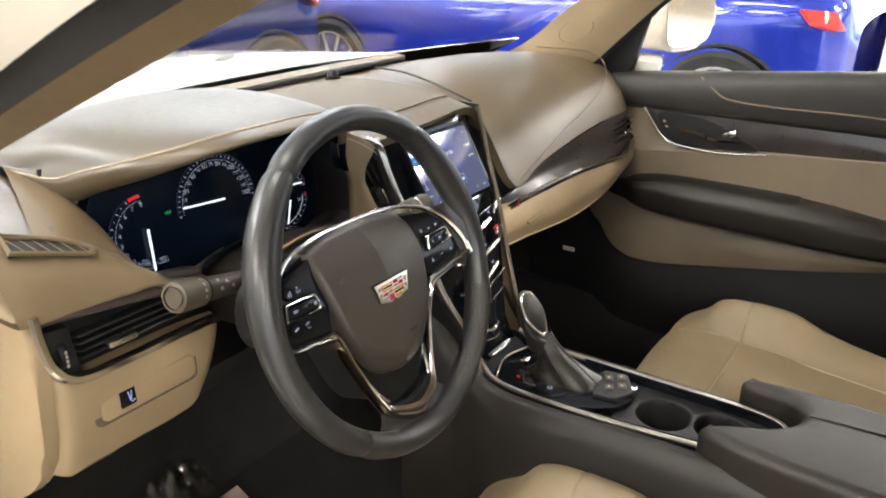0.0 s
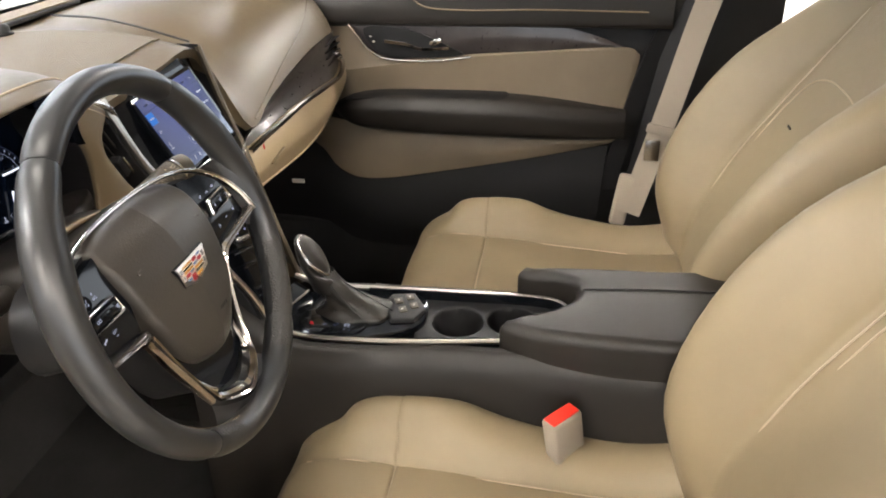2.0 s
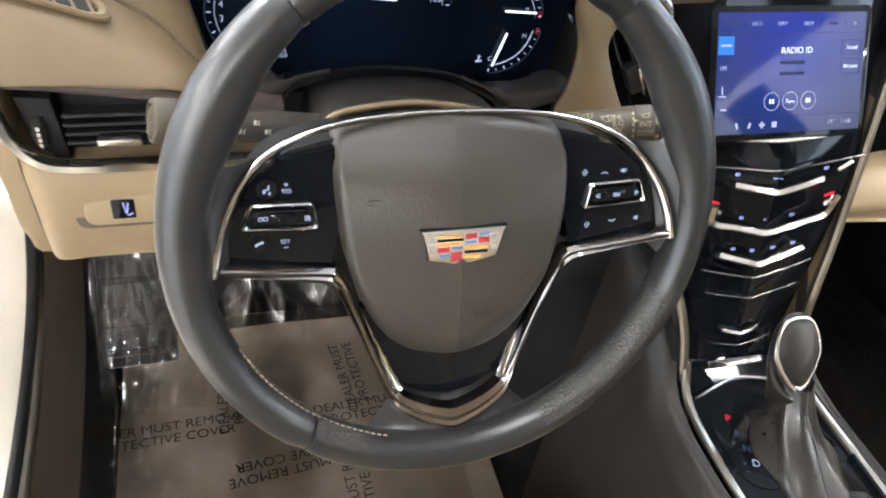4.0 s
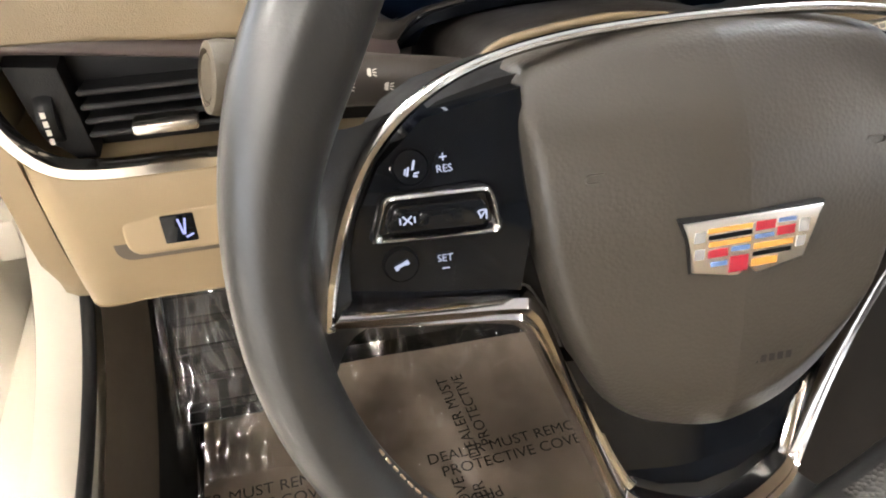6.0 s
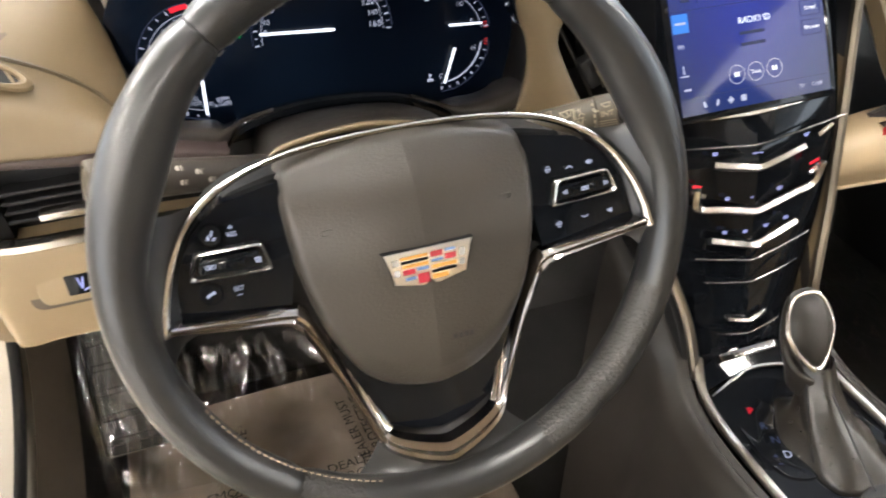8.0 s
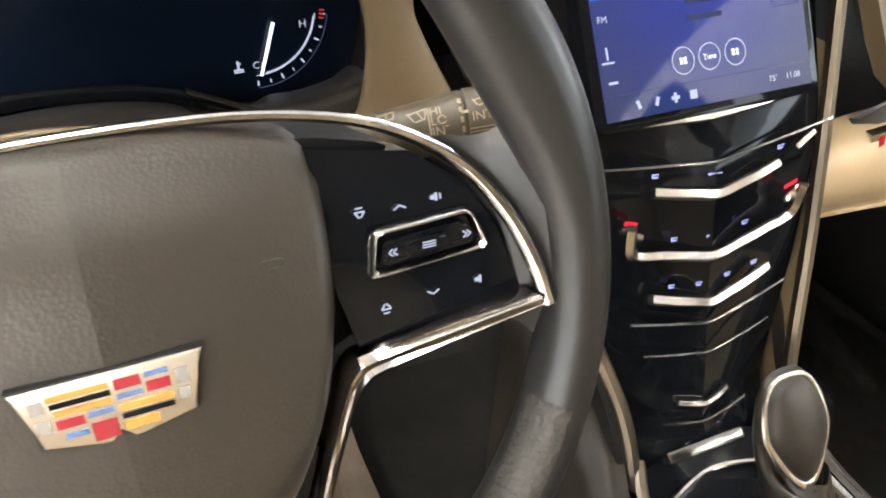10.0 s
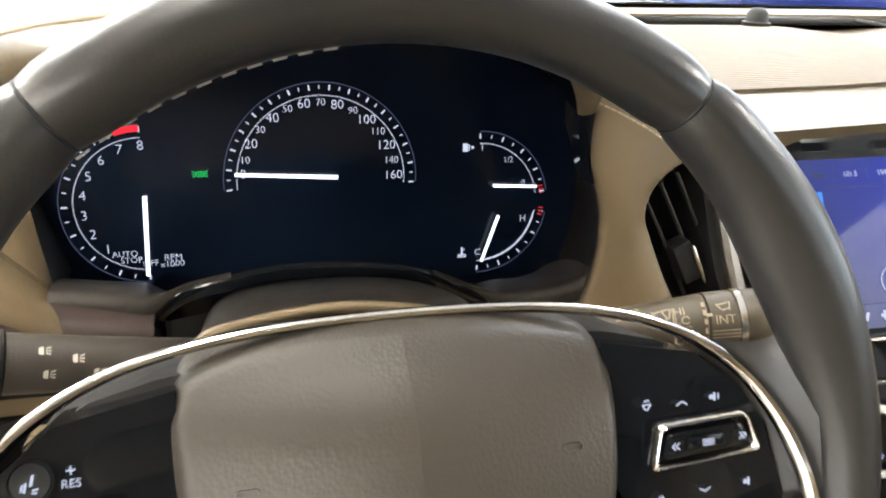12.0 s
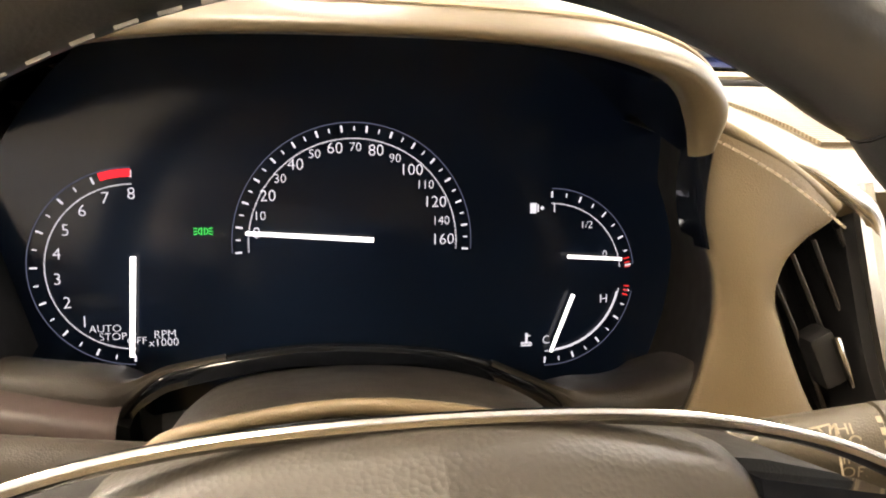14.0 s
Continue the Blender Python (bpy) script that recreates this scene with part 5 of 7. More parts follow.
def inset(poly, d):
    """A convex outline drawn in by d on every side."""
    n, out = len(poly), []
    area = sum(a[0] * b[1] - b[0] * a[1] for a, b in zip(poly, poly[1:] + poly[:1]))
    k = 1 if area > 0 else -1
    lines = []
    for a, b in zip(poly, poly[1:] + poly[:1]):
        t = Vector((b[0] - a[0], b[1] - a[1])).normalized()
        nrm_ = Vector((-t.y, t.x)) * k
        lines.append((Vector(a) + nrm_ * d, t))
    for i in range(n):
        (p, t), (q, r) = lines[i - 1], lines[i]
        den = t.x * r.y - t.y * r.x
        m = ((q.x - p.x) * r.y - (q.y - p.y) * r.x) / den
        out.append(tuple(p + t * m))
    return out


def fillet(poly, r, n=5):
    """Round the corners of an outline by r."""
    out = []
    for a, b, c in zip(poly[-1:] + poly[:-1], poly, poly[1:] + poly[:1]):
        p = Vector(b)
        u, v = (Vector(a) - p).normalized(), (Vector(c) - p).normalized()
        a0, a1 = p + u * r, p + v * r
        for k in range(n + 1):
            t = k / n
            out.append(tuple(a0 * (1 - t) ** 2 + p * (2 * t * (1 - t)) + a1 * t * t))
    return out


# switch panels
def switches(s):
    out = [(0.0735, 0.0480), (0.1085, 0.0420), (0.1250, 0.0290), (0.1345, 0.0130), (0.1425, -0.0150), (0.0790, -0.0225), (0.0740, 0.0)]
    rise = lambda u, v: -0.0045 - 0.30 * max(0.0, v - 0.018) - 0.08 * max(0.0, 0.10 - u)  # noqa: E731
    p = root_panel = bmesh.new()
    top = [p.verts.new((s * u, v, rise(u, v))) for u, v in out]
    bot = [p.verts.new((s * u, v, -0.03)) for u, v in out]
    p.faces.new(top)
    for i in range(len(out)):
        p.faces.new((top[i], top[(i + 1) % len(out)], bot[(i + 1) % len(out)], bot[i]))
    bmesh.ops.triangulate(p, faces=[fc for fc in p.faces if len(fc.verts) > 4])
    panel_ = wheel_part("switch_panel", root_panel, PIANO, label="glossy black switch panel")
    # chrome surround of the rocker
    corners = [(0.1316, 0.0040), (0.1252, 0.0205), (0.0884, 0.0195), (0.0850, 0.0020)]
    box, ins, pill = ([(s * u, v) for u, v in fillet(inset(corners, d), r)] for d, r in ((0.0, 0.0035), (0.0026, 0.0022), (0.0040, 0.0025)))
    wheel_part("rocker_frame", frame_ring(box, ins, -0.0055, -0.0008), CHROME, panel_, "chrome rocker frame")
    wheel_part("rocker_bed", prism(ins, -0.012, -0.0048), UNDER, panel_)
    wheel_part("rocker", prism(pill, -0.006, -0.0018, None, 0.0012, 3), PIANO, panel_, "black rocker switch")
    wheel_part("rocker_slider", prism([(s * u, v) for u, v in fillet([(0.1150, 0.0090), (0.1143, 0.0142), (0.0995, 0.0138), (0.0990, 0.0085)], 0.0012)], -0.004, -0.0006, None, 0.0008, 2), PIANO, panel_, "glossy slider in the rocker")
    return panel_


lp = switches(-1)
rp = switches(1)
writing("lettering", "RES", 0.0036, WM @ pose(-0.1036, 0.0260, -0.0060, -12), LIT_WHITE, lp)
wheel_part("plus_mark", bars([(-0.1036, 0.0298, 0.0026, 0.0005, 0), (-0.1036, 0.0298, 0.0005, 0.0026, 0)], pose(0, 0, -0.0073)), LIT_WHITE, lp)
writing("lettering", "SET", 0.0036, WM @ pose(-0.1060, -0.0048, -0.0040), LIT_WHITE, lp)
wheel_part("minus_mark", bars([(-0.1060, -0.0083, 0.0026, 0.0005, 0)], pose(0, 0, -0.0040)), LIT_WHITE, lp)
for u, v in ((-0.1147, 0.0275), (-0.1212, -0.0050)):
    bt = wheel_part("round_button", lathe([(0.0, 0.0012), (0.0056, 0.0012), (0.0060, 0.0004), (0.0061, 0.0010), (0.0064, 0.0010), (0.0065, -0.002)], pose(u, v, -0.0075 if v > 0 else -0.0048, -15 if v > 0 else 0), 28), PIANO, lp)
    if v > 0:
        icon = [(-0.0012, -0.0008, 0.0007, 0.0032, -12), (-0.0021, -0.0008, 0.0006, 0.0022, -12), (0.0008, 0.0012, 0.0008, 0.0034, -14), (0.0016, -0.0016, 0.0018, 0.0006, 10), (0.0012, -0.0026, 0.0016, 0.0006, -10)]
    else:
        icon = [(0.0, 0.0006, 0.0040, 0.0013, 22), (-0.0018, -0.0004, 0.0013, 0.0018, 22), (0.0018, 0.0012, 0.0013, 0.0018, 22)]
    wheel_part("icon", bars([(u + a, v + b, c, d, e) for a, b, c, d, e in icon], pose(0, 0, -0.0058 if v > 0 else -0.0031)), LIT_WHITE, bt)
wheel_part("cancel_icon", bars([(-0.1182, 0.0118, 0.0042, 0.0006, 45), (-0.1182, 0.0118, 0.0042, 0.0006, -45), (-0.1206, 0.0118, 0.0006, 0.0022, 0), (-0.1158, 0.0118, 0.0006, 0.0022, 0)], pose(0, 0, -0.0008)), LIT_WHITE, lp)
wheel_part("cruise_icon", bars([(-0.0928, 0.0102, 0.0032, 0.0006, 50), (-0.0916, 0.0102, 0.0006, 0.0034, 0), (-0.0940, 0.0106, 0.0006, 0.0024, 20), (-0.0928, 0.0118, 0.0024, 0.0006, 0)], pose(0, 0, -0.0008)), LIT_WHITE, lp)
marks = {(0.0863, 0.0258): [(0, 0, 0.0036, 0.0006, 0), (0, 0.0014, 0.0024, 0.0006, 0), (-0.0010, -0.0010, 0.0006, 0.0026, 35), (0.0010, -0.0010, 0.0006, 0.0026, -35)],
         (0.1006, 0.0246): [(-0.0011, 0, 0.0028, 0.0006, 30), (0.0011, 0, 0.0028, 0.0006, -30)],
         (0.1140, 0.0255): [(-0.0012, 0, 0.0016, 0.0016, 0), (0.0002, 0, 0.0010, 0.0030, 0), (0.0018, 0, 0.0006, 0.0022, 0)],
         (0.0900, -0.0098): [(0, 0, 0.0036, 0.0006, 0), (0, -0.0014, 0.0024, 0.0006, 0), (-0.0010, 0.0010, 0.0006, 0.0026, -35), (0.0010, 0.0010, 0.0006, 0.0026, 35)],
         (0.1080, -0.0080): [(-0.0011, 0, 0.0028, 0.0006, -30), (0.0011, 0, 0.0028, 0.0006, 30)],
         (0.1262, -0.0075): [(-0.0012, 0, 0.0016, 0.0016, 0), (0.0002, 0, 0.0010, 0.0030, 0)]}
for (u, v), icon in marks.items():
    wheel_part("icon", bars([(u + a, v + b, c, d, e) for a, b, c, d, e in icon], pose(0, 0, -0.0040 if v < 0 else -0.0068)), LIT_WHITE, rp)
wheel_part("arrow_marks", bars([(0.0935 + k, 0.0112 + d, 0.0020, 0.0005, a) for k in (0, 0.0015) for d, a in ((0.0006, 40), (-0.0006, -40))] + [(0.1210 + k, 0.0118 + d, 0.0020, 0.0005, a) for k in (0, 0.0015) for d, a in ((0.0006, -40), (-0.0006, 40))] + [(0.1075, 0.0112 + d, 0.0050, 0.0005, 0) for d in (-0.0009, 0, 0.0009)], pose(0, 0, -0.0007)), LIT_WHITE, rp)


# airbag cover
def cover():
    hp = [(0.0, 0.0625), (0.030, 0.0615), (0.055, 0.0580), (0.0690, 0.0545), (0.0738, 0.0505), (0.0758, 0.0440), (0.0764, 0.0340), (0.0735, 0.0), (0.0660, -0.0340), (0.0565, -0.0600), (0.0450, -0.0800), (0.0300, -0.0915), (0.0120, -0.0965), (0.0, -0.0975)]
    out = spline(hp + mirror(hp[-2:0:-1]), 4, True)

    def height(u, v):
        base = 0.0105 - 4.0 * max(0.0, v + 0.01) ** 2 - 8.0 * max(0.0, v - 0.025) ** 2 - 1.4 * max(0.0, -0.035 - v) ** 2
        # the lower lip bends away below a curved line; a crease runs down the middle
        lip = max(0.0, -0.076 + 10.5 * u * u - v)
        return base - 0.55 * u * u - 0.085 * abs(u) - 0.34 * max(0.0, lip - 0.002) - 0.10 * min(lip, 0.004)

    rws = []
    for k, edge_ in ((1.0, -0.020), (1.0, -0.010), (0.985, -0.0045), (0.955, -0.0012), (0.93, 0.0), (0.90, 0.0), (0.87, 0.0), (0.84, 0.0), (0.81, 0.0), (0.77, 0.0), (0.72, 0.0), (0.65, 0.0), (0.57, 0.0), (0.5, 0.0), (0.42, 0.0), (0.35, 0), (0.27, 0), (0.2, 0), (0.14, 0), (0.08, 0)):
        rws.append([(u * k, (v + 0.01) * k - 0.01, height(u * k, (v + 0.01) * k - 0.01) + edge_) for u, v in out])
    bm = grid(rws, close_v=True)
    bm.verts.ensure_lookup_table()
    n = len(out)
    last = [bm.verts[(len(rws) - 1) * n + j] for j in range(n)]
    hub = bm.verts.new((0, -0.01, height(0, -0.01)))
    for a, b in zip(last, last[1:] + last[:1]):
        bm.faces.new((a, b, hub))
    for ed in bm.edges:
        if all(abs(v.co.x) < 1e-6 for v in ed.verts):
            ed.smooth = False
    return bm, height


cv, height = cover()
pad = wheel_part("airbag_cover", cv, COVER_VINYL, label="dark grained airbag cover")
for s in (-1, 1):
    wheel_part("moulded_mark", frame_ring(rounded(0.008, 0.0035, 0.0016, 3, s * 0.0535, 0.0175), rounded(0.0068, 0.0023, 0.001, 3, s * 0.0535, 0.0175), height(0.0535, 0.0175) - 0.0002, height(0.0535, 0.0175) + 0.0005), COVER_VINYL, pad)
wheel_part("moulded_lettering", bars([(0.004 + 0.0035 * k, -0.0605, 0.0024, 0.0032, 0) for k in range(6)], pose(0, 0, height(0.012, -0.0605) - 0.0001)), DARK, pad)


# the crest
crest_m = WM @ pose(0.0004, -0.0008, height(0, -0.011) + 0.0002) @ pose(0, 0, 0, 5)
def crest_part(name, bm, mat, parent, label=""):
    bm.transform(crest_m)
    return part(name, bm, mat, parent, label)


shield = [(-0.0268, 0.0012), (0.0268, 0.0012), (0.0232, -0.0070), (0.0218, -0.0185), (0.0, -0.0232), (-0.0218, -0.0185), (-0.0232, -0.0070)]
crest_bed = crest_part("crest_bed", prism([(u * 1.03, -0.010 + (v + 0.010) * 1.06) for u, v in shield], -0.003, 0.0004, None, 0.0003), BLACK, wheel)
crest = crest_part("crest", prism(shield, -0.003, 0.0014, None, 0.0008), PALE_METAL, wheel, "chrome shield crest with coloured bars")
tiles = [(GOLD, -0.0080, -0.0034, 0.0150, 0.0018), (PIANO, -0.0078, -0.0056, 0.0146, 0.0016), (GOLD, -0.0076, -0.0080, 0.0142, 0.0019), (ENAMEL_RED, -0.0112, -0.0112, 0.0068, 0.0030), (ENAMEL_BLUE, -0.0038, -0.0106, 0.0064, 0.0018),
         (ENAMEL_RED, -0.0038, -0.0160, 0.0064, 0.0062), (ENAMEL_BLUE, -0.0105, -0.0150, 0.0056, 0.0018), (ENAMEL_GREY, -0.0178, -0.0050, 0.0036, 0.0040), (ENAMEL_GREY, -0.0174, -0.0108, 0.0034, 0.0040),
         (ENAMEL_RED, 0.0038, -0.0040, 0.0066, 0.0034), (ENAMEL_BLUE, 0.0110, -0.0032, 0.0062, 0.0016), (ENAMEL_BLUE, 0.0038, -0.0076, 0.0066, 0.0016), (ENAMEL_RED, 0.0110, -0.0068, 0.0062, 0.0034),
         (GOLD, 0.0074, -0.0110, 0.0138, 0.0022), (PIANO, 0.0072, -0.0136, 0.0134, 0.0016), (GOLD, 0.0050, -0.0166, 0.0090, 0.0028), (ENAMEL_GREY, 0.0172, -0.0060, 0.0034, 0.0050), (ENAMEL_GREY, 0.0168, -0.0115, 0.0030, 0.0040)]
for mt, u, v, w, h in tiles:
    u, w, v, h = u * 1.15, w * 1.12, -0.0101 + (v + 0.010) * 1.14, h * 1.02
    crest_part("enamel_bar", prism([(u - w / 2, v - h / 2), (u + w / 2, v - h / 2), (u + w / 2, v + h / 2), (u - w / 2, v + h / 2)], 0.0006, 0.0017), mt, crest)


# ---- centre stack ----
stack = root("center_stack", (CX, 0.14, 0.52), "glossy black centre stack with screen and chrome touch bars", "centre stack")
prof = [(0.842, 0.192, 0.110), (0.832, 0.186, 0.110), (0.790, 0.172, 0.107), (0.735, 0.143, 0.103), (0.715, 0.129, 0.098), (0.690, 0.117, 0.094), (0.650, 0.108, 0.089), (0.615, 0.100, 0.084), (0.565, 0.086, 0.070), (0.535, 0.079, 0.064), (0.500, 0.060, 0.060)]
rows = []
for z, y, w in prof:
    k = 0.004 if z < 0.72 else 0.0
    rows.append([(CX - w, y + 0.012, z), (CX - w * 0.6, y + k, z), (CX, y - k, z), (CX + w * 0.6, y + k, z), (CX + w, y + 0.012, z)])
part("fascia", thicken(grid([r for r in rows]), 0.02, away=(0, 1, 0)), PIANO, stack, "glossy black fascia", smooth=12.0)
for s in (-1, 1):
    strip = [(CX + s * 0.125, 0.188, 0.842), (CX + s * 0.116, 0.165, 0.775), (CX + s * 0.1085, 0.150, 0.742), (CX + s * 0.098, 0.130, 0.700), (CX + s * 0.089, 0.106, 0.628), (CX + s * 0.069, 0.075, 0.560), (CX + s * 0.062, 0.055, 0.505)]
    # mirrored strips; the right one's metal is darkened to mute the window reflection
    part("chrome_edge", sweep(spline(strip, 8), [(0.004, -0.003), (0.0045, 0.002), (0.002, 0.0045), (-0.002, 0.0045), (-0.0045, 0.002), (-0.004, -0.003)], up=(0, -1, 0.3)), DIM_CHROME if s < 0 else DULL_METAL, stack, "dim metal edge strip")
    side = [(p[0] + s * 0.012, p[1] + 0.012, p[2]) for p in strip]
    deep = [(p[0] + s * 0.016, p[1] + 0.10, p[2]) for p in strip]
    inner_side = [[(p[0] + s * 0.004, p[1] + 0.002, p[2]) for p in strip], side, deep]
    # mirrored flanks; the left one's shade is put in as dark plastic
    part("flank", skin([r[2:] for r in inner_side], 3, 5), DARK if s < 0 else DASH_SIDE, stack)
    part("vent_side", skin([r[:3] for r in inner_side], 3, 5), BLACK, stack)
    if s < 0:
        tip = spline([(-0.2075, 0.181, 0.8550), (-0.189, 0.179, 0.8485), (-0.172, 0.179, 0.8390), (-0.160, 0.180, 0.8310), (-0.1555, 0.179, 0.8200), (-0.152, 0.175, 0.800)], 6)
        part("chrome_tip", sweep(tip, ring_section(0.0046, 0.0028, 12), up=(0, -1, 0.3), scale=[0.2 + 0.8 * min(1.0, k / 9) for k in range(len(tip))]), SATIN, stack, "satin chrome tip over the vent")
    # upright vents beside the screen
    vx = CX + s * 0.137
    vent = part("center_vent", prism([(vx - 0.034, 0.755), (vx + 0.026, 0.752), (vx + 0.030, 0.80), (vx + 0.020, 0.838), (vx - 0.020, 0.838), (vx - 0.034, 0.80)] if s > 0 else [(vx - 0.026, 0.752), (vx + 0.034, 0.755), (vx + 0.034, 0.80), (vx + 0.020, 0.838), (vx - 0.020, 0.838), (vx - 0.032, 0.80)], -0.01, 0.0, axes((0, 0.215, 0), (1, 0, 0), (0, 0, 1), (0, -1, 0))), BLACK, stack, "upright black air vent")
    if s > 0:
        continue
    for x0, z0, x1, z1 in ((-0.199, 0.804, -0.163, 0.735), (-0.191, 0.813, -0.150, 0.734), (-0.182, 0.819, -0.139, 0.735), (-0.171, 0.824, -0.130, 0.740)):
        front = [(x0, 0.184, z0), ((x0 + x1) / 2 + 0.001, 0.180, (z0 + z1) / 2), (x1, 0.176, z1)]
        part("slat", thicken(skin([front, [(p[0] + 0.010, p[1] + 0.026, p[2]) for p in front]], 2, 4), 0.0012), BLACK, vent)
        part("slat_edge", sweep(spline(front, 5), ring_section(0.0008, n=6)), SHELF, vent, "brown grey slat edge")
    part("tab", block((0.012, 0.014, 0.026), pose(-0.1735, 0.177, 0.768) @ pose(0, 0, 0, -6, -27), 0.0025, 2), DARK, vent, "dark vent tab")
    part("tab_front", block((0.0028, 0.004, 0.026), pose(-0.1685, 0.1690, 0.7685) @ pose(0, 0, 0, -6, -27), 0.001, 2), CHROME, vent, "chrome front of the vent tab")

# the touch screen
TM = axes((CX + 0.001, 0.1575, 0.779), (1, 0, 0), Vector((0, 0.050, 0.087)).normalized(), Vector((0, -0.087, 0.050)).normalized())
scr = part("touch_screen", prism(rounded(0.160, 0.112, 0.006), -0.01, 0.001, TM, 0.0015), PIANO, stack, "lit blue radio screen")
part("display", prism([(-0.0735, -0.0500), (0.0735, -0.0500), (0.0735, 0.0500), (-0.0735, 0.0500)], 0.0005, 0.0016, TM), SCREEN, scr)


def on_screen(name, rects, mat, d=0.0021):
    return part(name, bars(rects, TM, d), mat, scr)


def screen_text(text, x, y, size, mat=LIT_WHITE):
    writing("lettering", text, size, TM @ pose(x, y, 0.0022), mat, scr)


on_screen("header", [(0, 0.0330, 0.147, 0.0004, 0)], LIT_DIM)
on_screen("footer", [(0, -0.0360, 0.147, 0.0004, 0)], LIT_DIM)
on_screen("source_button", [(-0.0655, 0.0235, 0.0150, 0.0150, 0)], glow("lit_button_blue", (0.08, 0.28, 0.85), 0.7), 0.0019)
for mark in ((-0.0655, 0.0235, 0.0100, 0.0018, 0), (-0.0675, -0.0130, 0.0012, 0.0070, 0), (-0.0675, -0.0180, 0.0080, 0.0010, 0), (-0.066, -0.029, 0.006, 0.0014, 0)):
    on_screen("source_mark", [mark], LIT_WHITE)
for text, x in (("101.5", -0.037), ("104.7", -0.0125), ("103.9", 0.0135)):
    screen_text(text, x, 0.0405, 0.0046)
for x in (-0.0590, 0.0395):
    on_screen("station_line", [(x, 0.0405, 0.0080, 0.0022, 0)], LIT_DIM)
for x in (-0.0475, -0.0245, 0.0010, 0.0265, 0.0520):
    on_screen("divider", [(x, 0.0405, 0.0004, 0.006, 0)], LIT_DIM)
screen_text(">", 0.0610, 0.0400, 0.0070)
screen_text("FM", -0.0675, 0.0050, 0.0052)
screen_text("RADIO ID", 0.0040, 0.0185, 0.0072, LIT_TEXT)
on_screen("station_text", [(0.0005, 0.0085, 0.0240, 0.0026, 0), (0.0005, -0.0005, 0.0240, 0.0026, 0)], LIT_DIM)
for x in (-0.0185, 0.0, 0.0185):
    part("round_button", arc_band(0.0072, 0.0078, 0, 360, 32, TM, 0.0021, x, -0.0235), LIT_WHITE, scr)
for k in (-1, 1):
    on_screen("seek_mark", [(k * (0.0200 - d), -0.0235, 0.0016, 0.0038, a) for d, a in ((0, 0), (0.0028, 20), (0.0028, -20))], LIT_TEXT)
screen_text("Tune", 0.0, -0.0237, 0.0046, LIT_TEXT)
for y in (0.0205, 0.0045):
    part("side_button", frame_ring(rounded(0.0200, 0.0125, 0.001, 2, 0.0600, y), rounded(0.0192, 0.0117, 0.0008, 2, 0.0600, y), 0.0021, 0.0022, TM), LIT_DIM, scr)
    screen_text("Sound" if y > 0.01 else "Browse", 0.0600, y, 0.0048, LIT_TEXT)
on_screen("footer_icon", [(-0.052, -0.0430, 0.0022, 0.0050, 20), (-0.0395, -0.0430, 0.0022, 0.0050, -20), (-0.0270, -0.0430, 0.0056, 0.0020, 0), (-0.0270, -0.0430, 0.0020, 0.0056, 0), (-0.0145, -0.0430, 0.0050, 0.0050, 0)], LIT_WHITE)
screen_text("75\u00b0", 0.0440, -0.0430, 0.0050)
screen_text("11:08", 0.0590, -0.0430, 0.0050)

# chrome touch bars
def touch_bar(pts, r=0.0030, label="chrome touch bar"):
    return part("touch_bar", sweep(spline(pts, 6), [(0.0, -r), (r * 0.9, -r * 0.4), (r, r * 0.3), (0, r), (-r, r * 0.3), (-r * 0.9, -r * 0.4)], up=(0, -1, 0)), TOUCH if r > 0.002 else DIM_METAL, stack, label if r > 0.002 else "thin smoked trim line")


def stack_y(z):
    return float(np.interp(z, [p[0] for p in prof][::-1], [p[1] for p in prof][::-1])) - 0.006


def bar_at(half_w, z_mid, lift, r=0.0028, hook=0.0):
    pts = [(CX + s * half_w * f, stack_y(z_mid) + 0.004 * f * f, z_mid + lift * f) for s, f in ((-1, 1.0), (-1, 0.66), (-1, 0.33), (1, 0.0), (1, 0.33), (1, 0.66), (1, 1.0))]
    if hook:
        pts = [(CX - half_w - 0.004, pts[0][1], pts[0][2] + hook)] + pts + [(CX + half_w + 0.004, pts[-1][1], pts[-1][2] + hook)]
    return touch_bar(pts, r)


bar_at(0.069, 0.7275, 0.003, 0.0028)
bar_at(0.090, 0.7045, 0.010, 0.0010)
bar_at(0.046, 0.6865, 0.009, 0.0036)
bar_at(0.060, 0.6470, 0.014, 0.0036, 0.020)
bar_at(0.045, 0.6150, 0.013, 0.0038)
bar_at(0.060, 0.6010, 0.014, 0.0010)
bar_at(0.050, 0.5800, 0.010, 0.0008)
bar_at(0.020, 0.5410, 0.004, 0.0022)
bar_at(0.035, 0.5290, 0.006, 0.0010)
for s in (-1, 1):
    touch_bar([(CX + s * 0.054, stack_y(0.672), 0.6705), (CX + s * 0.066, stack_y(0.675) + 0.004, 0.6755)], 0.0022)
    part("heat_mark", bars([(CX + s * 0.060, 0.6790, 0.010, 0.003, s * 20)], axes((0, stack_y(0.68) + 0.003, 0), (1, 0, 0), (0, 0, 1), (0, -1, 0))), LIT_RED, stack)
    part("cool_mark", bars([(CX + s * 0.055, 0.6580, 0.009, 0.0022, s * 20)], axes((0, stack_y(0.658) + 0.003, 0), (1, 0, 0), (0, 0, 1), (0, -1, 0))), LIT_COLD, stack)
touch_bar([(CX + 0.064, stack_y(0.70) + 0.004, 0.7000), (CX + 0.078, stack_y(0.70) + 0.006, 0.7075)], 0.0025)
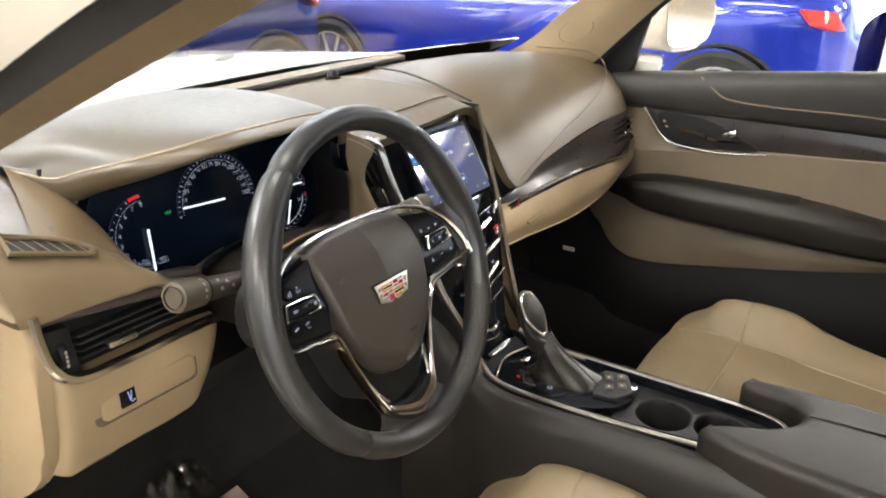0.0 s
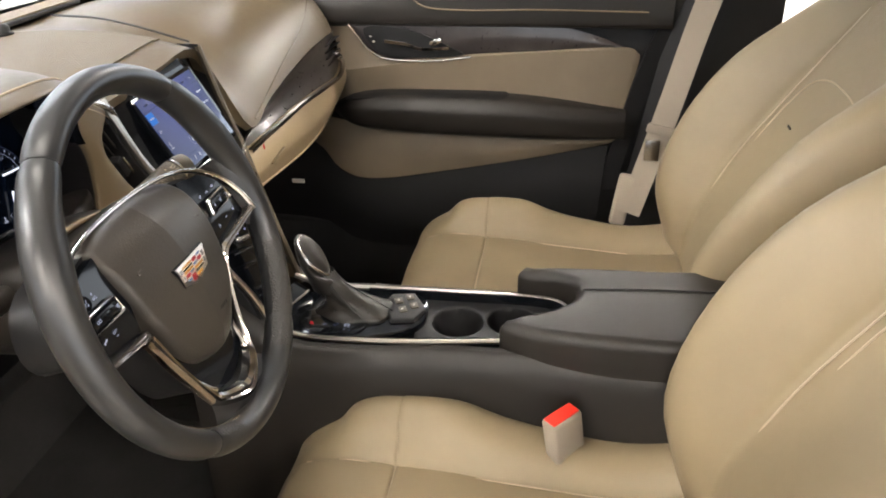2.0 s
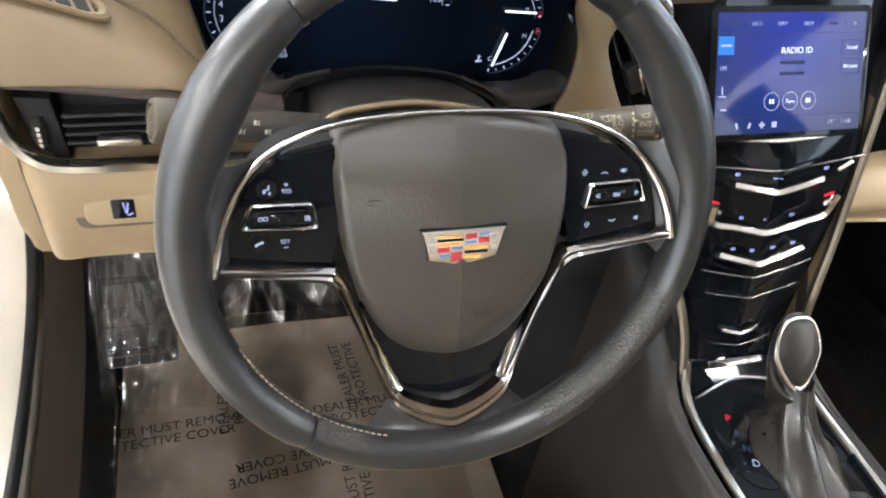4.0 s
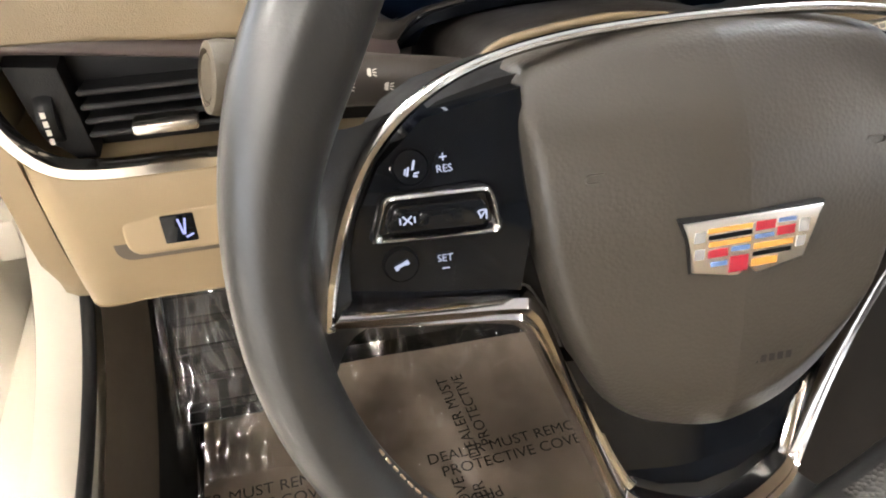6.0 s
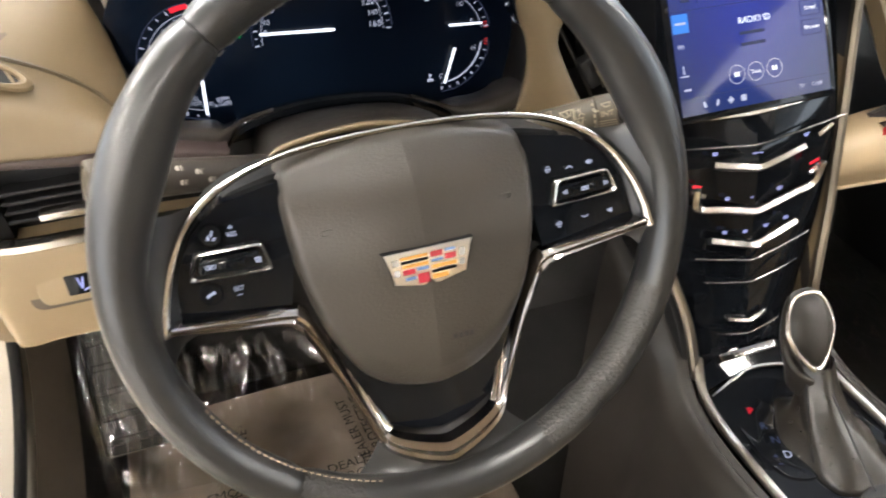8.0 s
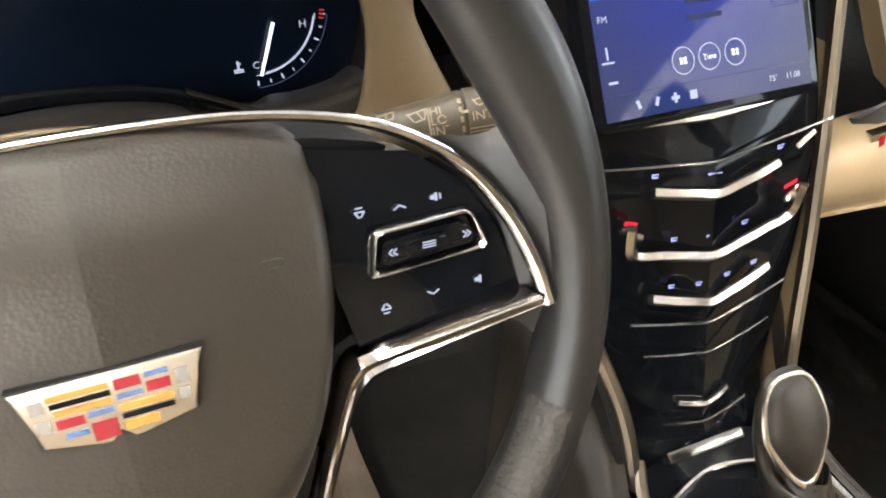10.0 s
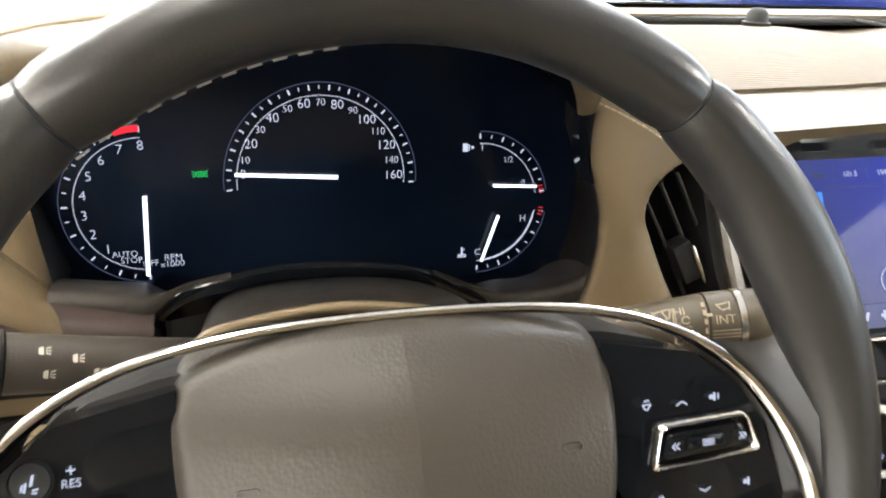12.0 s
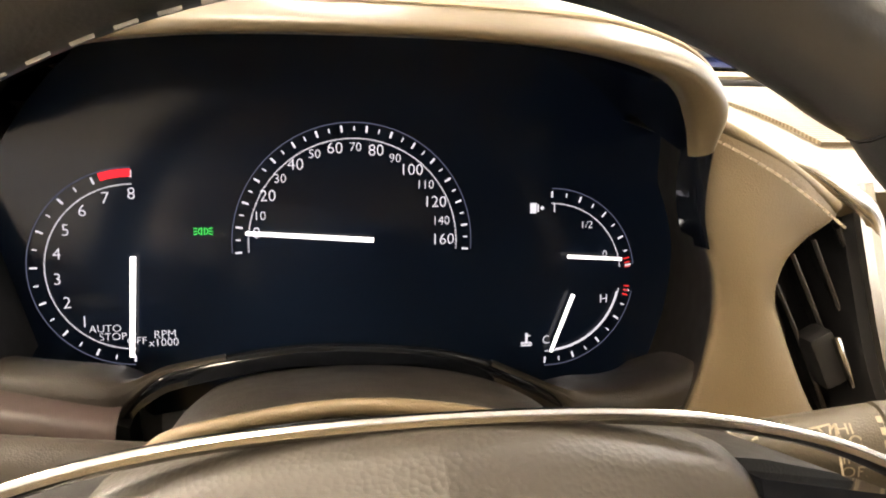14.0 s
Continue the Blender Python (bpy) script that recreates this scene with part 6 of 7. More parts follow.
for z, xs in ((0.6960, (-0.045, 0.0, 0.047)), (0.6575, (-0.030, -0.002, 0.024)), (0.6265, (-0.030, -0.008, 0.014, 0.034))):
    for x in xs:
        w = 0.0110 if z > 0.69 and x == 0 else 0.0050
        zz = z + 0.20 * abs(x)
        icon = [(CX + x, zz + 0.0010, w, 0.0009, 8 if x > 0 else -8), (CX + x + 0.0004, zz - 0.0010, w * 0.8, 0.0012, 8 if x > 0 else -8), (CX + x - w * 0.3, zz, 0.0010, 0.0030, 20)]
        part("button_icon", bars(icon, axes((0, stack_y(z) + 0.003, 0), (1, 0, 0), (0, 0, 1), (0, -1, 0))), LIT_BLUE, stack)
part("hazard_mark", bars([(0.104, 0.690, 0.005, 0.009, 20)], axes((0, 0.118, 0), (1, 0, 0), (0, 0, 1), (0, -1, 0))), LIT_DIM_RED, stack)

# ---- centre console ----
console = root("center_console", (CX, -0.2, 0.10), "dark brown leather centre console with chrome rails and cup holders", "centre console")
left_rail = [(-0.095, 0.062, 0.523), (-0.103, 0.030, 0.503), (-0.106, -0.035, 0.500), (-0.100, -0.14, 0.500), (-0.084, -0.262, 0.500)]
right_rail = [(0.022, 0.062, 0.520), (0.028, 0.02, 0.502), (0.030, -0.05, 0.500), (0.031, -0.18, 0.500), (0.031, -0.285, 0.500), (0.022, -0.327, 0.500), (0.0, -0.345, 0.500)]
sec = [(0.0035, -0.003), (0.004, 0.001), (0.002, 0.003), (-0.002, 0.003), (-0.004, 0.001), (-0.0035, -0.003)]
part("chrome_rail", sweep(spline(left_rail, 8), sec), DIM_CHROME, console, "chrome rail")
part("chrome_rail", sweep(spline(right_rail, 8), sec), DIM_CHROME, console, "chrome rail")
for s, rail in ((-1, left_rail), (1, right_rail[:5])):
    ys = [(0.16, 0.62), (0.11, 0.58), (0.075, 0.535), (0.03, 0.502), (-0.06, 0.498), (-0.26, 0.497), (-0.62, 0.49)]
    xs = [-0.114, -0.106, -0.099, -0.107, -0.109, -0.092, -0.098] if s < 0 else [0.040, 0.033, 0.027, 0.032, 0.034, 0.036, 0.034]
    top = [(x + s * 0.004, y, z) for x, (y, z) in zip(xs, ys)]
    sh = [(x + s * 0.020, y - 0.002, z - 0.008) for x, (y, z) in zip(xs, ys)]
    mid_ = [(x + s * 0.034, y, z - 0.06) for x, (y, z) in zip(xs, ys)]
    low_ = [(x + s * 0.044, y, 0.22) for x, (y, z) in zip(xs, ys)]
    bot_ = [(x + s * 0.046, y, 0.08) for x, (y, z) in zip(xs, ys)]
    part("side_panel", skin([top, sh, mid_, low_, bot_], 5, 6), BROWN, console, "dark brown leather side")
    part("stitching", stitches(spline([(x + s * 0.011, y, z - 0.0010) for x, (y, z) in zip(xs, ys)], 12), 0.0045, 0.003, 0.0006), BOOT, console)
# tray with two cup wells
def tray():
    bm = bmesh.new()
    x0, x1, y0, y1 = -0.100, 0.028, -0.345, -0.135
    wells = [(-0.027, -0.190, 0.036), (-0.016, -0.264, 0.034)]
    nx, ny = 96, 156
    vs = {}
    for i in range(nx + 1):
        for j in range(ny + 1):
            x, y = x0 + (x1 - x0) * i / nx, y0 + (y1 - y0) * j / ny
            z = 0.488
            for wx, wy, r in wells:
                d = math.hypot(x - wx, y - wy)
                z = min(z, 0.488 - 0.060 * min(1.0, max(0.0, (r - d) / 0.0040)) - 0.0015 * max(0.0, 1 - abs(d - r) / 0.004))
            vs[i, j] = bm.verts.new((x, y, z))
    for i in range(nx):
        for j in range(ny):
            bm.faces.new((vs[i, j], vs[i + 1, j], vs[i + 1, j + 1], vs[i, j + 1]))
    return bm


part("cup_tray", tray(), DARK, console, "dark tray with two cup wells", smooth=60.0)
part("tray_wall", sweep(spline([(p[0] - 0.004, p[1], p[2] - 0.008) for p in right_rail[2:]], 6), [(0.002, -0.012), (0.002, 0.010), (-0.002, 0.010), (-0.002, -0.012)]), PIANO, console)
part("tray_wall", sweep(spline([(p[0] + 0.004, p[1], p[2] - 0.008) for p in left_rail[2:]], 6), [(0.002, -0.012), (0.002, 0.010), (-0.002, 0.010), (-0.002, -0.012)]), PIANO, console)
part("core", block((0.12, 0.60, 0.34), pose(CX, -0.35, 0.255)), DARK, console)
# armrest lid with its hollowed front
lid_out = spline([(-0.098, -0.262), (-0.085, -0.256), (-0.066, -0.277), (-0.045, -0.318), (-0.015, -0.348), (0.020, -0.352), (0.038, -0.325), (0.040, -0.285), (0.050, -0.268), (0.064, -0.285), (0.072, -0.34), (0.075, -0.45), (0.072, -0.63), (CX, -0.65), (-0.115, -0.63), (-0.119, -0.45), (-0.112, -0.32)], 8, True)


def cushion_lid(outline, z0, z1, r, rings=6):
    """A padded lid: straight side, edge rolled over with radius r, flat top."""
    n = len(outline)
    pts = [Vector((u, v)) for u, v in outline]
    area = sum(a.x * b.y - b.x * a.y for a, b in zip(pts, pts[1:] + pts[:1]))
    inw = []
    for i in range(n):
        t = (pts[(i + 2) % n] - pts[i - 2]).normalized()
        inw.append(Vector((-t.y, t.x)) * (1 if area > 0 else -1))
    rows = [[(p.x, p.y, z0) for p in pts]]
    for k in range(rings + 1):
        a = math.pi / 2 * k / rings
        d, z = r * (1 - math.cos(a)), z1 - r + r * math.sin(a)
        rows.append([(p.x + q.x * d, p.y + q.y * d, z) for p, q in zip(pts, inw)])
    bm = grid(rows, close_v=True)
    bm.verts.ensure_lookup_table()
    bm.edges.ensure_lookup_table()
    last = set(bm.verts[(len(rows) - 1) * n + j] for j in range(n))
    bmesh.ops.triangle_fill(bm, use_beauty=True, edges=[e for e in bm.edges if e.verts[0] in last and e.verts[1] in last])
    return bm


part("armrest_lid", cushion_lid(lid_out, 0.478, 0.534, 0.015), BROWN, console, "brown leather armrest lid", smooth=60.0)
on_line("lid_seam", [(0.004, -0.362, 0.5345), (0.012, -0.45, 0.5350), (0.018, -0.62, 0.5345)], 0.0012, DARK, console)
part("lid_base", block((0.178, 0.34, 0.10), pose(-0.022, -0.47, 0.425), 0.012, 3), BROWN, console)

# ---- gear shifter ----
shifter = root("gear_shifter", (CX, -0.02, 0.50), "leather gear shifter with a chrome-ringed knob on a black plate", "gear shifter")
plate = spline([(-0.090, 0.040), (-0.040, 0.052), (0.012, 0.040), (0.024, 0.0), (0.026, -0.07), (0.024, -0.13), (-0.035, -0.146), (-0.075, -0.120), (-0.098, -0.06), (-0.100, 0.0)], 4, True)
part("plate", prism(plate, 0.478, 0.497, None, 0.003), PIANO, shifter, "glossy black shift plate")
part("plate_trim", sweep(spline([(-0.092, 0.036, 0.497), (-0.040, 0.051, 0.501), (0.012, 0.040, 0.500)], 8), ring_section(0.0022, n=8)), CHROME, shifter)
part("front_tray", thicken(skin([[(-0.090, 0.060, 0.512), (CX, 0.068, 0.516), (0.016, 0.060, 0.512)], [(-0.092, 0.042, 0.499), (CX, 0.052, 0.503), (0.016, 0.042, 0.499)]], 2, 4), 0.004), PIANO, shifter)
part("tray_bar", block((0.062, 0.008, 0.004), pose(-0.040, 0.0600, 0.5155, 35), 0.0015), DIM_METAL, shifter, "satin bar ahead of the lever")
part("gate", prism(spline([(-0.082, 0.022), (-0.062, 0.026), (-0.050, 0.004), (-0.052, -0.055), (-0.066, -0.068), (-0.088, -0.055), (-0.092, -0.01)], 4, True), 0.496, 0.4995, None, 0.001), PIANO, shifter, "black gear letter window")
for text, y, mat in (("P", 0.008, LIT_RED), ("R", -0.010, LIT_DIM), ("N", -0.026, LIT_DIM), ("D", -0.042, LIT_WHITE)):
    writing("lettering", text, 0.0105, pose(-0.072 - 0.0002 * y, y, 0.5002, 0, 0, -18), mat, shifter)
part("plus_minus", bars([(-0.083, -0.040, 0.004, 0.001, -18), (-0.083, -0.040, 0.001, 0.004, -18), (-0.084, -0.048, 0.004, 0.001, -18)], pose(0, 0, 0.5002)), LIT_DIM, shifter)
bx = part("button_box", prism([(-0.056, -0.100), (-0.012, -0.080), (0.012, -0.088), (0.018, -0.120), (-0.020, -0.144), (-0.050, -0.132)], 0.485, 0.5035, None, 0.003, 3), DARK, shifter, "glossy button pod behind the shifter")
for u, v in ((-0.030, -0.112), (-0.008, -0.102), (0.004, -0.116), (-0.018, -0.126)):
    part("button", block((0.014, 0.011, 0.003), pose(u, v, 0.504, 0, 0, 25), 0.001), GREY_KNOB, bx)
    part("button_icon", bars([(0, 0, 0.004, 0.0012, 0), (0, 0.002, 0.003, 0.0010, 0)], pose(u, v, 0.5054, 0, 0, 25)), PRINT, bx)
# boot and lever
rows = []
for k, (x, y, z, a, b) in enumerate([(-0.028, -0.045, 0.497, 0.040, 0.058), (-0.029, -0.044, 0.503, 0.036, 0.053), (-0.030, -0.037, 0.513, 0.026, 0.038), (-0.031, -0.024, 0.527, 0.0195, 0.025), (-0.030, -0.011, 0.544, 0.0155, 0.018), (-0.030, 0.000, 0.562, 0.0145, 0.016)]):
    rows.append([(x + a * (1 + 0.09 * math.sin(5 * t + k)) * math.cos(t), y + b * (1 + 0.08 * math.sin(4 * t - k)) * math.sin(t), z) for t in np.linspace(0, 2 * math.pi, 33)[:-1]])
cols = [spline(list(c), 4) for c in zip(*rows)]
part("boot", grid([list(r) for r in zip(*cols)], close_v=True), BOOT, shifter, "gathered dark leather boot")
on_line("boot_seam", [(-0.044, -0.010, 0.552), (-0.056, -0.040, 0.522), (-0.064, -0.060, 0.508)], 0.0010, BLACK, shifter)
on_line("boot_seam", [(-0.030, -0.020, 0.550), (-0.032, -0.060, 0.526), (-0.034, -0.098, 0.504)], 0.0010, BLACK, shifter)
def knob_row(c, rx, long_axis, n=40, p=0.0):
    """An oval round the lever; p squares its top and draws its foot to a point."""
    row = []
    for t in np.linspace(0, 2 * math.pi, n + 1)[:-1]:
        u, v = math.cos(t), math.sin(t)
        if v > 0:
            u = math.copysign(abs(u) ** (1 - 0.35 * p), u)
        else:
            u *= 1 + 0.42 * p * v
        row.append(tuple(Vector(c) + Vector((rx, 0, 0)) * u + Vector(long_axis) * v))
    return row


RC, RL = Vector((-0.036, 0.007, 0.586)), Vector((0, 0.0185, 0.0280))
KN = Vector((0, -0.83, 0.56))
body_rows = [knob_row((-0.032, -0.003, 0.533), 0.0180, (0, 0.018, 0.002)), knob_row((-0.034, 0.001, 0.550), 0.0195, (0, 0.020, 0.006)), knob_row((-0.036, 0.006, 0.566), 0.0222, (0, 0.0225, 0.014), p=0.3), knob_row(RC + KN * -0.006, 0.0236, RL * 1.05, p=0.8), knob_row(RC, 0.0226, RL, p=1.0)]
cols = [spline(list(c), 4) for c in zip(*body_rows)]
part("knob", grid([list(r) for r in zip(*cols)], close_v=True), BOOT, shifter, "dark leather knob")
cap_rows = [knob_row(RC, 0.0212, RL * 0.94, p=1.0), knob_row(RC + KN * 0.005, 0.0185, RL * 0.82, p=0.9), knob_row(RC + KN * 0.0085, 0.011, RL * 0.52, p=0.6), knob_row(RC + KN * 0.0098, 0.003, RL * 0.12)]
cols = [spline(list(c), 3) for c in zip(*cap_rows)]
cap_mesh = grid([list(r) for r in zip(*cols)], close_v=True)
bmesh.ops.holes_fill(cap_mesh, edges=[e for e in cap_mesh.edges if e.is_boundary][:], sides=40)
part("knob_cap", cap_mesh, BROWN, shifter, "dark cap of the knob")
part("knob_ring", sweep(knob_row(RC, 0.0220, RL * 0.98, 48, p=1.0), ring_section(0.0030, 0.0026, 8), closed=True, up=KN, scale=[0.55 + 0.25 * (1 - math.sin(2 * math.pi * k / 48)) for k in range(48)]), SATIN, shifter, "chrome ring on the knob")

# ---- passenger door ----
door = root("passenger_door", (0.74, -0.1, 0.15), "taupe and tan passenger door with a dark wood inlay", "car door")
ys = [0.30, 0.20, 0.05, -0.12, -0.30, -0.46, -0.53]
def door_row(z, x, bow=0.0):
    return [(x + bow * abs(y) + (0.025 if y > 0.25 else 0.0), y, z + 0.045 * (0.19 - y) / 0.5 * (1.0 if z > 0.75 else 0.0)) for y in ys]
part("sill_cap", skin([door_row(0.803, 0.775), door_row(0.808, 0.745), door_row(0.800, 0.724), door_row(0.775, 0.712), door_row(0.745, 0.712), door_row(0.733, 0.722)], 4, 4), BROWN, door, "brown leather window sill")
groove = spline([(0.722, 0.035, 0.812), (0.713, 0.005, 0.792), (0.708, -0.03, 0.775), (0.707, -0.12, 0.770), (0.707, -0.26, 0.772), (0.708, -0.48, 0.768)], 8)
part("sill_seam", sweep(groove, ring_section(0.0016, n=6)), DASH_SIDE, door, "raised seam")
strip_t = [(0.722, y, z) for y, z in ((0.152, 0.742), (0.085, 0.7445), (0.03, 0.746), (-0.10, 0.748), (-0.206, 0.745), (-0.294, 0.737), (-0.371, 0.720), (-0.434, 0.697))]
strip_b = [(0.722, y, z) for y, z in ((0.148, 0.738), (0.122, 0.696), (0.080, 0.668), (0.0, 0.668), (-0.12, 0.678), (-0.24, 0.684), (-0.34, 0.690), (-0.434, 0.694))]
part("wood_inlay", skin([strip_t, [((a[0] + b[0]) / 2 - 0.004, (a[1] + b[1]) / 2, (a[2] + b[2]) / 2) for a, b in zip(strip_t, strip_b)], strip_b], 5, 6), WOOD, door, "dark wood inlay on the door")
part("inlay_trim", sweep(spline([(0.716, 0.148, 0.738), (0.714, 0.128, 0.712), (0.713, 0.105, 0.684), (0.713, 0.070, 0.666), (0.713, 0.0, 0.661), (0.713, -0.06, 0.664), (0.715, -0.118, 0.671)], 8), ring_section(0.0030, 0.0036, 8), up=(-1, 0, 0)), CHROME, door, "chrome handle surround")
hole = spline([(0.110, 0.734), (0.03, 0.730), (-0.03, 0.712), (-0.075, 0.690), (-0.10, 0.675), (-0.02, 0.668), (0.07, 0.672), (0.105, 0.700)], 4, True)
hp_ = part("handle_recess", prism(hole, -0.004, 0.002, axes((0.7165, 0, 0), (0, 1, 0), (0, 0, 1), (-1, 0, 0))), BLACK, door)
lever = part("door_handle", sweep(spline([(0.706, 0.066, 0.705), (0.695, 0.020, 0.702), (0.691, -0.018, 0.693), (0.694, -0.074, 0.695)], 6), [(0.003, -0.004), (0.003, 0.004), (-0.003, 0.005), (-0.003, -0.005)], up=(-1, 0, 0)), CHROME, door, "chrome door handle")
part("lever_tip", block((0.006, 0.028, 0.012), pose(0.690, -0.046, 0.708, -24), 0.003), CHROME, lever)
part("lock_buttons", bars([(0.100, 0.713, 0.005, 0.003, 10), (0.094, 0.702, 0.005, 0.003, 10)], axes((0.7140, 0, 0), (0, 1, 0), (0, 0, 1), (-1, 0, 0))), PRINT, hp_)
# upper cream insert, armrest, lower insert, dark pocket
def panel_rows(top, bot, bulge, n=3):
    mid_ = [((a[0] + b[0]) / 2 - bulge, (a[1] + b[1]) / 2, (a[2] + b[2]) / 2) for a, b in zip(top, bot)]
    return [top, mid_, bot]
it = [(0.735, 0.26, 0.742), (0.724, 0.155, 0.738), (0.722, 0.122, 0.694), (0.722, 0.080, 0.666), (0.722, 0.0, 0.666), (0.722, -0.12, 0.676), (0.722, -0.26, 0.684), (0.722, -0.434, 0.695), (0.730, -0.472, 0.678)]
ic = [(0.732, 0.26, 0.625), (0.716, 0.195, 0.634), (0.713, 0.150, 0.640), (0.712, 0.100, 0.647), (0.712, 0.02, 0.657), (0.713, -0.10, 0.670), (0.716, -0.24, 0.681), (0.721, -0.437, 0.688), (0.729, -0.472, 0.668)]
ib = [(0.735, 0.26, 0.560), (0.722, 0.192, 0.566), (0.720, 0.150, 0.583), (0.720, 0.100, 0.590), (0.720, 0.02, 0.592), (0.720, -0.12, 0.590), (0.720, -0.25, 0.586), (0.722, -0.42, 0.562), (0.728, -0.455, 0.556)]
near = lambda a, b, k: [tuple(p + k * (q - p) for p, q in zip(u, v)) for u, v in zip(a, b)]  # noqa: E731
part("insert_bevel", skin([it, near(it, ic, 0.5), ic], 4, 5), INSERT, door, "tan bevel above the door insert")
part("upper_insert", skin([ic, near(ic, ib, 0.5), ib], 4, 5), INSERT, door, "tan upper door insert")
arm_y = [0.196, 0.170, 0.130, 0.05, -0.10, -0.21, -0.31, -0.40, -0.452]
arm_top = [0.560, 0.574, 0.587, 0.594, 0.594, 0.592, 0.582, 0.568, 0.560]
arm_low = [0.540, 0.528, 0.516, 0.508, 0.503, 0.500, 0.497, 0.497, 0.497]
arm_out = [0.10, 0.55, 0.85, 1.0, 1.0, 0.97, 0.85, 0.62, 0.40]


def armrest_row(depth, k, lift=0.0):
    """One line along the door armrest: depth out from the door, k from its foot to its top."""
    return [(0.724 - depth * o, y, lo + k * (hi - lo) + lift * o) for y, hi, lo, o in zip(arm_y, arm_top, arm_low, arm_out)]


part("armrest", skin([armrest_row(0.0, 1.0), armrest_row(0.030, 0.97), armrest_row(0.046, 0.90), armrest_row(0.058, 0.76), armrest_row(0.062, 0.62), armrest_row(0.058, 0.30), armrest_row(0.050, 0.08), armrest_row(0.026, 0.0), armrest_row(0.0, -0.02)], 3, 5), BROWN, door, "dark brown padded door armrest")
part("pull_cup", thicken(skin([[(0.7205, y, z + 0.0015) for y, z in ((0.152, 0.582), (0.10, 0.592), (0.0, 0.5955), (-0.12, 0.5955), (-0.195, 0.594))], [(0.701, y, z + 0.0020) for y, z in ((0.158, 0.578), (0.10, 0.590), (0.0, 0.593), (-0.12, 0.593), (-0.200, 0.591))], [(0.683, y, z) for y, z in ((0.140, 0.583), (0.10, 0.586), (0.0, 0.5885), (-0.12, 0.5885), (-0.185, 0.587))]], 3, 5), 0.004, away=(0, 0, -1)), BLACK, door, "black pull cup on the armrest")
lt = [(0.735, 0.29, 0.56), (0.722, 0.20, 0.525), (0.720, 0.05, 0.510), (0.720, -0.12, 0.508), (0.720, -0.30, 0.508), (0.724, -0.45, 0.510)]
lb = [(0.735, 0.262, 0.465), (0.720, 0.185, 0.393), (0.716, 0.10, 0.381), (0.716, -0.06, 0.407), (0.718, -0.25, 0.443), (0.724, -0.42, 0.480)]
part("lower_insert", skin(panel_rows(lt, lb, 0.010), 5, 6), INSERT, door, "tan lower door insert")
pt_ = [(0.735, 0.40, 0.52), (0.724, 0.25, 0.462), (0.708, 0.185, 0.393), (0.706, 0.10, 0.382), (0.706, -0.06, 0.408), (0.710, -0.25, 0.444), (0.72, -0.42, 0.481)]
pb_ = [(0.735, 0.42, 0.20), (0.724, 0.28, 0.19), (0.708, 0.20, 0.19), (0.702, 0.10, 0.20), (0.702, -0.06, 0.205), (0.708, -0.25, 0.21), (0.72, -0.40, 0.22)]
part("door_pocket", skin(panel_rows(pt_, pb_, 0.012), 5, 6), BLACK, door, "black lower door and pocket")
part("speaker_badge", block((0.004, 0.030, 0.010), pose(0.698, 0.297, 0.373), 0.001), PRINT, door, "small pale badge")
part("core", block((0.05, 0.85, 0.62), pose(0.775, -0.11, 0.49)), DARK, door)

part("rear_edge", thicken(skin([[(0.73, -0.530, 0.80), (0.73, -0.48, 0.68), (0.73, -0.44, 0.54), (0.73, -0.40, 0.37)], [(0.74, -0.56, 0.80), (0.74, -0.52, 0.68), (0.74, -0.48, 0.54), (0.74, -0.44, 0.37)]], 2, 4), 0.01), DARK, door)

# mirror triangle, mirror and side window
sail = root("mirror_triangle", (0.74, 0.2, 0.80), "black triangular cover inside the door mirror", "mirror cover")
part("cover", prism([(0.335, 0.775), (0.195, 0.800), (0.165, 0.925), (0.150, 0.935), (0.20, 0.895)], 0.0, 0.016, axes((0.752, 0, 0), (0, 1, 0), (0, 0, 1), (-1, 0, 0)), 0.004), BLACK, sail)
mir = root("door_mirror", (0.86, 0.18, 0.83), "white door mirror seen through the side window", "door mirror")
ho = spline([(-0.095, 0.065), (-0.02, 0.075), (0.075, 0.060), (0.088, 0.0), (0.070, -0.055), (-0.02, -0.070), (-0.085, -0.06), (-0.1, 0.0)], 4, True)
MM = axes((0.930, 0.135, 0.905), Vector((0.94, -0.34, 0)).normalized(), (0, 0, 1), Vector((-0.34, -0.94, 0)).normalized())
part("housing", prism(ho, -0.10, 0.0, MM, 0.012, 3), WHITE_PAINT, mir, "white mirror housing")
part("glass", prism([(u * 0.88, v * 0.86) for u, v in ho], 0.0, 0.003, MM), MIRROR, mir, "mirror glass")
part("arm", block((0.14, 0.06, 0.035), pose(0.83, 0.19, 0.812, 0, 0, 15), 0.01), WHITE_PAINT, mir)
side_glass = root("window_2", (0.76, -0.15, 0.80), "clear side window of the passenger door", "car window", kind="structure")
sg = part("pane", skin([[(0.765, 0.20, 0.80), (0.74, 0.10, 0.95), (0.70, -0.02, 1.06)], [(0.765, -0.15, 0.80), (0.74, -0.15, 0.98), (0.66, -0.18, 1.17)], [(0.765, -0.55, 0.80), (0.74, -0.55, 1.0), (0.65, -0.55, 1.20)]], 4, 4), CLEAR, side_glass)
sg.visible_shadow = False

